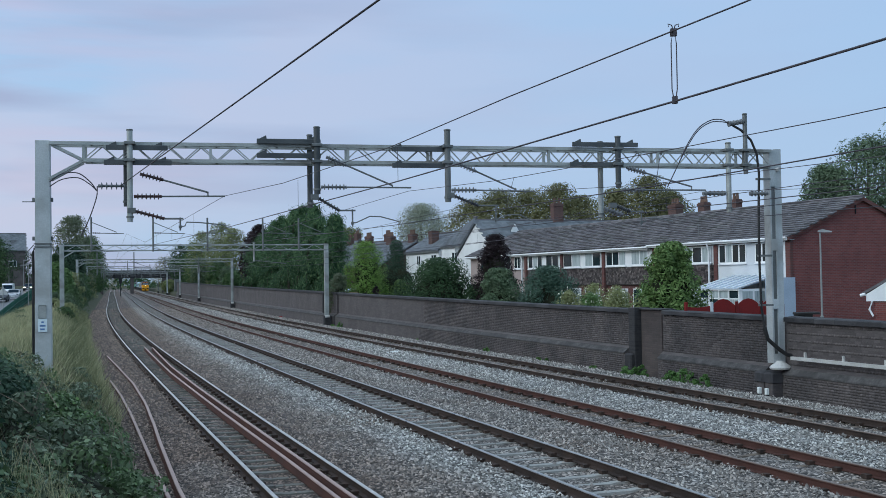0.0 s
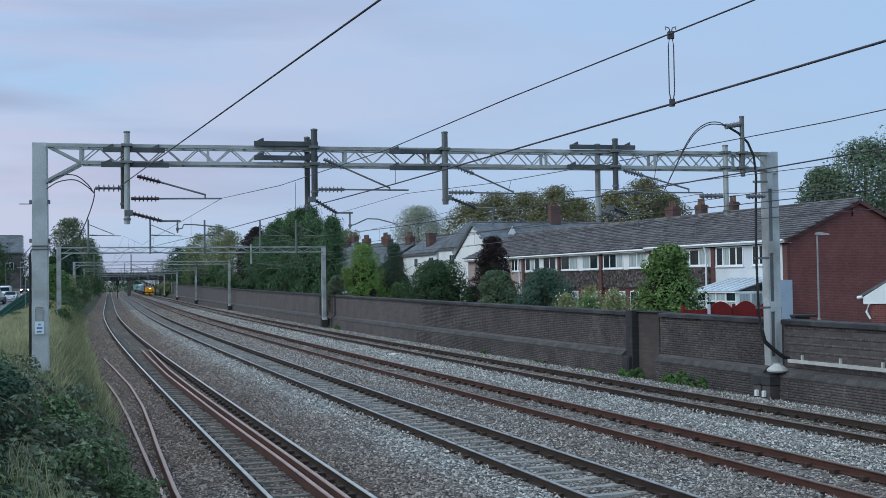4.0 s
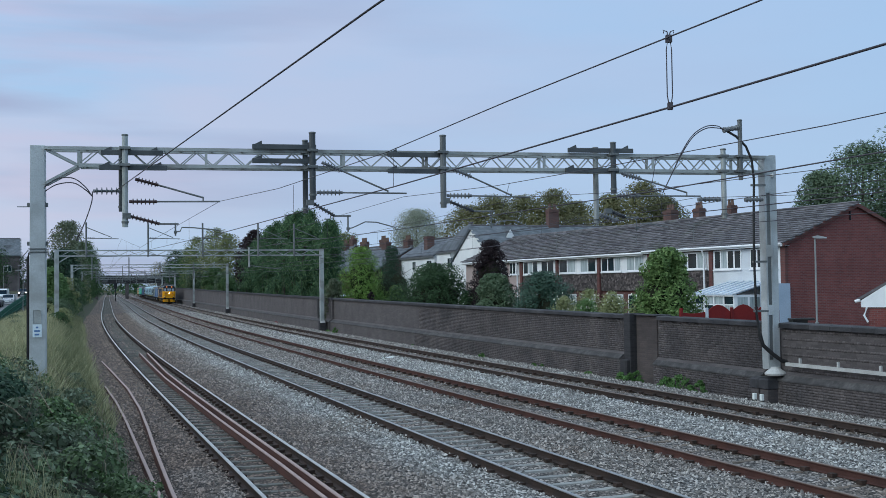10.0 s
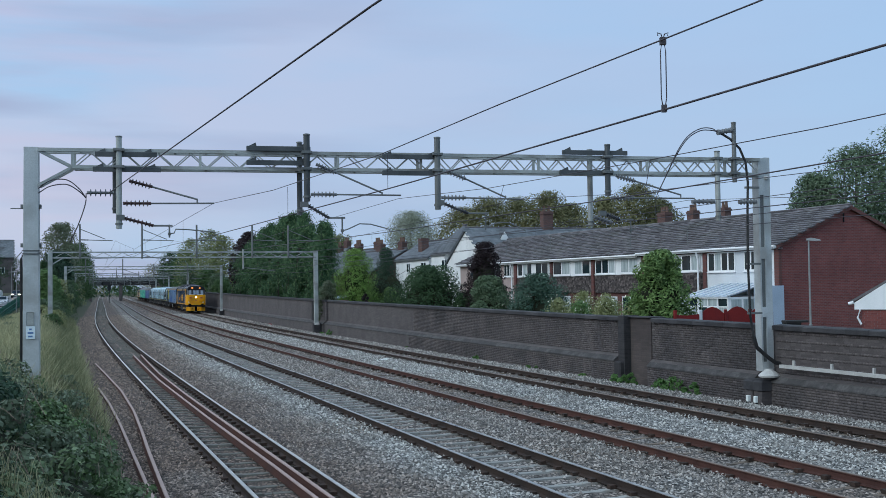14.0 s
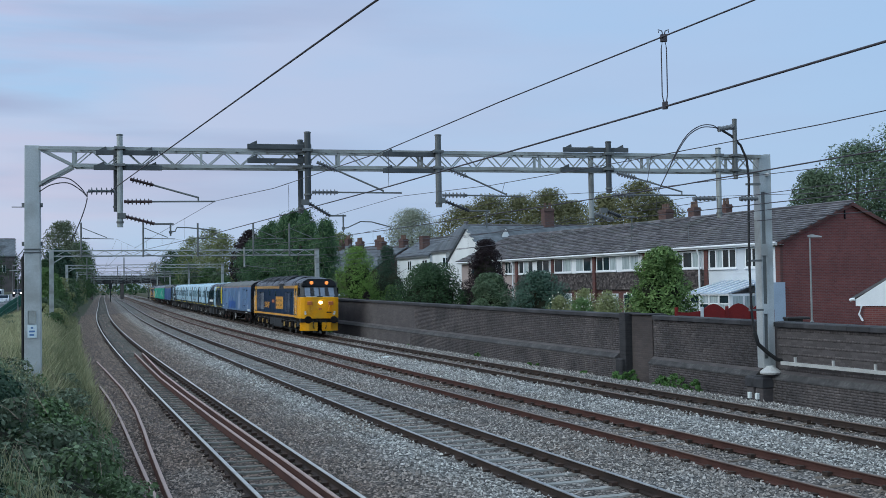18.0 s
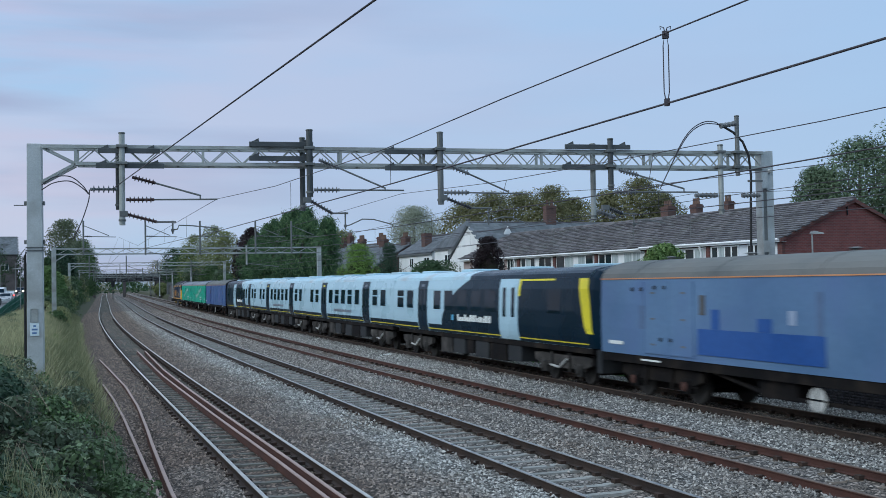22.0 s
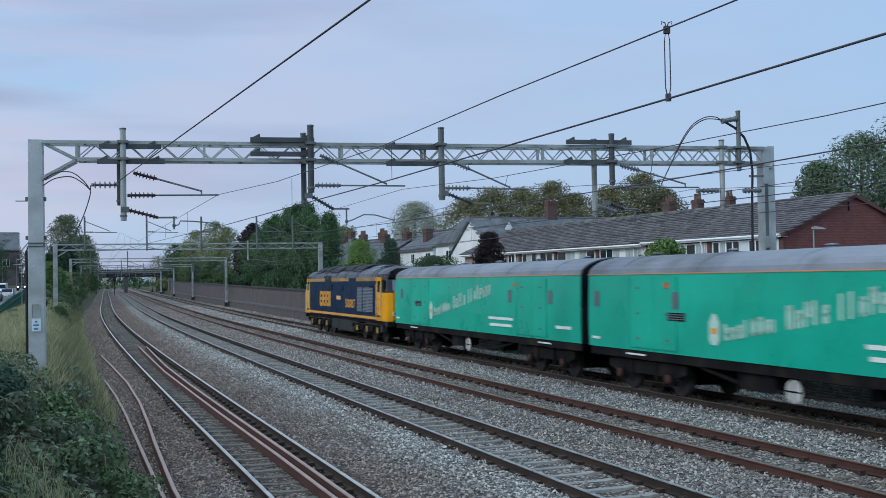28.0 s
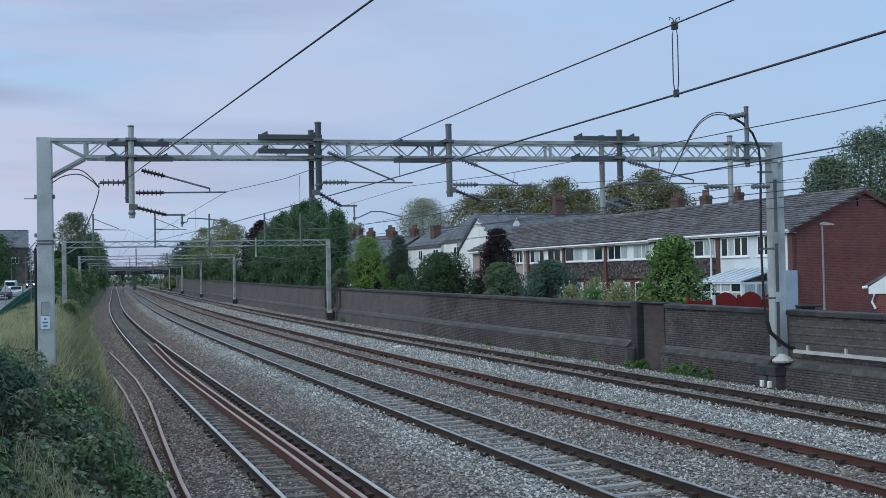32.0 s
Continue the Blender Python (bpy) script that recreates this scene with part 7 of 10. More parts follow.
M["leaf_pale"] = leafy("pale sage green leaves", (0.10, 0.13, 0.07), (0.15, 0.19, 0.10), (0.22, 0.25, 0.15), 0.35)
M["leaf_ivy"] = leafy("fresh mid green leaves", (0.075, 0.12, 0.03), (0.14, 0.20, 0.055), (0.29, 0.36, 0.12), 0.9)
M["leaf_glossy"] = leafy("glossy blue-green leaves", (0.04, 0.075, 0.045), (0.07, 0.115, 0.07), (0.13, 0.18, 0.12), 0.9, 0.4)
M["leaf_mid"] = leafy("mid green leaves", (0.0522, 0.087, 0.0313), (0.0914, 0.135, 0.0478), (0.139, 0.191, 0.0696), 0.7)
M["leaf_autumn"] = leafy("olive autumn leaves", (0.14, 0.125, 0.055), (0.20, 0.17, 0.07), (0.28, 0.225, 0.10), 0.25)
M["leaf_olive"] = leafy("thin olive leaves", (0.10, 0.11, 0.055), (0.16, 0.16, 0.09), (0.22, 0.21, 0.13), 0.3)
M["leaf_yellow"] = leafy("yellowing leaves", (0.135, 0.15, 0.05), (0.215, 0.205, 0.08), (0.32, 0.285, 0.12), 0.2)
M["bramble"] = leafy("bramble leaves", (0.0696, 0.1, 0.0391), (0.135, 0.17, 0.074), (0.313, 0.348, 0.191), 0.9)
M["weed"] = leafy("fresh green weeds", (0.08, 0.16, 0.04), (0.13, 0.22, 0.06), (0.2, 0.29, 0.1), 2)
M["straw"] = leafy("dry straw grass", (0.30, 0.245, 0.12), (0.46, 0.385, 0.20), (0.70, 0.59, 0.33), 1.2)
M["leaf_sage"] = leafy("pale olive-grey leaves", (0.25, 0.235, 0.15), (0.34, 0.32, 0.22), (0.47, 0.44, 0.32), 0.4)
M["leaf_willow"] = leafy("fresh yellow-green leaves", (0.10, 0.16, 0.05), (0.16, 0.235, 0.075), (0.23, 0.31, 0.12), 0.6)
M["leaf_deep"] = leafy("very dark green leaves", (0.0305, 0.0539, 0.0313), (0.0522, 0.0853, 0.047), (0.0957, 0.135, 0.074), 0.5)
M["leaf_weed"] = leafy("yellowing straggly weeds", (0.22, 0.21, 0.08), (0.32, 0.295, 0.12), (0.45, 0.41, 0.21), 0.8)
M["bramble_grey"] = leafy("grey-green bramble leaves", (0.074, 0.087, 0.0478), (0.139, 0.157, 0.087), (0.296, 0.313, 0.2), 1.4)
M["dead_leaf"] = leafy("withered brown leaves", (0.06, 0.05, 0.04), (0.11, 0.085, 0.06), (0.2, 0.15, 0.1), 1.0)
M["bramble_stem"] = surface("dry bramble stems", (0.16, 0.13, 0.10), (0.27, 0.22, 0.17), 4, 30, 0.9, bump=0)
# near-black fill: shade deep inside foliage is put into this colour
M["core"] = surface("near-black inner shade", (0.012, 0.016, 0.008), (0.025, 0.028, 0.014), 1, 8, 0.95, bump=0.4)
M["bark"] = surface("grey-brown bark", (0.06, 0.05, 0.04), (0.11, 0.095, 0.08), 3, 20, 0.95, bump=0.6, stretch=(3, 3, 0.6))
M["flower"] = surface("small white flowers", (0.6, 0.6, 0.5), (0.75, 0.73, 0.6), 5, 30, 0.7, bump=0)

RNG = np.random.default_rng(21)


def leaf_mesh(name, centre, size, material, droop=0.0, long=1.0, up=None, wide=0.55, face=None, along=None):
    """Many small folded leaves, one island each; centre (n,3), size (n). face: the way each leaf's upper side turns; along: the way its tip points."""
    n = len(centre)
    d = RNG.normal(size=(n, 3))
    if along is not None:
        d = d * 0.32 + along
    elif up is not None:
        d = d * 0.45 + np.array(up)
    d[:, 2] -= droop
    if face is not None:
        nn = face + RNG.normal(size=(n, 3)) * 0.42
        nn /= np.linalg.norm(nn, axis=1)[:, None] + 1e-9
        d = d - nn * np.sum(d * nn, axis=1)[:, None]
    d /= np.linalg.norm(d, axis=1)[:, None] + 1e-9
    w = np.cross(d, nn if face is not None else RNG.normal(size=(n, 3)))
    w /= np.linalg.norm(w, axis=1)[:, None] + 1e-9
    nn = np.cross(w, d)
    L = (size * long)[:, None]
    W = (size * wide)[:, None]
    a = centre - d * L * 0.5
    b = centre + w * W * 0.5 - nn * W * 0.16
    c = centre + d * L * 0.5 - nn * L * 0.08
    e = centre - w * W * 0.5 - nn * W * 0.16
    v = np.stack([a, b, c, e], 1).reshape(-1, 3)
    f = (np.arange(n) * 4)[:, None] + np.array([0, 1, 2, 3])[None]
    return big_mesh(name, v, f, material)


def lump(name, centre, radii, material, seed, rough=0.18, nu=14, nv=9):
    """Uneven dark mass that blocks the view through a crown and paints its inner shade."""
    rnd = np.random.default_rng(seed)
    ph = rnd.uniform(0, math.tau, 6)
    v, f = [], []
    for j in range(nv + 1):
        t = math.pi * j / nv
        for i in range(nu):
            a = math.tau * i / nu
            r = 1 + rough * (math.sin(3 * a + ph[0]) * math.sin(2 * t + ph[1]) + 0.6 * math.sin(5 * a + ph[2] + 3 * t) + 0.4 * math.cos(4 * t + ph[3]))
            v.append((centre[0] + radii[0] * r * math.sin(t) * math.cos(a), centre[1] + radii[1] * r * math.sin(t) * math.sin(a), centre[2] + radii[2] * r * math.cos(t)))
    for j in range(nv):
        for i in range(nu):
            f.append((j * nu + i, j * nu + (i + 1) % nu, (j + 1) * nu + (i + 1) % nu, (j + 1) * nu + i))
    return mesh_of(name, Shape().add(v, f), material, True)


def crown_points(n, h0, h1, rad, blobs, seed, shape="round", sparse=0.0):
    """Leaf places: on and in many overlapping clumps that fill the crown's outline."""
    rnd = np.random.default_rng(seed)
    c = []
    for i in range(blobs):
        t = (i + rnd.random()) / blobs
        z = h0 + (h1 - h0) * t
        if shape == "cone":
            r = rad * (1 - t) ** 0.75
        elif shape == "flame":
            r = rad * min(1, 1.35 * (1 - t) ** 0.8)
        elif shape == "column":
            r = rad * min(1, 1.2 * (1 - t) ** 0.36) * (0.8 + 0.2 * min(1, t * 5))
        elif shape == "dome":
            r = rad * math.sqrt(max(0, 1 - t ** 2.2))
        else:
            r = rad * math.sqrt(max(0.02, 1 - (2 * t - 0.9) ** 2 / 1.25))
        a = i * 2.39996 + rnd.uniform(-0.5, 0.5)
        s = rad * rnd.uniform(0.24, 0.40) * (0.5 + 0.5 * r / rad)
        q = max(0.0, r * rnd.uniform(0.93, 1.08) - s * 0.95) * (0.3 + 0.7 * rnd.random() ** 0.4)
        z = min(z, h1 - s * 0.75)
        c.append((q * math.cos(a), q * math.sin(a), z, s))
    c = np.array(c)
    k = rnd.integers(0, blobs, n)
    d = rnd.normal(size=(n, 3))
    d /= np.linalg.norm(d, axis=1)[:, None]
    rr = (0.72 + (0.28 + sparse) * rnd.random(n) ** 0.8) * c[k, 3]
    p = c[k, :3] + d * rr[:, None] * np.array([1, 1, 0.85])
    out = p - np.array([0, 0, h0 + (h1 - h0) * 0.4])
    out /= np.linalg.norm(out, axis=1)[:, None] + 1e-9
    face = d * 0.8 + out * 0.45 + np.array([0, 0, 0.35])
    ok = p[:, 2] > h0 - 0.3
    return p[ok], face[ok]


def plant(name, base, rad, h0, h1, leaves, leaf, material, label, category, seed, shape="round", blobs=26, trunk=0.0, core=True, droop=0.0, long=1.4, group="", lean=0.0, up=None, wide=0.55, loose=0.0):
    """Tree or shrub on the ground at base: trunk with limbs, near-black mass for inner shade, crown of leaves."""
    ob = thing(name, Vector(base), label, category, group)
    p, face = crown_points(leaves, h0, h1, rad, blobs, seed, shape, loose)
    p[:, 0] += lean * np.maximum(p[:, 2] - h0, 0) / max(0.1, h1 - h0)
    if trunk > 0:
        tr = Shape()
        pts = [(0, 0, -0.3), (trunk * 0.3, 0, h0 * 0.5 + 0.3), (-trunk * 0.4, trunk * 0.3, h0 + (h1 - h0) * 0.35), (lean * 0.6, 0, h0 + (h1 - h0) * 0.75)]
        tr.tube(pts, trunk, 8, trunk * 0.3)
        part("trunk", tr, M["bark"], ob)
        rnd = random.Random(seed)
        for i in range(7):
            a = i * 2.4
            z = h0 + (h1 - h0) * (0.05 + 0.08 * i)
            li = Shape().tube([(0, 0, z), (rad * 0.3 * math.cos(a), rad * 0.3 * math.sin(a), z + (h1 - h0) * 0.12), (rad * 0.7 * math.cos(a), rad * 0.7 * math.sin(a), z + (h1 - h0) * 0.22)], trunk * 0.4, 6, trunk * 0.1)
            part("limb", li, M["bark"], ob)
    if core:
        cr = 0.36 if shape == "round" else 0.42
        part("inner_shade_mass", lump("inner_shade_mass", (lean * 0.4, 0, (h0 + h1) / 2 - (h1 - h0) * (0.12 if shape in ("cone", "dome") else 0)), (rad * cr, rad * cr, (h1 - h0) * cr * 0.6), M["core"], seed), None, ob)
    part("crown", leaf_mesh("crown", p, RNG.uniform(0.6, 1.3, len(p)) * leaf, M[material], droop, long, up, wide, face), None, ob)
    return ob


def garden(s, off, z=None):
    q = line(s, off)
    return (q.x, q.y, (float(bank2(s, off)) if z is None else z) + rise(s))


# gardens behind the wall
plant("garden_shrub", (8.69, 41.0, 0.7), 1.6, 0.3, 3.95, 19000, 0.11, "leaf_ivy", "tall rounded ivy-green shrub above the wall", "shrub", 1, "column", 60, 0.12)
plant("garden_shrub", (5.2, 53.5, 0.7), 2.1, 0.2, 3.25, 19000, 0.095, "leaf_glossy", "dense rounded blue-green shrub", "shrub", 2, "dome", 50, 0.08)
plant("garden_shrub", (3.1, 59.6, 0.7), 1.7, 0.2, 3.25, 12000, 0.11, "leaf_grey", "shrub with pale-edged variegated leaves", "shrub", 3, "dome", 36, 0.06)
plant("garden_shrub", (-0.33, 72.4, 0.7), 3.65, 0.1, 4.2, 24000, 0.12, "leaf_dark", "broad dark evergreen shrub above the wall", "shrub", 4, "dome", 70, 0.08, loose=-0.17)
plant("purple_tree", (3.3, 68.0, 0.7), 1.75, 0.3, 5.5, 20000, 0.1, "leaf_purple", "upright dark purple-leaved tree", "tree", 5, "column", 90, 0.1, loose=-0.1)
plant("golden_conifer", (-6.34, 88.0, 0.7), 2.2, 0.1, 5.9, 22000, 0.1, "leaf_bright", "bright yellow-green garden conifer", "tree", 6, "column", 110, 0.1, droop=-0.7)
plant("dark_conifer", (-4.0, 92.0, 0.7), 3.1, 0.1, 6.1, 16000, 0.09, "leaf_deep", "small dark pointed conifer", "tree", 7, "cone", 110, 0.1)
plant("garden_shrub", (-9.0, 89.0, 0.7), 1.3, 0.1, 2.9, 4000, 0.12, "leaf_grey", "loose pale green shrub", "shrub", 8, "dome", 24, 0.05)
plant("red_shrub", (-5.3, 84.5, 0.7), 0.6, 0.2, 2.2, 1800, 0.11, "leaf_purple", "small reddish shrub by the wall", "shrub", 9, "dome", 16, 0.05)
plant("garden_hedge", (-3.7, 89.5, 0.7), 1.5, 0.1, 2.7, 5000, 0.11, "leaf_ivy", "clipped green garden hedge", "hedge", 10, "dome", 24, 0.0)
# this dark shrub is added to stand in for shadow between its neighbours
plant("garden_shrub", (2.1, 70.5, 0.7), 1.3, 0.1, 2.3, 3200, 0.12, "leaf_dark", "low dark shrub added for the shade between taller ones", "shrub", 11, "dome", 22, 0.05)
plant("garden_shrub", (-8.35, 86.0, 0.7), 1.3, 0.1, 3.3, 3600, 0.12, "leaf_olive", "loose pale olive shrub", "shrub", 12, "dome", 24, 0.05)
# wind-bent cypress row
def cypress(base, rad, h, lean, seed, group):
    """Tall cypress: several stems, long rising boughs with drooping sprays, tips swept by the wind."""
    ob = thing("cypress_tree", Vector(base), "tall dark cypress with drooping wind-bent sprays", "tree", group)
    rnd = np.random.default_rng(seed)
    for i in range(4):
        a = i * 1.7 + seed
        x, y = 0.35 * math.cos(a), 0.35 * math.sin(a)
        part("trunk", Shape().tube([(x, y, -0.3), (x * 1.6, y * 1.6, 1.6), (x * 2.2 + lean * 0.1, y * 2.2, h * 0.45), (x + lean * 0.6, y, h * 0.86)], 0.11, 6, 0.02), M["bark"], ob)
    n, k = 210, 62
    t = rnd.random(n) ** 0.85
    z0 = 1.5 + (h - 2.1) * t
    reach = rad * np.minimum(1, 1.5 * (1 - t) ** 0.75 + 0.12) * rnd.uniform(0.55, 1.12, n)
    az = rnd.uniform(0, math.tau, n)
    lift = rnd.uniform(0.25, 1.0, n) * (0.5 + 0.7 * t)
    u = rnd.random((n, k)) ** 0.7
    r = reach[:, None] * u
    x = np.cos(az)[:, None] * r + lean * t[:, None] ** 1.4 + 0.35 * lean * u ** 2
    y = np.sin(az)[:, None] * r
    z = z0[:, None] + (lift * reach)[:, None] * u - 0.42 * reach[:, None] * u ** 2.2
    sp = 0.10 + 0.16 * u
    q = np.stack([x, y, z], -1) + rnd.normal(size=(n, k, 3)) * sp[..., None]
    q[..., 2] -= abs(rnd.normal(size=(n, k))) * 0.28
    al = np.stack([np.cos(az)[:, None] * np.ones_like(u) * 0.5 + 0.3 * lean, np.sin(az)[:, None] * np.ones_like(u) * 0.5, lift[:, None] * 0.8 - 0.95 * u], -1)
    fc = np.stack([np.cos(az)[:, None] * np.ones_like(u), np.sin(az)[:, None] * np.ones_like(u), 0.5 * np.ones_like(u)], -1)
    m = n * k
    part("crown", leaf_mesh("crown", q.reshape(m, 3), RNG.uniform(0.1, 0.21, m), M["leaf_conifer"], 0.0, 2.3, None, 0.45, fc.reshape(m, 3), al.reshape(m, 3)), None, ob)


for i, (s, o, r, h, l) in enumerate(((99.0, 18.9, 1.35, 9.0, 0.4), (102.5, 19.2, 1.9, 9.2, 0.7), (109, 18.9, 2.0, 9.4, 0.8), (114.5, 19.3, 2.4, 11.1, 1.0), (120.5, 18.9, 2.4, 11.4, 1.2), (127.5, 19.3, 2.6, 11.4, 1.1), (135.5, 19.0, 2.7, 11.1, 1.1), (144, 19.4, 2.8, 10.9, 1.0), (151.5, 19.0, 2.6, 9.4, 0.8))):
    cypress(garden(s, o), r, h, l, 30 + i, "row of cypress trees")
# trees beyond the houses
plant("thin_tree", (-2.78, 140, 1.5), 4.3, 4.0, 11.7, 20000, 0.18, "leaf_sage", "round thin-leaved tree turning pale olive", "tree", 40, "round", 120, 0.22, core=False, loose=0.18)
for i, (x, y, r, h) in enumerate(((3.2, 116, 3.0, 10.4), (6.0, 114, 3.1, 11.3), (9.0, 113, 3.0, 11.2), (11.9, 111, 3.2, 11.6), (14.4, 112, 2.6, 10.4), (16.8, 104, 2.6, 10.4), (19.2, 100, 2.7, 11.2), (21.6, 102, 2.2, 9.9))):
    plant("autumn_tree", (x, y, 1.5), r * 1.25, 2.6, h, 12000, 0.21, "leaf_autumn", "rounded tree turning olive and brown behind the roofs", "tree", 50 + i, "round", 90, 0.2, core=False, loose=0.12, group="trees behind the houses")
for i, (x, y, r, h) in enumerate(((30.3, 76, 3.7, 11.6), (33.6, 75, 4.3, 13.0), (28.0, 78, 2.3, 9.9), (37.3, 77, 4.6, 13.2))):
    plant("big_tree", (x, y, 1.4), r, 4.0, h, 12500, 0.19, "leaf_pale", "large leafy tree rising behind the brick gable", "tree", 60 + i, "round", 100, 0.25, core=False, loose=0.2, group="trees behind the houses")
# trees down the line, both sides
for i, (s, o, r, h, mt) in enumerate(((166, 21.5, 2.3, 11.2, "leaf_purple"), (178, 22, 2.4, 10.6, "leaf_purple"), (190, 19.4, 2.0, 5.2, "leaf_grey"), (176, 18.4, 1.6, 4.2, "leaf_mid"), (206, 19.0, 2.2, 6.4, "leaf_mid"), (208, 22.0, 3.4, 12.6, "leaf_yellow"), (232, 22.0, 4.4, 15.0, "leaf_yellow"), (246, 19.0, 2.6, 8.0, "leaf_grey"),
                                      (264, 20.5, 4.4, 14.6, "leaf_yellow"), (300, 21.5, 4.4, 13.2, "leaf_mid"), (335, 20.0, 4.0, 14.0, "leaf_dark"), (352, 25.0, 5.2, 14.8, "leaf_mid"), (330, 16.2, 2.2, 4.6, "leaf_yellow"), (400, 24, 6, 12, "leaf_pale"), (430, 28, 6, 13, "leaf_mid"),
                                      (155, 33, 3.8, 10.0, "leaf_yellow"), (280, 27, 6.0, 13.4, "leaf_yellow"), (500, 24, 8, 14, "leaf_autumn"), (720, -14, 12, 9, "leaf_mid"), (735, 2, 11, 8, "leaf_autumn"), (725, 16, 11, 9, "leaf_mid"), (720, 34, 12, 12, "leaf_autumn"))):
    plant("lineside_tree", garden(s, o), r * 1.06, 1.2, h, 5600 if s < 300 else 3600, 0.32 if s < 300 else 0.46, mt, "leafy tree beside the railway further off", "tree", 80 + i, "round", 60, 0.2, core=False, loose=0.2, group="lineside trees")
for i, (s, o, r, h, mt) in enumerate(((118, -6.4, 1.3, 4.6, "leaf_ivy"), (125, -6.0, 1.3, 5.0, "leaf_willow"), (133, -5.4, 1.2, 4.4, "leaf_willow"), (141, -6.6, 1.9, 6.4, "leaf_dark"), (168, -6.6, 2.2, 8.6, "leaf_deep"), (184, -6.0, 2.2, 9.0, "leaf_deep"), (200, -7.2, 4.0, 14.6, "leaf_olive"), (218, -6.6, 4.2, 15.8, "leaf_olive"), (238, -6.2, 3.4, 12.6, "leaf_mid"),
                                      (262, -5.4, 3.6, 13.2, "leaf_mid"), (298, -5.0, 4.4, 15.2, "leaf_mid"), (330, -4.6, 4.2, 13.6, "leaf_dark"), (356, -4.6, 4.2, 12.0, "leaf_mid"), (430, -10, 5, 9.5, "leaf_dark"),
                                      (190, -24, 4.2, 10.5, "leaf_dark"), (150, -22.5, 3.2, 9.6, "leaf_autumn"), (215, -22, 4.2, 10.2, "leaf_mid"), (250, -24, 5.4, 11, "leaf_dark"), (170, -23, 3.0, 7.0, "leaf_mid"), (285, -22, 4.5, 10, "leaf_dark"))):
    plant("lineside_tree", garden(s, o), r, 0.6, h, 5600, 0.25 if s < 180 else 0.33, mt, "leafy tree on the railway bank", "tree", 120 + i, "round", 60, 0.18, core=False, loose=0.18, group="lineside trees")
for i, (s, o, r, h) in enumerate(((82, -4.2, 0.8, 1.3), (89, -4.1, 0.9, 1.5), (97, -4.2, 1.0, 1.7), (106, -4.3, 1.2, 2.0), (115, -4.3, 1.2, 2.3), (125, -4.2, 1.3, 2.8), (137, -4.6, 1.3, 4.2), (150, -4.6, 1.4, 4.2), (165, -4.7, 1.5, 4.4), (182, -4.8, 1.6, 4.4), (200, -4.8, 1.7, 4.6), (220, -4.9, 1.9, 4.8), (243, -5.0, 2.0, 5.0), (270, -5.2, 2.2, 5.0), (300, -5.4, 2.4, 5.2), (335, -5.6, 2.6, 5.2), (93, -5.2, 0.8, 1.5), (103, -5.4, 1.0, 1.9))):
    plant("bank_bush", garden(s, o), r * 1.3, 0.1, h, 2600, 0.10 if s < 130 else 0.18, ("leaf_mid", "leaf_weed", "leaf_grey", "leaf_grey", "leaf_mid")[i % 5], "scrubby green bush on the railway bank", "bush", 160 + i, "dome", 18, 0.05, group="bank bushes")


def bramble_top(s, off):
    e = -2.35 - 0.3 * math.sin(s * 0.6) - max(0, s - 26) * 0.12
    t = min(1.0, max(0.0, (e - off) / 3.6))
    return -0.3 + 2.15 * t ** 0.75 + (0.2 * math.sin(s * 1.3 + off) + 0.16 * math.sin(s * 2.9 - off * 2.2) + 0.12 * math.sin(s * 4.7 + off * 3.9)) * min(1, t * 3) + 0.09 * math.sin(off * 2.7 + s * 2.1)


def clump_leaves(cs, co, cz, cr, count, squash=0.8):
    """Leaf places and facings on rounded clumps set out along the bank."""
    pick = RNG.choice(len(cs), count, p=cr ** 2 / np.sum(cr ** 2))
    d = RNG.normal(size=(count, 3))
    d /= np.linalg.norm(d, axis=1)[:, None]
    d[:, 2] = np.where(d[:, 2] < -0.25, -d[:, 2], d[:, 2])
    rr = cr[pick] * (0.62 + 0.42 * RNG.random(count) ** 0.6)
    p = line_np(cs[pick], co[pick], cz[pick])
    ang = np.interp(cs[pick], SS, AA)
    x, y = d[:, 0] * rr, d[:, 1] * rr
    p[:, 0] += x * np.cos(ang) - y * np.sin(ang)
    p[:, 1] += x * np.sin(ang) + y * np.cos(ang)
    p[:, 2] += d[:, 2] * rr * squash
    f = np.stack([d[:, 0] * np.cos(ang) - d[:, 1] * np.sin(ang), d[:, 0] * np.sin(ang) + d[:, 1] * np.cos(ang), d[:, 2] + 0.35], 1)
    return p, f


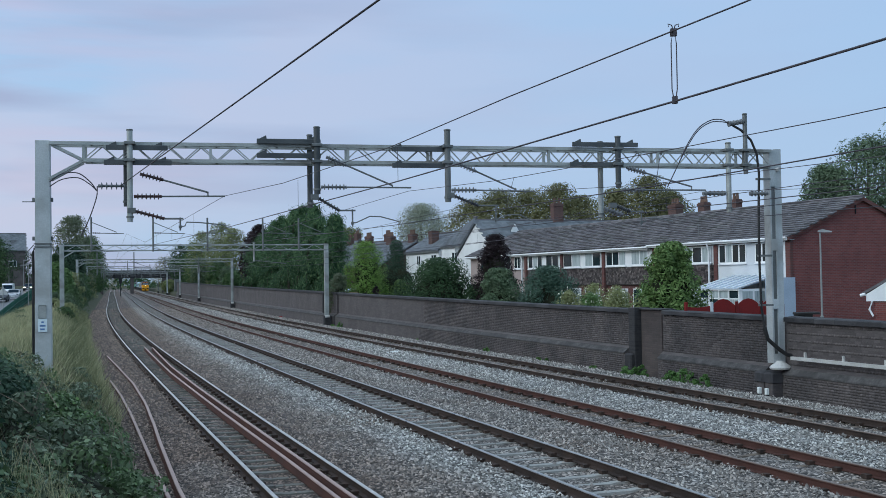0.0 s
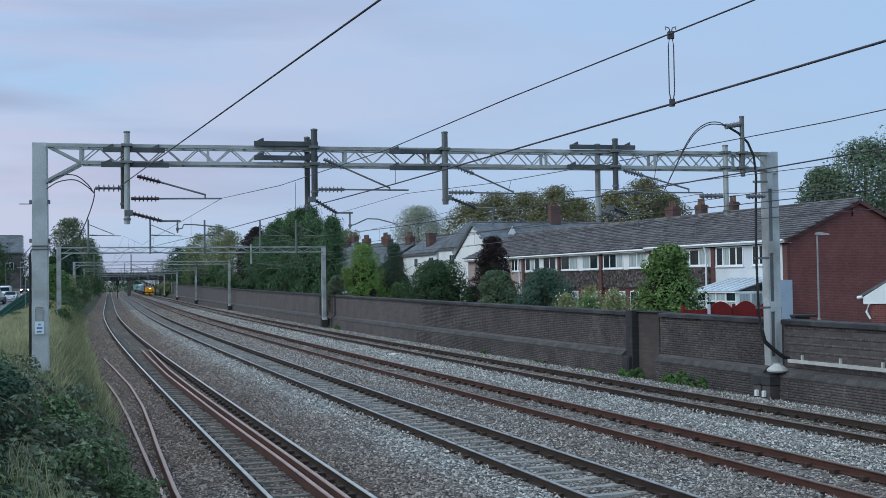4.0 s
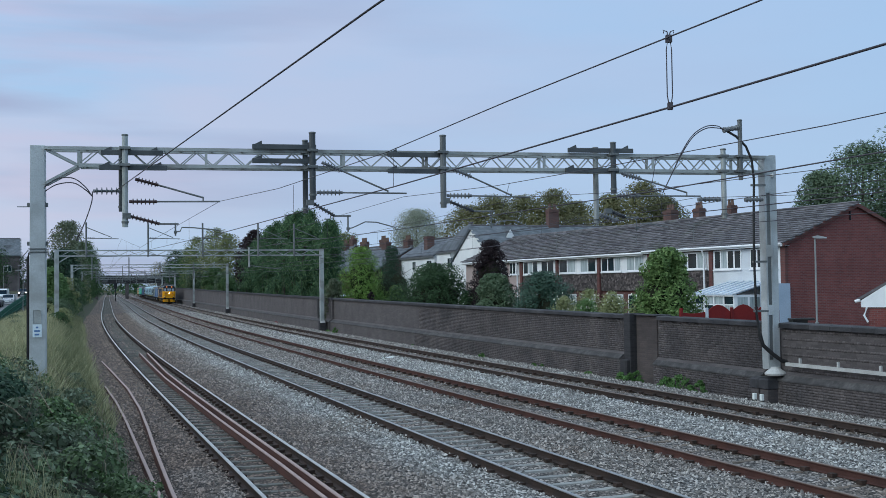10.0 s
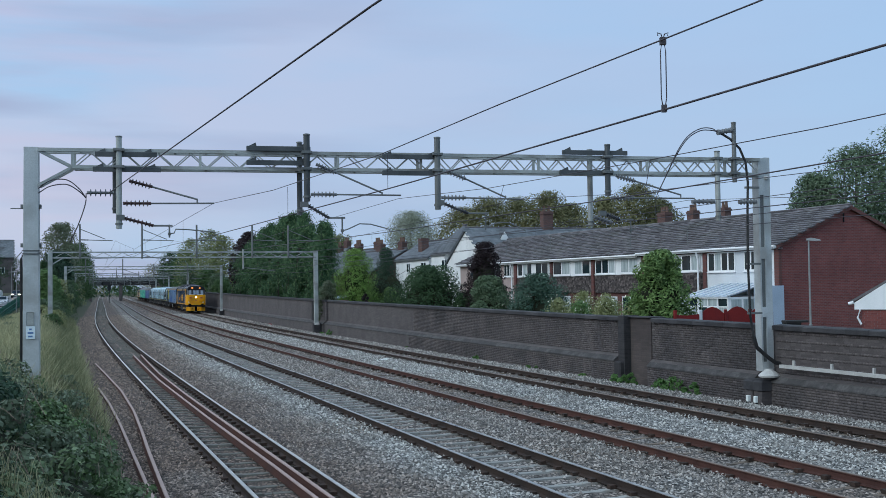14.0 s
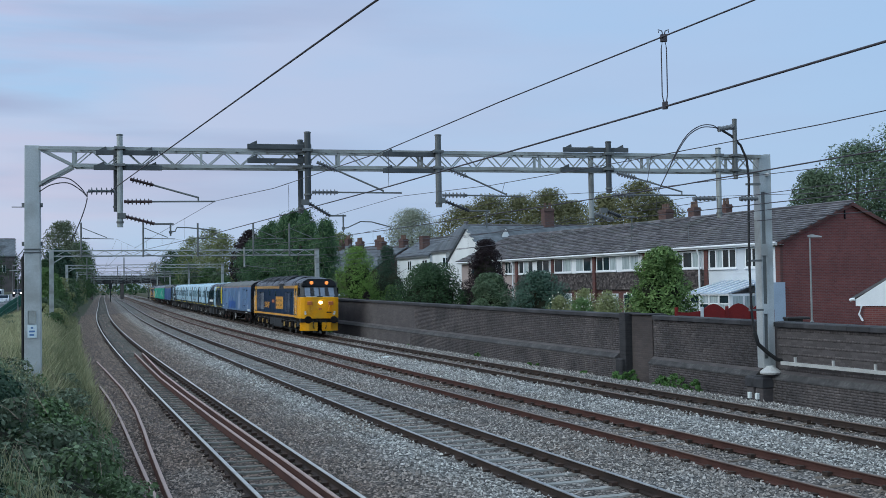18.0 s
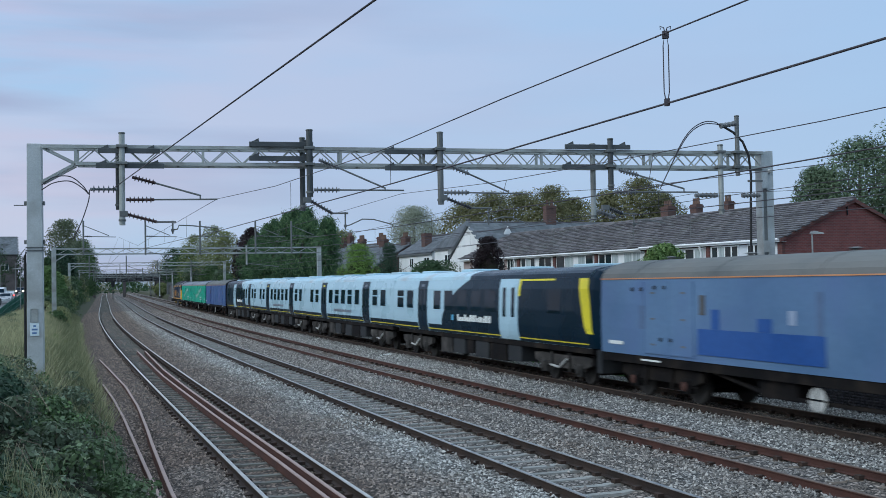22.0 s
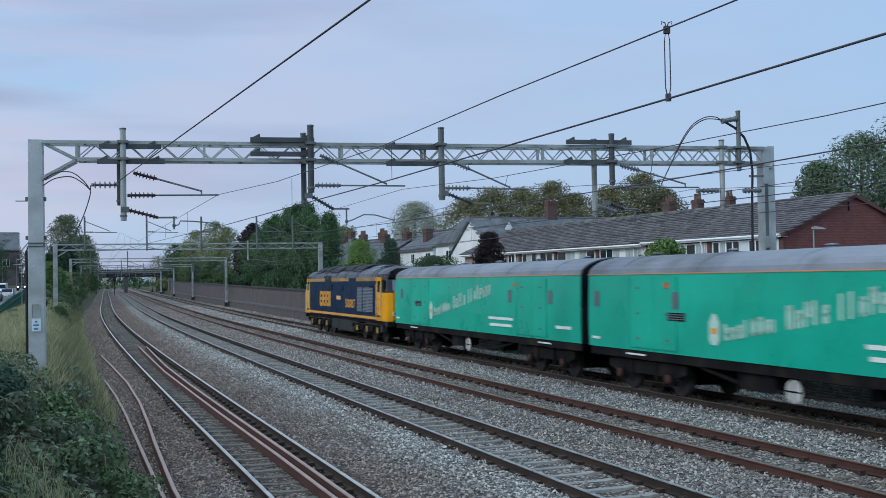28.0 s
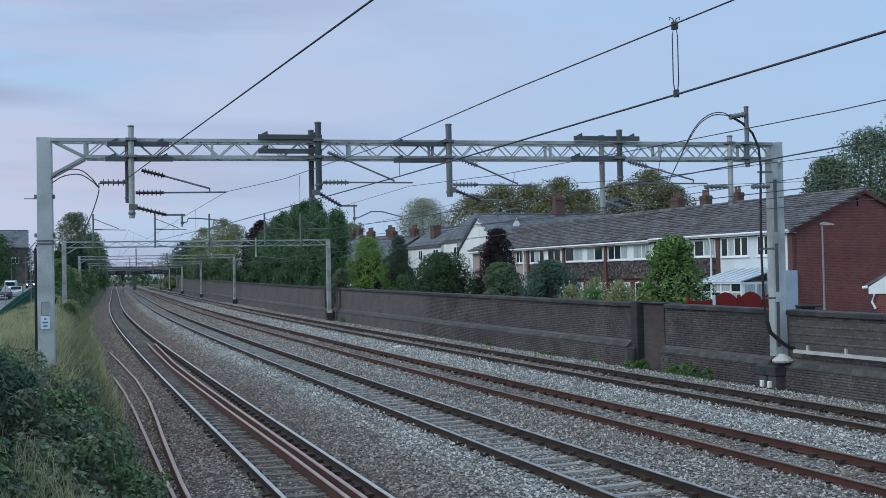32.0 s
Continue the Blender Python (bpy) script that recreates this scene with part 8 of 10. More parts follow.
def make_brambles():
    ob = thing("bramble_thicket", (0, 0, 0), "dense tangled bramble thicket covering the railway bank", "bramble", kind="stuff")
    cs, co = 8.5 + 25.5 * RNG.random(900) ** 1.15, RNG.uniform(-8.4, -2.45, 900)
    ct = np.array([bramble_top(q, w) for q, w in zip(cs, co)])
    ok = ct > -0.12
    cs, co, ct = cs[ok], co[ok], ct[ok]
    cr = RNG.uniform(0.2, 0.5, len(cs)) * np.interp(co, (-3.4, -2.4), (1.0, 0.55))
    lift = RNG.uniform(-0.32, 0.08, len(cs))
    kind = np.sin(cs * 1.9 + co * 1.3) + np.sin(cs * 0.8 - co * 2.1) + RNG.normal(size=len(cs)) * 0.7
    for mat, sel, lo, hi, n in (("bramble", kind > 0.1, 0.04, 0.1, 62000), ("bramble_grey", kind <= 0.1, 0.045, 0.11, 52000), ("leaf_willow", kind > 1.5, 0.035, 0.09, 7000), ("dead_leaf", kind < -1.5, 0.03, 0.07, 5000)):
        pp, ff = clump_leaves(cs[sel], co[sel], (ct + lift)[sel] - 0.15, cr[sel], n)
        part("leaves", leaf_mesh("leaves", pp, RNG.uniform(lo, hi, n), M[mat], 0.3, 1.25, None, 0.78, ff), None, ob)
    # near-black sheet below the leaves, the thicket's inner shade put into its colour
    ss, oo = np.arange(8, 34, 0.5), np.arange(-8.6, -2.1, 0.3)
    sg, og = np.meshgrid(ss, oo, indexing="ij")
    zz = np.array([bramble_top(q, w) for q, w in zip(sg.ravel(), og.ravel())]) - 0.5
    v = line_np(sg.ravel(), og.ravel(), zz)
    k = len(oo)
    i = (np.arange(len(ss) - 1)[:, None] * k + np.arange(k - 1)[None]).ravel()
    part("shade_sheet", big_mesh("shade_sheet", v, np.stack([i, i + 1, i + k + 1, i + k], 1), M["core"], True), None, ob)
    st = Shape()
    rnd = random.Random(3)
    for _ in range(150):
        q, w = rnd.uniform(10, 31), rnd.uniform(-6.5, -2.7)
        t = bramble_top(q, w)
        dq, dw = rnd.uniform(-0.7, 0.7), rnd.uniform(-0.2, 0.7)
        st.tube([line(q, w, t - 0.25), line(q + dq * 0.4, w + dw * 0.4, t + rnd.uniform(0.1, 0.35)), line(q + dq * 0.8, w + dw * 0.8, t + rnd.uniform(0.0, 0.25)), line(q + dq, w + dw, t - 0.1)], 0.005, 4)
    part("stems", st, M["bramble_stem"], ob)
    # ivy-clad bush at the crest, its leaves hanging in sheets
    iv = thing("ivy_bush", (0, 0, 0), "very dark ivy-clad bush with hanging leaves on the bank", "bush")
    cs, co = RNG.uniform(13.0, 24, 130), RNG.uniform(-7.2, -4.45, 130)
    cz = 0.95 + 0.75 * RNG.random(130) ** 0.6 + np.clip((-4.9 - co) * 0.25, -0.15, 0.3) - np.clip(co + 4.8, 0, 1) * 2.2
    cr = RNG.uniform(0.25, 0.5, 130)
    pp, ff = clump_leaves(cs, co, cz, cr, 30000, 1.1)
    part("leaves", leaf_mesh("leaves", pp, RNG.uniform(0.05, 0.11, 30000), M["leaf_deep"], 0.9, 1.2, None, 0.85, ff), None, iv)


make_brambles()


def make_grass(name, s0, s1, o0, o1, n, h0, h1, mat, label, dry=0.0, zfun=None, thin=1.0):
    s, off = RNG.uniform(s0, s1, n), RNG.uniform(o0, o1, n)
    if dry:
        # the two kinds of grass stand in patches of their own
        patch = np.sin(s * 0.55 + off * 0.8) + np.sin(s * 0.21 - off * 1.7 + 1) + np.interp(off, (-9, -5.5, -4, -3), (1.3, 0.6, -0.6, -1.2)) + RNG.normal(size=n) * 0.5
        ok = patch * dry > -0.25
        s, off = s[ok], off[ok]
        n = len(s)
    z = bank2(s, off) if zfun is None else zfun(s, off)
    p = line_np(s, off, z)
    h = RNG.uniform(h0, h1, n)
    a = RNG.uniform(0, math.tau, n)
    w = np.stack([np.cos(a), np.sin(a), np.zeros(n)], 1) * RNG.uniform(0.008, 0.024, n)[:, None] * thin
    lean = RNG.normal(size=(n, 3)) * 0.28
    lean[:, 2] = 1
    v = np.stack([p - w, p + w, p + lean * (h * 0.6)[:, None] + w * 0.7, p + lean * (h * 0.6)[:, None] - w * 0.7, p + (lean * h[:, None] + np.stack([np.cos(a) * 0.2 * h, np.sin(a) * 0.2 * h, np.zeros(n)], 1))], 1)
    f4 = (np.arange(n) * 5)[:, None] + np.array([0, 1, 2, 3])[None]
    f3 = (np.arange(n) * 5)[:, None] + np.array([3, 2, 4, 4])[None]
    v = v.reshape(-1, 3)
    me = bpy.data.meshes.new(name)
    me.from_pydata(v.tolist(), [], f4.tolist() + f3[:, :3].tolist())
    me.materials.append(M[mat])
    ob = new(name, me)
    tagged(ob, label, "grass", kind="stuff")


make_grass("dry_grass", 26, 122, -10.2, -3.8, 62000, 0.35, 1.05, "straw", "tall dry straw-coloured grass on the bank", 0.3)
make_grass("bank_grass", 26, 122, -7.0, -2.8, 52000, 0.35, 0.9, "blade", "rough green grass along the cess", -0.55, thin=0.9)
make_grass("verge_grass", -14, 8, -9, -3.0, 7000, 0.2, 0.5, "leaf_mid", "rough green grass on the bank beside the viewpoint")
make_grass("cess_grass", 30, 110, -3.5, -2.45, 7000, 0.25, 0.75, "straw", "strip of dry grass at the edge of the ballast")
make_grass("bramble_straw", 10.5, 14.5, -4.7, -3.3, 2600, 0.25, 0.6, "straw", "dry grass stems growing through the brambles", 0, lambda s, o: np.array([bramble_top(a, b) - 0.2 for a, b in zip(s, o)]), 0.22)
for i, (s, o, r, h) in enumerate(((37, -3.6, 0.4, 0.6), (46, -4.6, 0.4, 0.7), (57, -4.0, 0.4, 0.7), (71, -6.4, 0.6, 0.8), (86, -7.2, 0.7, 0.9))):
    plant("bank_herb", garden(s, o), r * 1.5, 0.05, h, 2600, 0.075, ("bramble_grey", "leaf_grey", "leaf_weed")[i % 3], "leafy green herbs growing on the bank", "herbs", 240 + i, "dome", 22, 0.0, core=False, long=2.0, loose=0.2, group="bank herbs")
for i, (s, o, r, h, mt) in enumerate(((38.4, 17.6, 0.7, 1.9, "leaf_weed"), (39.6, 18.4, 0.8, 2.3, "leaf_willow"), (40.8, 17.7, 0.7, 2.0, "leaf_weed"), (42.0, 18.3, 0.8, 2.2, "leaf_weed"), (43.2, 17.7, 0.7, 1.9, "leaf_willow"), (44.4, 18.4, 0.8, 2.3, "leaf_weed"), (45.6, 17.8, 0.7, 2.0, "leaf_weed"))):
    plant("garden_weed", garden(s, o), r * 1.2, 0.2, h, 3200, 0.075, mt, "tall straggling flowering weed behind the wall", "weed", 260 + i, "dome", 26, 0.0, core=False, long=1.8, loose=0.45, group="garden weeds")
make_grass("lawn_grass", 46, 82, 16.9, 20, 5000, 0.2, 0.9, "leaf_mid", "rough garden grass behind the wall")
fl = line_np(RNG.uniform(38.5, 46, 160), RNG.uniform(16.9, 18.5, 160), RNG.uniform(1.7, 2.9, 160))
tagged(new("weed_flowers", leaf_mesh("weed_flowers", fl, np.full(160, 0.1), M["flower"])), "scattered small white weed flowers", "flowers", kind="stuff")
for i, (s, o, r) in enumerate(((36.0, 15.55, 0.45), (35.4, 15.7, 0.35), (33.4, 15.65, 0.5), (32.6, 15.75, 0.4), (31.9, 15.7, 0.3), (31.2, 15.6, 0.35), (39.2, 15.7, 0.2), (43.4, 15.65, 0.13), (44.1, 15.6, 0.22), (50.3, 15.6, 0.2), (61.5, 15.6, 0.18), (80, 15.3, 0.4), (83, 15.4, 0.3))):
    p, face = crown_points(int(160 + 700 * r), 0.0, r * (1.35 if i % 2 else 0.85), r * (0.75 if i % 3 else 1.15), 5 + i % 4, 200 + i, "dome")
    ob = thing("weed_clump", line(s, o, -0.3), "clump of fresh green weeds growing at the wall foot", "weeds", "weeds along the wall")
    part("leaves", leaf_mesh("leaves", p, RNG.uniform(0.05, 0.1, len(p)), M["weed"], -0.3, 1.8, face=face), None, ob)

# unseen trees added beside and behind the eye to darken window reflections and side light
for i in range(17):
    s_, o_ = -75 + i * 10.0, -23 - (i % 3) * 2.5
    plant("unseen_tree", garden(s_, o_), 4.2, 1.5, 9.0 + (i % 4), 1500, 0.6, "leaf_dark", "leafy tree added out of view beyond the road", "tree", 300 + i, "round", 24, 0.2, group="roadside trees")
for i in range(7):
    q_ = line(-45 - (i % 2) * 5, -14 + i * 7.5)
    plant("unseen_tree", (q_.x, q_.y, 0.2), 4.2, 1.0, 8.0, 1300, 0.6, "leaf_dark", "leafy tree added out of view behind the viewpoint", "tree", 330 + i, "round", 24, 0.2, group="roadside trees") if abs(-14 + i * 7.5 - 6) > 12 else None

# ===== houses =====
M["brick_red"] = brick_surface("red gable brick", (0.175, 0.046, 0.043), (0.25, 0.068, 0.059), (0.20, 0.125, 0.115), stain=(0.78, 0.74, 0.76))
M["brick_old"] = brick_surface("old chimney brick", (0.10, 0.052, 0.044), (0.15, 0.073, 0.06), (0.11, 0.088, 0.08))
M["brick_pier"] = brick_surface("dark red pier brick", (0.13, 0.045, 0.04), (0.17, 0.06, 0.05), (0.12, 0.08, 0.075))
M["tile"] = surface("dark concrete roof tile", (0.09, 0.087, 0.095), (0.18, 0.172, 0.182), 2, 30, 0.85, bump=0.3, vary=0.34)
M["tile_far"] = surface("dark concrete roof tiles", (0.096, 0.09, 0.098), (0.155, 0.145, 0.152), 2, 30, 0.85, bump=0.3, island=0.42, dirt=(0.10, 0.10, 0.095), dirt_scale=0.8)
M["tile_hung"] = surface("brown hung tile", (0.05, 0.042, 0.043), (0.085, 0.07, 0.067), 3, 30, 0.9, bump=0.3, island=0.5, dirt=(0.19, 0.165, 0.155), dirt_scale=7.0)
M["slate"] = surface("grey slate roof", (0.0952, 0.11, 0.125), (0.146, 0.159, 0.174), 1.2, 18, 0.7, bump=0.3, island=0.2, dirt=(0.06, 0.065, 0.07), dirt_scale=0.5)
M["render_white"] = surface("white painted render", (0.74, 0.76, 0.76), (0.80, 0.81, 0.81), 0.8, 25, 0.85, bump=0.1, dirt=(0.66, 0.67, 0.67), dirt_scale=0.5, fine_amount=0.15)
M["render_grey"] = surface("pale grey render", (0.615, 0.647, 0.678), (0.689, 0.721, 0.742), 0.8, 25, 0.85, bump=0.1, fine_amount=0.15)
M["render_pink"] = surface("pinkish render", (0.36, 0.29, 0.27), (0.42, 0.34, 0.32), 0.8, 25, 0.9, bump=0.1)
M["upvc"] = surface("white window plastic", (0.80, 0.82, 0.83), (0.86, 0.87, 0.88), 1.5, 20, 0.4, bump=0, fine_amount=0.1)
M["window"] = glassy("house window glass", (0.014, 0.024, 0.028), 0.08, 0.16)
M["curtain"] = surface("net curtain behind glass", (0.28, 0.34, 0.35), (0.5, 0.56, 0.57), 2, 12, 0.4, bump=0.05, stretch=(6, 6, 0.5))
M["fence_red"] = surface("red-stained fence panel", (0.15, 0.013, 0.014), (0.21, 0.02, 0.019), 1.5, 20, 0.75, bump=0.2)
M["pot"] = surface("clay chimney pot", (0.13, 0.088, 0.072), (0.18, 0.115, 0.09), 3, 20, 0.9)
M["shed_blue"] = surface("pale blue-grey panel", (0.36, 0.44, 0.54), (0.42, 0.50, 0.60), 1, 20, 0.5, bump=0.03)
M["pole"] = surface("grey painted pole", (0.22, 0.23, 0.23), (0.3, 0.31, 0.31), 2, 30, 0.5, bump=0.03)


def window_unit(parent, x, y0, y1, z0, z1, panes, kinds="", out=-1):
    """Framed window in a wall facing -x: frame, panes, sill."""
    w = part("window", Shape().box(x - 0.03, x + 0.03, y0, y1, z0, z1), M["upvc"], parent)
    fr = 0.055
    step = (y1 - y0) / panes
    for i in range(panes):
        a, b = y0 + i * step, y0 + (i + 1) * step
        dark = i < len(kinds) and kinds[i] == "c"
        part("pane", Shape().box(x - 0.036, x - 0.012, a + fr, b - fr, z0 + fr + 0.02, z1 - fr), M["curtain"] if dark else M["window"], w)
    part("window_sill", Shape().box(x - 0.09, x + 0.02, y0 - 0.06, y1 + 0.06, z0 - 0.05, z0), M["upvc"], w)
    return w


def chimney(parent, x, y, z0, z1, w, d, pots, mat="brick_old"):
    st = Shape()
    st.box(x - w / 2, x + w / 2, y - d / 2, y + d / 2, z0, z1 - 0.25)
    st.box(x - w / 2 - 0.05, x + w / 2 + 0.05, y - d / 2 - 0.05, y + d / 2 + 0.05, z1 - 0.25, z1 - 0.1)
    st.box(x - w / 2, x + w / 2, y - d / 2, y + d / 2, z1 - 0.1, z1)
    c = part("chimney", st, M[mat], parent, "brick chimney stack with clay pots")
    for i in range(pots):
        yy = y + (i - (pots - 1) / 2) * d / max(1, pots)
        part("chimney_pot", Shape().lathe([(0, 0.12), (0.05, 0.13), (0.3, 0.1), (0.42, 0.11), (0.45, 0.12), (0.46, 0.08)], (x, yy, z1), (x, yy, z1 + 1), 10), M["pot"], c)


def roof_tiles(parent, x_e, z_e, x_r, z_r, y0, y1, course, width, mat, name, near=None, thick=0.03):
    """Overlapping tiles course by course; those with y below `near` are single pieces."""
    L = math.hypot(x_r - x_e, z_r - z_e)
    n = int(L / course)
    a = math.atan2(z_r - z_e, x_r - x_e)
    far = Shape()
    base = [(0, 0.005, 0), (course * 1.25, 0.005, 0), (course * 1.25, width - 0.005, 0), (0, width - 0.005, 0),
            (0, 0.005, thick), (course * 1.25, 0.005, 0.008), (course * 1.25, width - 0.005, 0.008), (0, width - 0.005, thick)]
    fs = [(4, 5, 6, 7), (0, 3, 2, 1), (0, 4, 7, 3), (0, 1, 5, 4), (3, 7, 6, 2)]
    me = mesh_of(name, Shape().add(base, fs), M["tile"])
    rnd = random.Random(17)
    count = 0
    for i in range(n):
        sh = (width / 2 if i % 2 else 0)
        y = y0 - sh
        while y < y1 - 0.02:
            m = Matrix.Translation((x_e + math.cos(a) * i * course, y, z_e + math.sin(a) * i * course + 0.012 + rnd.uniform(0, 0.016))) @ Matrix.Rotation(-a, 4, "Y")
            if near is not None and y < near and count < 300:
                part(name, me, None, parent, at=m)
                count += 1
            else:
                far.add(base, fs, m)
            y += width
    part("roof_covering", far, M[mat], parent)["kind"] = "stuff"


def make_terrace():
    h = thing("terraced_house", Matrix.Translation((16.3, 50, 0)) @ Matrix.Rotation(radians(23), 4, "Z"), "two-storey terraced houses with dark tiled roof and red brick gable", "house")
    E, R, XR, U = 5.06, 7.0, 4.2, 36.2
    part("gable_wall", Shape().loft([[(0, y, 0), (0, y, E), (XR, y, R - 0.06), (2 * XR, y, E), (2 * XR, y, 0)] for y in (0, 0.3)]), M["brick_red"], h)
    part("back_wall", Shape().box(2 * XR - 0.25, 2 * XR, 0.3, U, 0, E), M["brick_red"], h)
    # front wall with openings between piers
    part("front_wall", Shape().box(0.06, 0.3, 0.3, U, 0, E), M["brick_pier"], h)
    part("gable_wall", Shape().loft([[(0, y, 0), (0, y, E), (XR, y, R - 0.06), (2 * XR, y, E), (2 * XR, y, 0)] for y in (U - 0.3, U)]), M["render_pink"], h)
    roof = part("roof", Shape().loft([[(-0.36, y, E - 0.1), (-0.36, y, E - 0.02), (XR, y, R), (2 * XR + 0.36, y, E - 0.02), (2 * XR + 0.36, y, E - 0.1), (XR, y, R - 0.12)] for y in (-0.12, U + 0.1)]), M["tile_far"], h)
    roof_tiles(roof, -0.38, E - 0.01, XR, R + 0.01, -0.14, U + 0.1, 0.30, 0.33, "tile_far", "roof_tile", near=6.2, thick=0.07)
    rt = Shape()
    for i in range(81):
        y = -0.14 + i * 0.45
        rt.loft([[(XR + 0.13 * math.cos(t), yy, R + 0.13 * math.sin(t)) for t in (0, 0.8, 1.57, 2.3, 3.14)] for yy in (y + 0.005, y + 0.445)])
    part("ridge_tiles", rt, M["tile_far"], roof)["kind"] = "stuff"
    part("verge", Shape().loft([[(x, y, z) for x, z in ((-0.36, E - 0.14), (XR, R - 0.17), (2 * XR + 0.36, E - 0.14), (2 * XR + 0.36, E - 0.0), (XR, R + 0.03), (-0.36, E + 0.0))] for y in (-0.16, -0.05)], cap=True), M["brick_pier"], roof)
    for y0, y1, dz in ((-0.05, 11.4, 0.05), (11.4, U, -0.02)):
        part("fascia", Shape().box(-0.40, -0.362, y0, y1, E - 0.17 + dz, E - 0.03 + dz), M["upvc"], roof)
        part("gutter", Shape().tube([(-0.45, y0, E - 0.06 + dz), (-0.45, y1, E - 0.06 + dz)], 0.055, 8), M["upvc"], roof)
        part("soffit", Shape().box(-0.36, 0.06, y0, y1, E - 0.17 + dz, E - 0.15 + dz), M["upvc"], roof)
    # brick piers between the units
    for y in (5.45, 11.0, 16.4, 21.55, 26.6, 0.0):
        wd = 0.27 if y else 0.32
        part("pier", Shape().box(-0.17, 0.055, y, y + wd, 0, E - 0.17), M["brick_pier"], h)
    part("downpipe", Shape().tube([(-0.42, 5.95, E - 0.08), (-0.3, 5.95, E - 0.45), (-0.3, 5.95, 3.1), (-0.3, 5.95, 2.7)], 0.05, 8), M["upvc"], h)
    part("downpipe", Shape().tube([(-0.42, 27.0, E - 0.1), (-0.3, 27.0, E - 0.45), (-0.3, 27.0, 0.6)], 0.05, 8), M["upvc"], h)
    # end unit: rendered bay
    part("render_panel", Shape().box(-0.10, 0.055, 0.33, 5.44, 2.7, E - 0.17), M["render_grey"], h)
    window_unit(h, -0.11, 3.2, 5.3, 3.92, 4.9, 4, "  c ")
    window_unit(h, -0.11, 0.55, 2.5, 3.92, 4.9, 4, "c   ")
    # upper white bands, tile hanging below, ground floor
    for a, b, ws in ((5.88, 11.0, ((6.0, 8.4, 3, "c c"), (8.9, 10.8, 3, ""))), (11.43, 16.39, ((11.76, 13.5, 2, "cc"), (14.1, 16.25, 3, "c "))), (16.83, 21.54, ((16.9, 18.75, 2, " c"), (19.3, 21.45, 2, "c "))), (21.98, 26.59, ((22.15, 23.85, 2, ""), (24.4, 26.4, 3, " c ")))):
        part("white_band", Shape().box(-0.06, 0.055, a, b, 3.9, E - 0.17), M["upvc"], h)
        for y0, y1, n, k in ws:
            window_unit(h, -0.075, y0, y1, 3.98, 4.86, n, k)
        th = Shape()
        rnd = random.Random(int(a * 10))
        rows = 9
        for r in range(rows):
            z = 2.9 + r * 0.112
            y = a + (0.09 if r % 2 else 0)
            while y < b - 0.02:
                y2 = min(y + 0.18, b)
                t = rnd.uniform(0, 0.008)
                th.add([(-0.075 - t, y + 0.003, z), (-0.075 - t, y2 - 0.003, z), (-0.05, y2 - 0.003, z + 0.15), (-0.05, y + 0.003, z + 0.15), (-0.04, y + 0.003, z), (-0.04, y2 - 0.003, z)], [(0, 3, 2, 1), (0, 1, 5, 4)])
                y = y2
        part("hung_tiles", th, M["tile_hung"], h)["kind"] = "stuff"
        part("hung_backing", Shape().box(-0.04, 0.055, a, b, 2.85, 3.9), M["tile_hung"], h)
        for y0 in (a + 0.4, a + 2.7):
            window_unit(h, 0.03, y0, y0 + 1.7, 1.3, 2.65, 2, "c ")
    part("render_panel", Shape().box(-0.02, 0.055, 27.05, U, 0, E - 0.17), M["render_pink"], h)
    window_unit(h, -0.04, 27.25, 28.6, 4.0, 4.86, 3, "   ")
    window_unit(h, -0.04, 29.2, 30.4, 4.0, 4.86, 2, " c")
    window_unit(h, -0.04, 32.2, 34.3, 4.0, 4.86, 3, "c  ")
    # conservatory and blue-grey lean-to
    cons = part("conservatory", Shape().box(-2.3, 0.0, 1.0, 5.55, 0.2, 1.6), M["upvc"], h, "white plastic conservatory with sloping glazed roof")
    for i in range(6):
        y0 = 1.05 + i * 0.75
        part("pane", Shape().box(-2.315, -2.29, y0 + 0.06, y0 + 0.69, 1.75, 2.2), M["curtain"] if i != 2 else M["window"], cons)
        part("pane", Shape().box(-2.315, -2.29, y0 + 0.06, y0 + 0.69, 2.26, 2.6), M["curtain"] if i % 3 else M["window"], cons)
        part("mullion", Shape().box(-2.33, -2.27, y0 - 0.04, y0 + 0.05, 1.6, 2.68), M["upvc"], cons)
    part("mullion", Shape().box(-2.33, -2.27, 1.0, 5.55, 2.2, 2.26), M["upvc"], cons)
    part("end_frame", Shape().box(-2.27, -0.1, 1.0, 1.04, 1.6, 2.7), M["upvc"], cons)
    for x0 in (-2.15, -1.45, -0.75):
        part("pane", Shape().box(x0, x0 + 0.58, 0.985, 0.998, 1.72, 2.58), M["curtain"], cons)
    part("eaves_beam", Shape().box(-2.4, -2.25, 0.95, 5.6, 2.62, 2.74), M["upvc"], cons)
    part("roof_sheet", Shape().loft([[(-2.42, y, 2.72), (-0.1, y, 3.32), (-0.1, y, 3.28), (-2.42, y, 2.68)] for y in (0.95, 4.15)]), M["shed_blue"], cons)
    for i in range(7):
        y = 0.95 + i * 0.53
        part("glazing_bar", Shape().beam((-2.44, y, 2.75), (-0.1, y, 3.36), 0.05, 0.05), M["upvc"], cons)
    part("roof_sheet", Shape().loft([[(-2.4, y, 2.74), (-0.1, y, 2.95), (-0.1, y, 2.9), (-2.4, y, 2.68)] for y in (4.15, 5.6)]), M["slate"], cons)
    part("lean_to", Shape().box(-1.15, -0.12, -0.25, 0.6, 0.2, 3.2), M["shed_blue"], h, "pale blue-grey panelled lean-to")
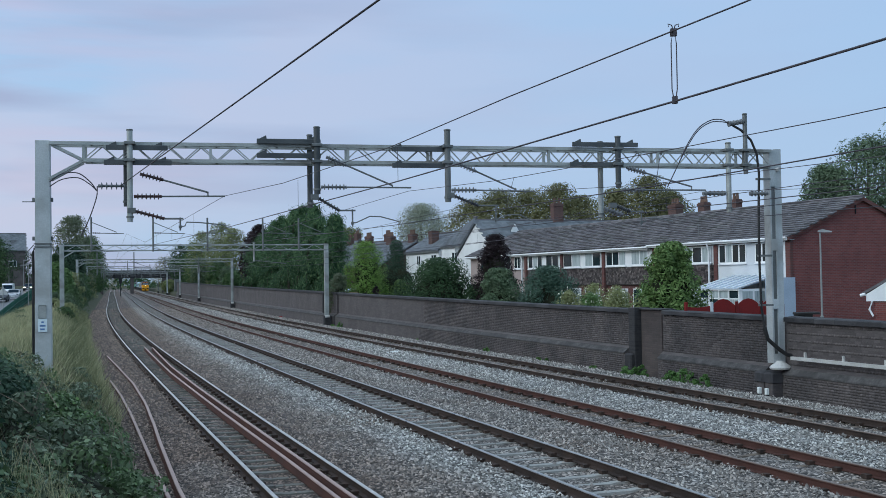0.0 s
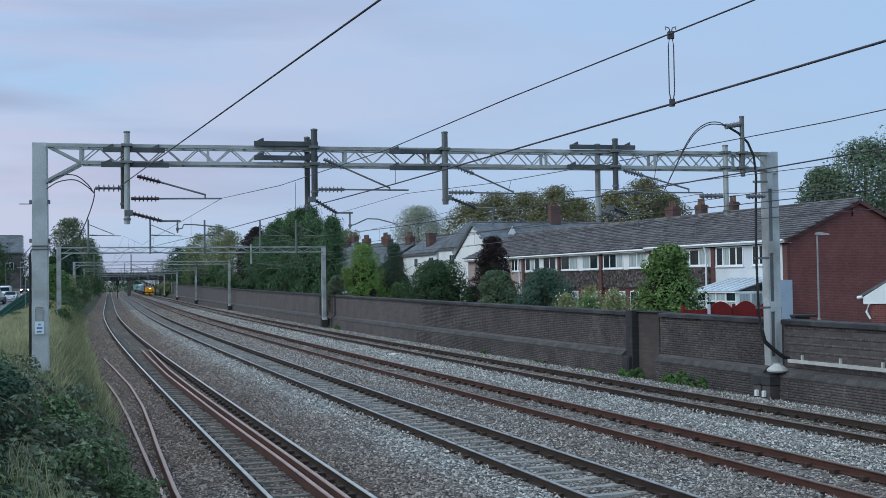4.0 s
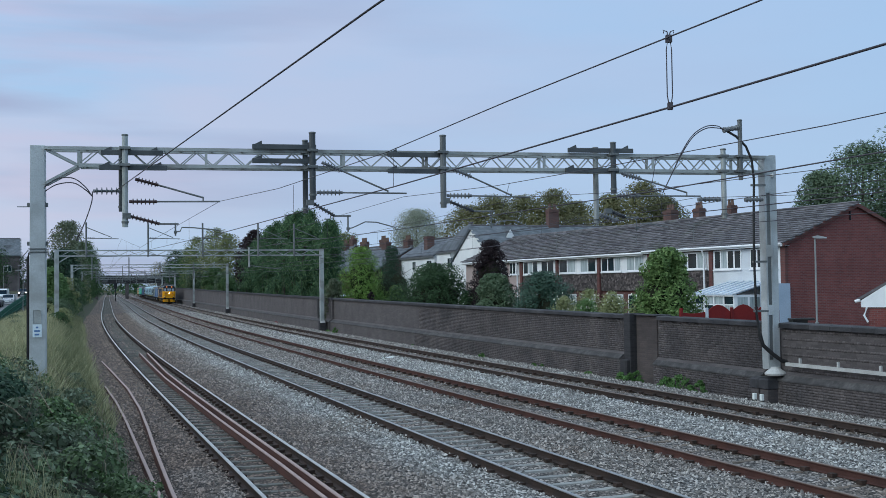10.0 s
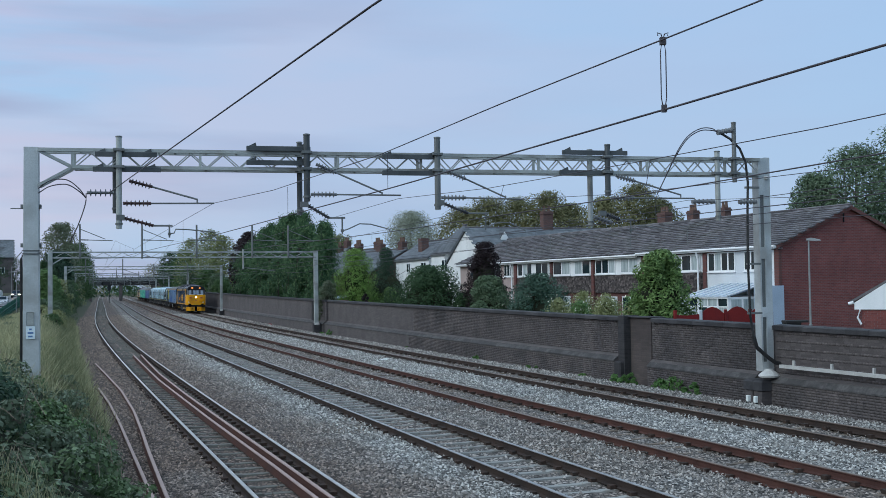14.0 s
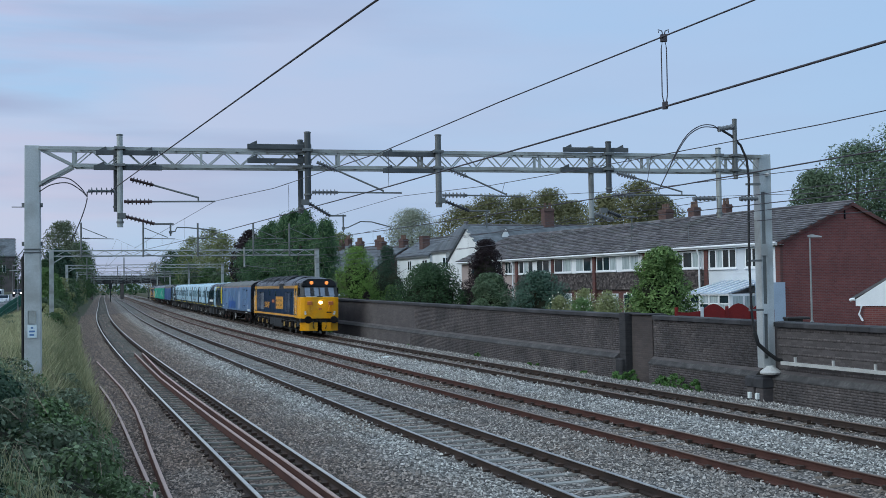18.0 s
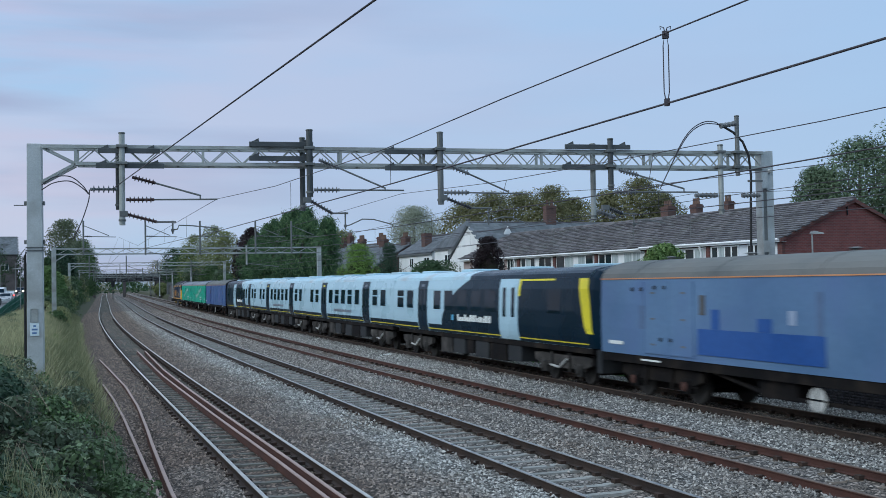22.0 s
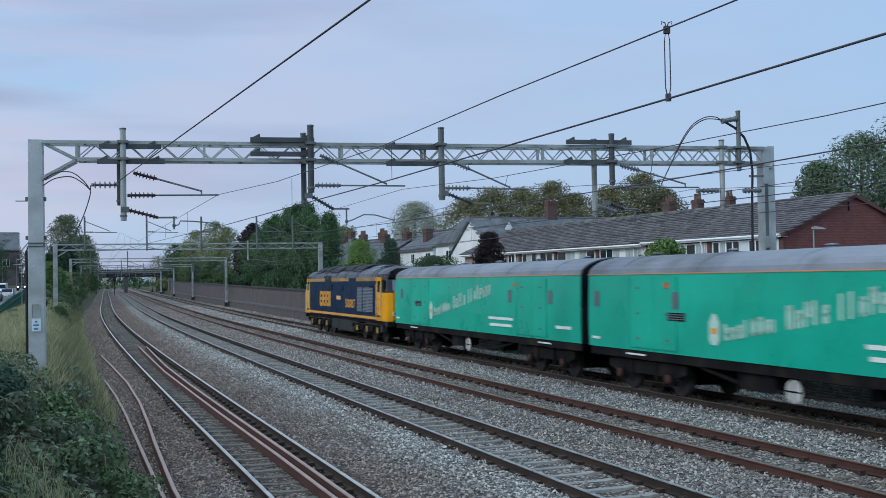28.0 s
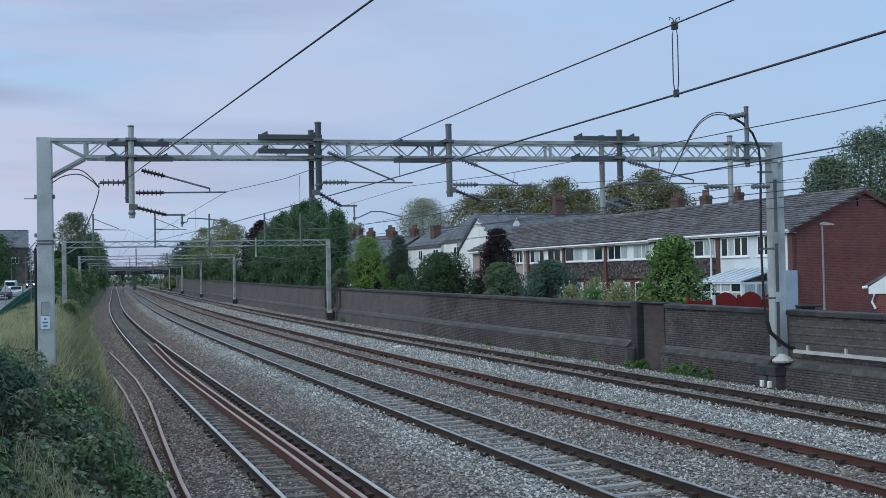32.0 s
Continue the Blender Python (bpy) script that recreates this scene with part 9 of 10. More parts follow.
    # aerials
    for y, z in ((13.5, 8.0), (23.0, 8.1), (8.0, 7.9), (29.5, 7.6)):
        ae = Shape().tube([(0.6, y, E + 0.2), (0.6, y, z - 1.4)], 0.018, 5).tube([(0.4, y - 0.6, z - 1.45), (0.4, y + 0.6, z - 1.5)], 0.012, 4)
        for i in range(5):
            ae.tube([(0.25, y - 0.5 + i * 0.25, z - 1.47), (0.6, y - 0.5 + i * 0.25, z - 1.47)], 0.007, 4)
        part("aerial", ae, M["steel_dark"], h)
    part("wall_bracket", Shape().box(3.8, 3.84, -0.06, 0.0, 6.2, 6.75), M["cab_black"], h)
    return h


make_terrace()


def gable_house(m, w, length, eave, ridge, wall, roof_mat, label, windows=(), chimneys=(), skylights=(), name="house", over=0.3, hip=None):
    """A plain pitched house: gable ends at y=0 and y=length (or a hip there, the ridge ending at y=hip), eaves along y."""
    h = thing(name, m, label, "house")
    for y in (0, length - 0.25):
        top = eave + 0.02 if hip is not None and y else ridge - 0.08
        part("gable_wall", Shape().loft([[(0, yy, 0), (0, yy, eave), (w / 2, yy, top), (w, yy, eave), (w, yy, 0)] for yy in (y, y + 0.25)]), M[wall], h)
    for x in (0, w - 0.25):
        part("side_wall", Shape().box(x, x + 0.25, 0.25, length - 0.25, 0, eave), M[wall], h)
    end = length + over / 2
    crest = end if hip is None else hip
    low = eave - over * 0.45
    rings = [[(-over, y, low), (-over, y, low + 0.1), (w / 2, yr, ridge), (w + over, y, low + 0.1), (w + over, y, low), (w / 2, yr, ridge - 0.12)] for y, yr in ((-over / 2, -over / 2), (end, crest))]
    r = part("roof", Shape().loft(rings), M[roof_mat], h)
    if hip is None:
        roof_tiles(r, -over - 0.02, low + 0.11, w / 2, ridge + 0.01, -over / 2, end, 0.34, 0.42, roof_mat, "slate", None, 0.014)
    else:
        for i in range(8):
            a, b, q = i / 8, (i + 1) / 8, (i + 0.9) / 8
            x0, x1, z0, z1 = -over - 0.02, w / 2, low + 0.11, ridge + 0.01
            roof_tiles(r, x0 + (x1 - x0) * a, z0 + (z1 - z0) * a, x0 + (x1 - x0) * b, z0 + (z1 - z0) * b, -over / 2, end + (crest - end) * q - 0.3, 0.34, 0.42, roof_mat, "slate", None, 0.014)
    part("fascia", Shape().box(-over - 0.03, -over - 0.01, -over / 2, length + over / 2, eave - over * 0.45 - 0.1, eave - over * 0.45 + 0.06), M["steel_dark"], r)
    part("ridge", Shape().tube([(w / 2, -0.15, ridge + 0.02), (w / 2, length + 0.15 if hip is None else hip, ridge + 0.02)], 0.1, 8), M["tile_far"], r)
    for y0, y1, z0, z1, n in windows:
        window_unit(h, -0.02, y0, y1, z0, z1, n)
    for x, y, z0, z1, ww, d, pots in chimneys:
        chimney(h, x, y, z0, z1, ww, d, pots)
    for y, t in skylights:
        x0, z0 = w / 2 * t, eave + (ridge - eave) * t
        x1, z1 = w / 2 * (t + 0.22), eave + (ridge - eave) * (t + 0.22)
        part("skylight", Shape().add([(x0 - 0.04, y, z0 + 0.06), (x0 - 0.04, y + 0.8, z0 + 0.06), (x1 - 0.04, y + 0.8, z1 + 0.06), (x1 - 0.04, y, z1 + 0.06), (x0, y, z0), (x0, y + 0.8, z0), (x1, y + 0.8, z1), (x1, y, z1)],
                                      [(0, 1, 2, 3), (0, 4, 5, 1), (1, 5, 6, 2), (2, 6, 7, 3), (3, 7, 4, 0)]), M["cab_glass"], r)
    return h


def at_deg(x, y, deg):
    return Matrix.Translation((x, y, 0)) @ Matrix.Rotation(radians(deg), 4, "Z")


wh = gable_house(at_deg(1.6, 91, 22), 2.75, 4.6, 6.2, 8.6, "render_white", "slate", "white rendered house with a steep slate gable", windows=((0.9, 2.1, 4.75, 5.7, 2),), over=0.1, hip=0.5)
part("satellite_dish", Shape().lathe([(0, 0.03), (0.02, 0.16), (0.06, 0.27), (0.075, 0.28), (0.07, 0.26), (0.03, 0.1)], (-0.12, 0.55, 5.85), (-1.2, -0.6, 6.1), 14), M["pole"], wh)
gable_house(at_deg(-0.35, 95.6, 22), 5.4, 8.6, 5.95, 7.7, "render_white", "slate", "low white cottage wing with slate roof and brick chimney", windows=((0.6, 1.8, 4.8, 5.6, 2), (4.6, 5.5, 4.7, 5.6, 2)), chimneys=((1.2, 4.3, 6.0, 7.9, 0.7, 0.9, 0),), over=0.15)
lh = gable_house(at_deg(5.0, 92, 112) @ Matrix.Translation((-8.0, -14.0, 0)), 8.0, 18.0, 5.4, 8.1, "render_white", "slate", "long house with grey slate roof behind the terrace", chimneys=((4.0, 10.7, 7.4, 9.55, 0.6, 0.9, 2),))
gb = part("gablet", Shape().add([(2.3, 14.95, 6.95), (2.3, 15.85, 6.95), (2.3, 15.4, 7.72), (3.6, 15.4, 7.72), (3.0, 14.95, 7.3), (3.0, 15.85, 7.3)], [(0, 2, 1), (0, 4, 3, 2), (1, 2, 3, 5), (0, 1, 5, 4)]), M["render_white"], lh, "small white gablet")
part("gablet_roof", Shape().loft([[(x, 14.88, 6.93), (x, 15.4, 7.74), (x, 15.92, 6.93), (x, 15.92, 6.99), (x, 15.4, 7.82), (x, 14.88, 6.99)] for x in (2.42, 3.5)]), M["slate"], gb)
for i, (x, y, e, r) in enumerate(((-9.6, 124, 5.4, 8.0), (-14.5, 140, 5.8, 8.8), (-6.4, 113, 5.0, 7.5))):
    gable_house(at_deg(x, y, 26), 8.0, 15.0, e, r, "brick_old", "slate", "older brick terrace with dark slate roof and chimneys", chimneys=((4.0, 1.0, r - 0.6, r + 0.8, 0.6, 1.2, 3), (4.0, 7.0, r - 0.6, r + 0.8, 0.6, 1.4, 4), (4.0, 13.5, r - 0.6, r + 0.8, 0.6, 1.2, 3)), skylights=((3.0, 0.3), (9.0, 0.4)))
gable_house(at_deg(19.0, 73, 23), 8.5, 20.0, 5.4, 7.6, "brick_old", "tile_far", "brick terrace behind with red chimney stacks", chimneys=((3.2, 2.5, 6.6, 8.75, 0.55, 0.7, 2), (3.2, 6.2, 6.6, 8.8, 0.6, 0.75, 3), (3.2, 9.8, 6.6, 8.9, 0.7, 1.0, 3)))

# outbuilding with white gable board
g = thing("garage", at_deg(15.7, 39.9, -34), "small brick outbuilding with white gable board", "garage")
part("wall", Shape().box(0.25, 5.0, 0, 6, 0.4, 2.35), M["brick_red"], g)
part("gable_board", Shape().loft([[(0.0, y, 2.3), (0.0, y, 2.55), (2.6, y, 4.22), (5.2, y, 2.55), (5.2, y, 2.3)] for y in (-0.06, 0.0)]), M["upvc"], g, "white gable board")
part("roof", Shape().loft([[(-0.2, y, 2.5), (-0.2, y, 2.6), (2.6, y, 4.25), (5.4, y, 2.6), (5.4, y, 2.5), (2.6, y, 4.1)] for y in (0.02, 6.1)]), M["tile_far"], g)
part("flue", Shape().tube([(-0.2, -0.1, 2.52), (-0.02, -0.1, 2.56)], 0.06, 8), M["upvc"], g)
part("drainpipe", Shape().tube([(0.22, -0.12, 2.3), (0.12, -0.12, 2.0), (0.25, -0.12, 1.75)], 0.04, 6), M["upvc"], g)
# red fence panels with curved tops
fr = thing("garden_fence", at_deg(8.55, 37.3, -75), "red-stained garden fence panels with arched tops", "fence", "garden fences")
for i in range(4):
    y0 = -1.85 + i * 0.98 - 0.2
    top = [(y0 + 0.9 * t, 2.28 + 0.24 * math.sin(math.pi * t) * (1 if i else -0.2)) for t in (0, 0.15, 0.3, 0.5, 0.7, 0.85, 1)]
    part("fence_panel", Shape().loft([[(x, y0, 0.7)] + [(x, y, z) for y, z in top] + [(x, y0 + 0.9, 0.7)] for x in (-0.02, 0.02)]), M["fence_red"], fr, at=Matrix.Translation((0, 1.9, 0)))
    part("fence_post", Shape().chamfer(-0.05, 0.05, y0 + 1.84, y0 + 1.94, 0.7, 2.42, 0.01), M["render_grey"] if i in (1,) else M["fence_red"], fr)
fr = thing("garden_fence", at_deg(7.0, 42.4, -75), "red-stained garden fence panels with arched tops", "fence", "garden fences")
for i in range(2):
    y0 = i * 1.0
    part("fence_panel", Shape().loft([[(x, y0, 0.7)] + [(x, y0 + 0.95 * t, 1.98 + 0.12 * math.sin(math.pi * t)) for t in (0, 0.2, 0.4, 0.6, 0.8, 1)] + [(x, y0 + 0.95, 0.7)] for x in (-0.02, 0.02)]), M["fence_red"], fr)


def street_lamp(m, height, label, arm=0.5, n=1):
    l = thing("street_lamp", m, label, "street lamp", "street lamps")
    part("pole", Shape().lathe([(0, 0.08), (1.2, 0.075), (1.22, 0.045), (height, 0.035)], (0, 0, -0.3), (0, 0, height), 10), M["pole"], l)
    part("lamp_head", Shape().loft([[(x, -0.09, z0), (x, 0.09, z0), (x, 0.06, z1), (x, -0.06, z1)] for x, z0, z1 in ((-0.08, height - 0.28, height - 0.2), (0.1, height - 0.3, height - 0.16), (arm, height - 0.3, height - 0.25))]), M["pole"], l)
    return l


street_lamp(Matrix.Translation((16.5, 46.9, 0.6)), 4.85, "pale street lamp standing before the brick gable")
wb = thing("wheelie_bin", (14.7, 44.0, 0.7), "dark wheeled refuse bin with a red lid edge", "bin")
part("bin_body", Shape().loft([[(-a, -a, z), (a, -a, z), (a, a, z), (-a, a, z)] for a, z in ((0.24, 0), (0.3, 1.0))]), M["black"], wb)
part("bin_lid", Shape().chamfer(-0.33, 0.6, -0.33, 0.33, 1.0, 1.09, 0.03), M["black"], wb)

# ===== wall fittings =====
pp = thing("cable_trough", (0, 0, 0), "white cable duct fixed along the wall on small brackets", "duct")
part("duct", Shape().loft([[line(s, 16.04, z0), line(s, 16.14, z0), line(s, 16.14, z0 + 0.095), line(s, 16.04, z0 + 0.095)] for s in [27.45 - 0.5 * i for i in range(50)] for z0 in [0.86]]), M["steel_pale"], pp)
for i in range(10):
    s = 26.9 - i * 1.6
    part("duct_bracket", Shape().box(-0.03, 0.03, -0.03, 0.03, -0.06, 0.2, line_pose(s, 16.13, 0.9)), M["steel_pale"], pp)
ped = thing("mast_pedestal", line_pose(28.35, 15.95, 0), "blackened stone pedestal carrying the portal mast", "pedestal")
for k in (-0.22, 0.22):
    part("cap_stone", Shape().chamfer(-0.24, 0.35, k - 0.21, k + 0.21, 0.16, 0.46, 0.05), M["coping"], ped)
    part("base_stone", Shape().chamfer(-0.19, 0.35, k - 0.18, k + 0.18, -0.6, 0.158, 0.03), M["mortar_dark"], ped)
for y, o in ((-0.55, -0.62), (-0.2, -0.66)):
    b = thing("marker_post", line_pose(28.3 + y, 15.42, -0.28), "small white marker post at the wall foot", "marker post", "marker posts")
    part("post", Shape().chamfer(-0.05, 0.05, -0.05, 0.05, 0, 0.32, 0.01), M["letter_white"], b)
    part("band", Shape().box(-0.052, 0.052, -0.052, 0.052, 0.1, 0.14), M["cab_black"], b)
cb = thing("ground_cable", (0, 0, 0), "pale cable lying on the ballast by the wall", "cable")
part("cable", Shape().tube([line(28.5, 15.5, -0.36), line(28.9, 15.1, -0.3), line(29.3, 14.9, -0.25)], 0.02, 6), M["steel_pale"], cb)

ok = thing("equipment_case", line_pose(86.3, 15.55, 0), "slim black equipment case on the portal mast", "equipment case")
part("case", Shape().chamfer(-0.2, 0.2, -0.25, 0.25, 0.75, 2.35, 0.03), M["black"], ok)
part("support", Shape().tube([(0, 0, -0.4), (0, 0, 0.75)], 0.05, 8), M["steel"], ok)
bx = thing("relay_cabinet", line_pose(286.8, 16.2, 1.2), "pale grey relay cabinet at the end of the wall", "cabinet")
part("cabinet_body", Shape().chamfer(-0.8, 0.8, -1.0, 1.0, 0.0, 3.0, 0.05), M["steel_dark"], bx)

sd = thing("garden_shed", at_deg(-8.4, 92.2, 20), "low garden shed with pale blue-grey felt roof", "shed")
part("shed_wall", Shape().box(0, 2.4, 0, 2.0, 0.6, 2.3), M["sleeper_wood"], sd)
part("shed_roof", Shape().loft([[(-0.15, y, 2.3), (-0.15, y, 2.36), (1.2, y, 2.75), (2.55, y, 2.36), (2.55, y, 2.3), (1.2, y, 2.68)] for y in (-0.15, 2.15)]), M["shed_blue"], sd)
pt = thing("plant_pot", garden(84.6, 17.5), "terracotta pot standing by the garden wall", "plant pot")
part("pot", Shape().lathe([(0, 0.28), (0.1, 0.3), (1.5, 0.42), (1.62, 0.45), (1.65, 0.3)], (0, 0, 0), (0, 0, 5), 14), M["pot"], pt)
for s_, o_, mt_, w_ in ((112, 15.5, "black", "black plastic sack dumped at the wall foot"), (107, 15.45, "fence_red", "red plastic litter at the wall foot")):
    lb = thing("litter_bag", line_pose(s_, o_, -0.3), w_, "litter")
    part("bag", Shape().lathe([(0, 0.16), (0.06, 0.23), (0.14, 0.2), (0.2, 0.1), (0.22, 0.03)], (0, 0, 0), (0.1, 0, 5), 10), M[mt_], lb)

# paper and litter on the stones
lt = thing("litter_sheet", line_pose(51.2, 11.0, -0.16), "crumpled white litter lying between tracks", "litter")
part("sheet", Shape().loft([[(-0.28, -0.3, 0.0), (0.3, -0.25, 0.03), (0.26, 0.3, 0.0)], [(-0.25, -0.28, 0.05), (0.25, -0.2, 0.1), (0.22, 0.26, 0.04)]]), M["letter_white"], lt)

# ===== overbridge far down the line =====
br = thing("overbridge", line_pose(378, 0, 0), "dark girder road bridge crossing the four tracks", "bridge")
part("deck", Shape().box(-7, 20.5, -4, 4, 5.0, 5.7), M["underframe"], br)
for y in (-4.0, 4.0):
    part("parapet_girder", Shape().box(-7, 20.5, y - 0.2, y + 0.2, 5.0, 7.6), M["black"], br)
    for i in range(12):
        x = -6.5 + i * 2.4
        part("stiffener", Shape().box(x - 0.1, x + 0.1, y - 0.35, y + 0.35, 5.0, 8.0), M["underframe"], br)
for x in (-3.2, 6.5, 17.0):
    part("pier", Shape().box(x - 0.5, x + 0.5, -4, 4, -0.6, 5.0), M["brick_dark"], br)
for x0, x1 in ((-30, -6.8), (18.4, 45)):
    part("abutment", Shape().box(x0, x1, -4.2, 4.2, -0.6, 5.7), M["brick_dark"], br)
sg = thing("signal_post", line_pose(310, 2.3, 0), "dark railway signal post between the tracks", "signal")
part("post", Shape().tube([(0, 0, -0.3), (0, 0, 4.6)], 0.12, 8), M["cab_black"], sg)
part("signal_head", Shape().chamfer(-0.45, 0.45, -0.2, 0.2, 3.3, 5.0, 0.05), M["cab_black"], sg)

# ===== road beyond the bank =====
M["asphalt"] = surface("worn asphalt", (0.13, 0.132, 0.138), (0.175, 0.177, 0.182), 0.6, 20, 0.6, bump=0.1)
M["kerb"] = surface("concrete kerb", (0.28, 0.28, 0.27), (0.36, 0.36, 0.34), 2, 30, 0.9)
M["fence_green"] = surface("green powder-coated fence", (0.012, 0.075, 0.055), (0.02, 0.10, 0.075), 2, 30, 0.5, bump=0.03)
RS = [float(q) for q in np.arange(-60, 480, 8)]


def road_strip(name, a, b, lift, thick, mat, words, cat):
    sh = Shape()
    sh.loft([[line(s, x, float(road_z(s)) + z) for x, z in ((a, lift - thick), (a, lift), (b, lift), (b, lift - thick))] for s in RS])
    tagged(new(name, mesh_of(name, sh, M[mat])), words, cat, kind="structure")


road_strip("road", -18.2, -12.0, 0.04, 0.1, "asphalt", "grey asphalt road beyond the railway fence", "road")
road_strip("kerb", -12.0, -11.8, 0.15, 0.3, "kerb", "concrete kerb edging the road", "kerb")
road_strip("kerb", -18.4, -18.2, 0.15, 0.3, "kerb", "concrete kerb edging the road", "kerb")
fg = thing("palisade_fence", (0, 0, 0), "green steel palisade fence along the road", "fence")
pale = mesh_of("fence_pale", Shape().add([(-0.06, 0, 0), (0.06, 0, 0), (0.06, 0, 1.45), (0, 0, 1.55), (-0.06, 0, 1.45), (-0.06, 0.03, 0), (0.06, 0.03, 0), (0.06, 0.03, 1.45), (0, 0.03, 1.55), (-0.06, 0.03, 1.45)],
                                          [(0, 1, 2, 3, 4), (9, 8, 7, 6, 5), (0, 4, 9, 5), (1, 6, 7, 2), (2, 7, 8, 3), (3, 8, 9, 4)]), M["fence_green"])
for i in range(280):
    s = 104 + i * 0.28
    part("fence_pale", pale, None, fg, at=line_pose(s, -11.0, float(road_z(s)) - 0.02, 90))
for z in (0.3, 0.95):
    rl = Shape()
    rl.loft([[line(s, x, float(road_z(s)) + z + h) for x, h in ((-10.96, 0), (-10.9, 0), (-10.9, 0.07), (-10.96, 0.07))] for s in [104 + 3 * i for i in range(27)]])
    part("fence_rail", rl, M["fence_green"], fg)


def on_road(s, off, turn=0.0):
    return line_pose(s, off, float(road_z(s)) + 0.04, turn)


for i, (s, o, h) in enumerate(((196, -19.4, 6.0), (228, -19.4, 6.0), (262, -19.2, 6.5), (300, -19.2, 7.0), (150, -10.4, 5.5))):
    street_lamp(on_road(s, o, 180 if o > -12 else 0), h, "grey street lamp beside the road", 1.0)
sgn = thing("warning_sign", on_road(140, -12.6), "triangular road sign seen from behind", "road sign")
part("post", Shape().tube([(0, 0, 0), (0, 0, 3.0)], 0.05, 8), M["pole"], sgn)
part("plate", Shape().add([(-0.6, 0, 1.9), (0.6, 0, 1.9), (0, 0, 2.9), (-0.6, 0.02, 1.9), (0.6, 0.02, 1.9), (0, 0.02, 2.9)], [(0, 1, 2), (5, 4, 3), (0, 3, 4, 1), (1, 4, 5, 2), (2, 5, 3, 0)]), M["steel_pale"], sgn)

M["car_silver"] = surface("silver car paint", (0.42, 0.44, 0.47), (0.5, 0.52, 0.55), 1, 20, 0.25, metal=0.4, bump=0)
M["car_dark"] = surface("dark grey car paint", (0.03, 0.033, 0.04), (0.045, 0.05, 0.06), 1, 20, 0.25, metal=0.3, bump=0)
M["car_white"] = surface("white car paint", (0.6, 0.63, 0.66), (0.68, 0.7, 0.72), 1, 20, 0.3, bump=0)
M["tail_red"] = glow("red tail lamp", (1.0, 0.06, 0.03), 3.0)
M["headlight"] = glow("car headlight", (1.0, 0.72, 0.42), 40.0)


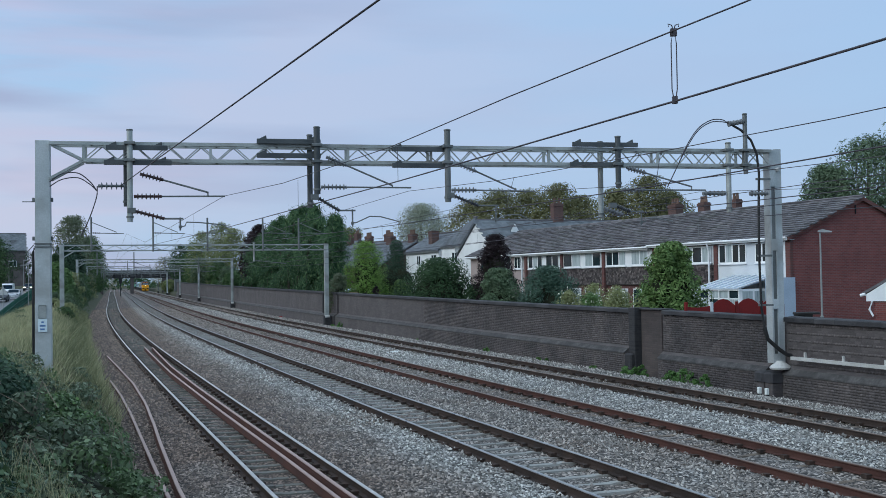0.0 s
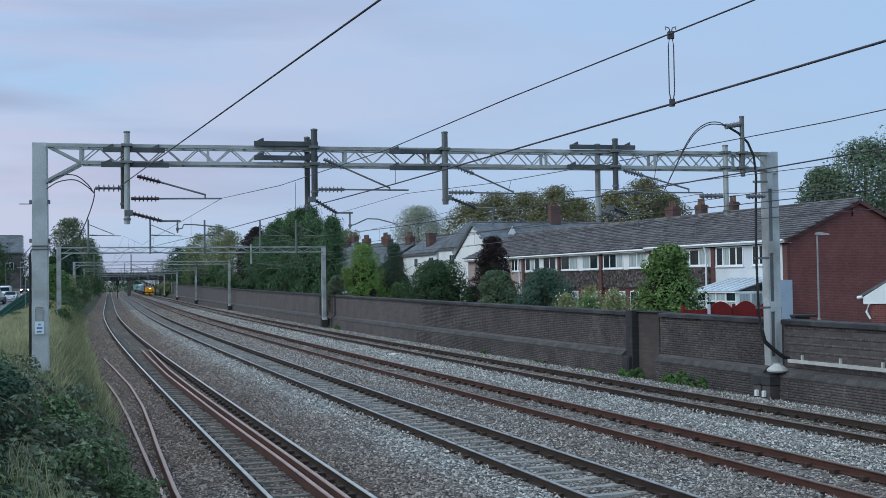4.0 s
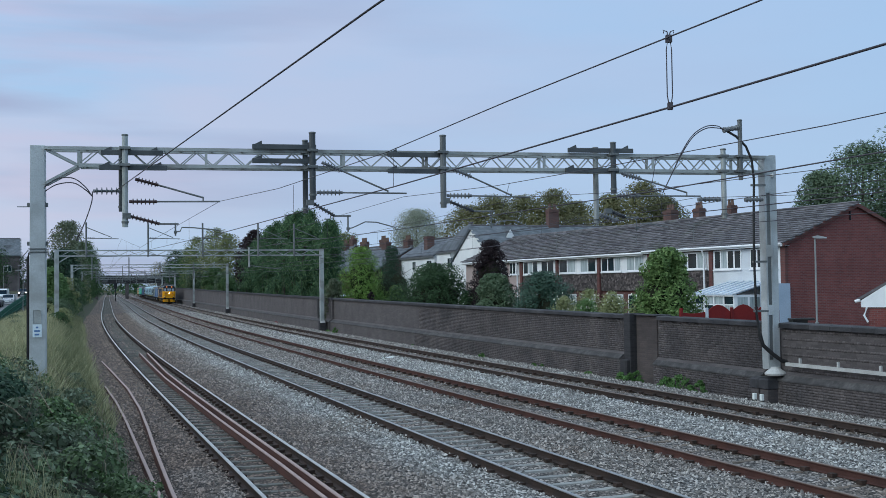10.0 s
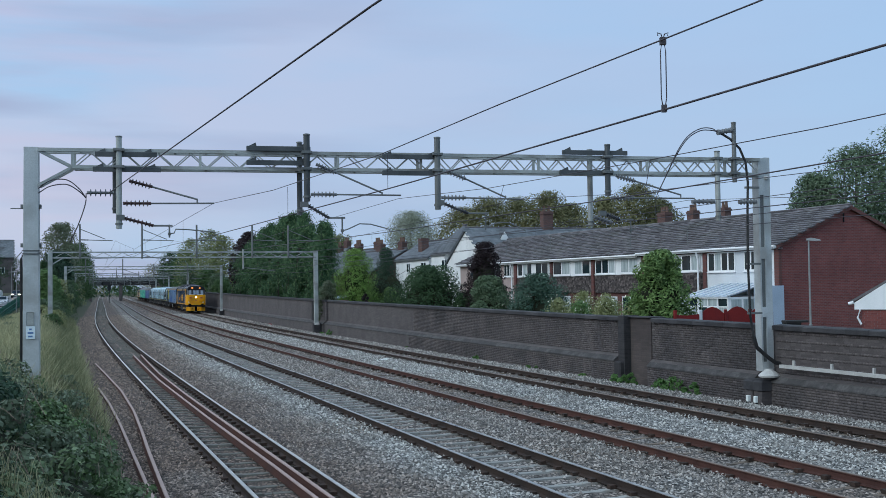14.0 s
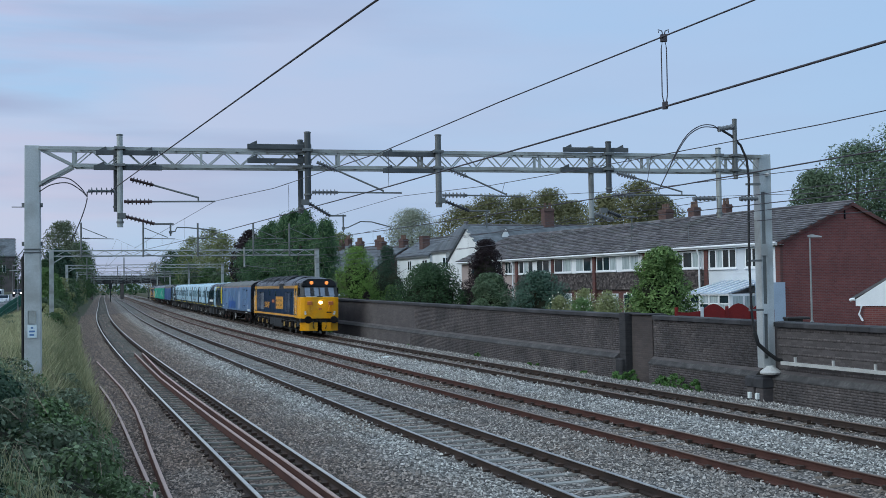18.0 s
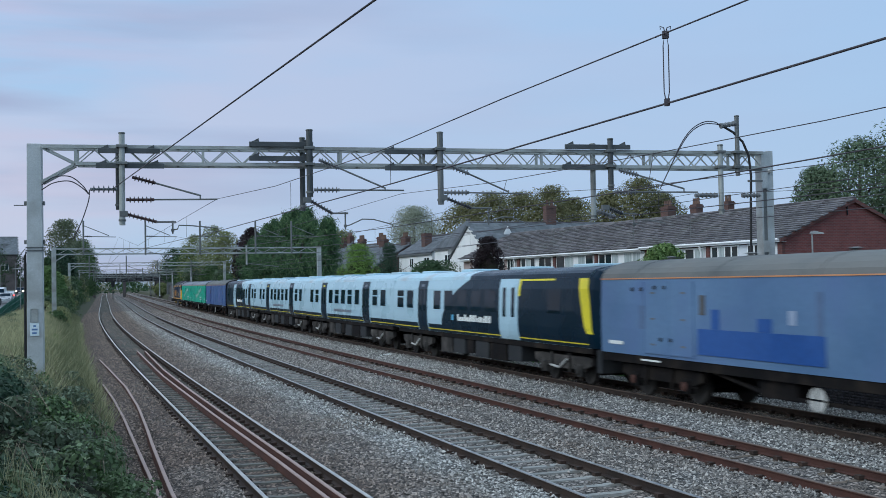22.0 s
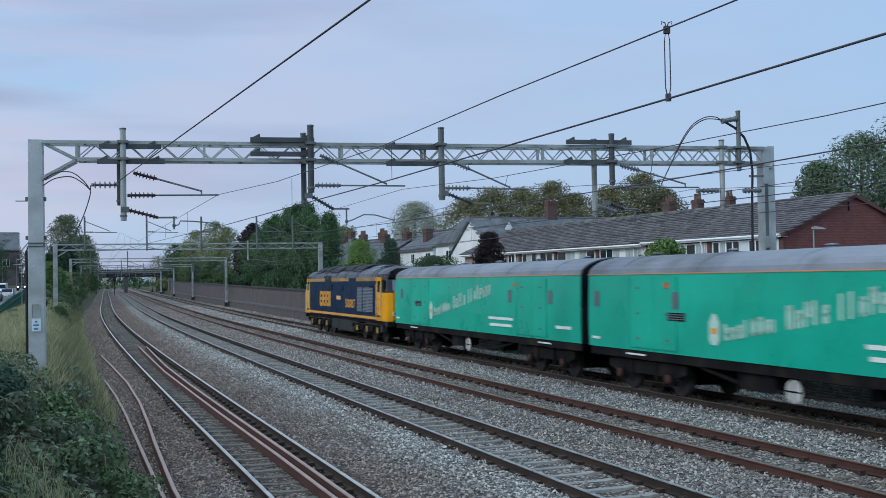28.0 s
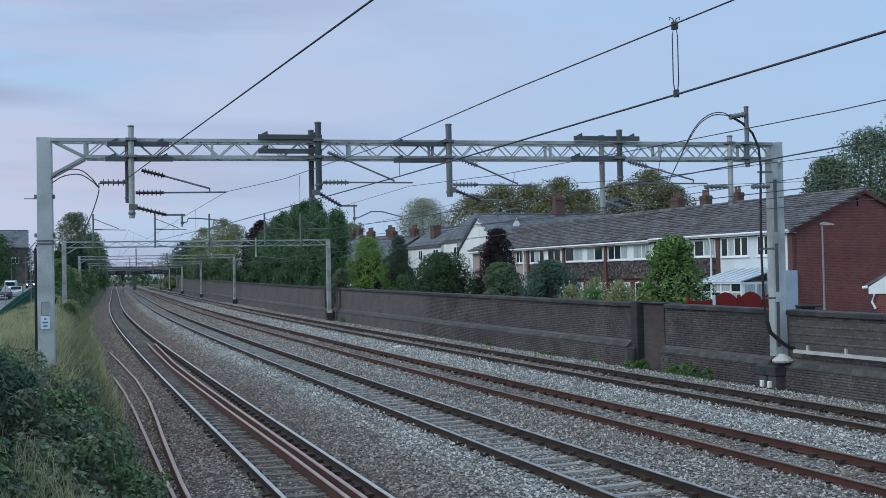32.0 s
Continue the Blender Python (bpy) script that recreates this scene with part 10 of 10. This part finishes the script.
def make_car(m, paint, label, lights=False, van=False, tail=False):
    """Car pointing towards -y."""
    c = thing("parked_car" if not (tail or lights) else "car", m, label, "car", "cars on the road")
    L, W = 4.3, 0.88
    if van:
        side = [(-2.3, 0.35), (-2.4, 0.9), (-1.7, 1.15), (-1.2, 1.85), (-0.9, 2.05), (2.3, 2.05), (2.4, 0.4)]
    else:
        side = [(-2.1, 0.3), (-2.15, 0.62), (-2.0, 0.78), (-1.05, 0.95), (-0.35, 1.42), (0.9, 1.46), (1.75, 1.02), (2.1, 0.95), (2.15, 0.4)]
    rings = []
    for k, sc in ((-1, 1), (1, 1)):
        rings.append([(k * W * (1.0 if z < 1.0 else 0.86), y, z) for y, z in side])
    part("body", Shape().loft([rings[0], rings[1]]), M[paint], c, bevel=0.05)
    if not van:
        for k in (-1, 1):
            part("side_glass", Shape().add([(k * (W * 0.93 + 0.01), -0.85, 1.0), (k * (W * 0.93 + 0.01), 1.5, 1.02), (k * (W * 0.87 + 0.01), 0.85, 1.38), (k * (W * 0.87 + 0.01), -0.3, 1.36)], [(0, 1, 2, 3)]), M["dark_glass"], c)
        part("windscreen", Shape().add([(-0.72, -1.0, 0.985), (0.72, -1.0, 0.985), (0.66, -0.4, 1.40), (-0.66, -0.4, 1.40)], [(0, 1, 2, 3)]).add([(-0.72, -0.98, 0.96), (0.72, -0.98, 0.96), (0.66, -0.38, 1.38), (-0.66, -0.38, 1.38)], [(3, 2, 1, 0)]), M["dark_glass"], c)
    else:
        part("windscreen", Shape().add([(-0.75, -1.68, 1.2), (0.75, -1.68, 1.2), (0.7, -1.24, 1.82), (-0.7, -1.24, 1.82)], [(0, 1, 2, 3)]).add([(-0.75, -1.6, 1.2), (0.75, -1.6, 1.2), (0.7, -1.16, 1.82), (-0.7, -1.16, 1.82)], [(3, 2, 1, 0)]), M["dark_glass"], c)
    for k in (-1, 1):
        for y in (-1.35, 1.35):
            w = part("wheel", Shape().lathe([(0, 0.2), (0.02, 0.3), (0.2, 0.3), (0.22, 0.2)], (k * 0.9, y, 0.3), (0, y, 0.3), 16), M["black"], c)
            part("rim", Shape().lathe([(0, 0.18), (0.02, 0.18)], (k * 0.905, y, 0.3), (k * 2, y, 0.3), 12), M["van_roof"], w)
        part("headlight", Shape().lathe([(0, 0.15), (0.02, 0.15)], (k * 0.62, -2.1 if not van else -2.36, 0.66), (k * 0.62, -5, 0.66), 12), M["headlight"] if lights else M["van_roof"], c)
        part("tail_light", Shape().box(k * 0.7 - 0.1, k * 0.7 + 0.1, 2.12, 2.17, 0.7, 0.85), M["tail_red"] if tail else M["red_box"], c)
    part("front_plate", Shape().box(-0.26, 0.26, -2.17, -2.15, 0.42, 0.53), M["letter_white"], c)
    return c


make_car(on_road(168, -13.6), "car_silver", "silver hatchback parked by the kerb")
make_car(on_road(160, -14.6), "car_dark", "dark saloon parked by the kerb")
make_car(on_road(182, -15.6), "car_white", "white van parked beyond the cars", van=True)
make_car(on_road(222, -15.35), "car_dark", "car with lit headlights waiting on the road", lights=True)
LEAVING = make_car(on_road(100, -14.6, 180), "car_silver", "car with red tail lamps driving away along the road", tail=True)
gable_house(at_deg(-102, 262, 112), 12.0, 30.0, 12.0, 16.4, "brick_dark", "slate", "tall brick building with dark slate roof beyond the road", windows=((2, 3.6, 8, 9.6, 2), (7, 8.6, 8, 9.6, 2)))


def make_backwoods():
    """Far woods that close the view round the line's end."""
    n = 26000
    a = RNG.uniform(-1.2, 1.6, n)
    d = RNG.uniform(560, 700, n)
    h = (9 + 3 * np.sin(a * 23) + 2.5 * np.sin(a * 51 + 1)) * RNG.random(n) ** 0.8
    p = np.stack([-np.sin(a + 0.3) * d, np.cos(a + 0.3) * d, np.maximum(h, 0)], 1)
    ob = new("distant_trees", leaf_mesh("distant_trees", p, RNG.uniform(1.2, 2.4, n), M["leaf_dark"], 0, 1.2))
    tagged(ob, "hazy belt of distant trees", "trees", kind="stuff")


make_backwoods()


def motions():
    times = [i * 0.5 for i in range(65)]
    for ob, behind, pivot in TRAIN:
        walk(ob, [(t, vehicle_pose(t, behind, pivot)) for t in times])
    # the car that leaves along the road
    ts, ds = (0, 18, 20, 21.5, 23, 24, 25, 27, 32), (60, 70, 118, 172, 205, 214, 222, 300, 460)
    walk(LEAVING, [(t, on_road(float(np.interp(t, ts, ds)), -14.2, 180)) for t in times])


motions()
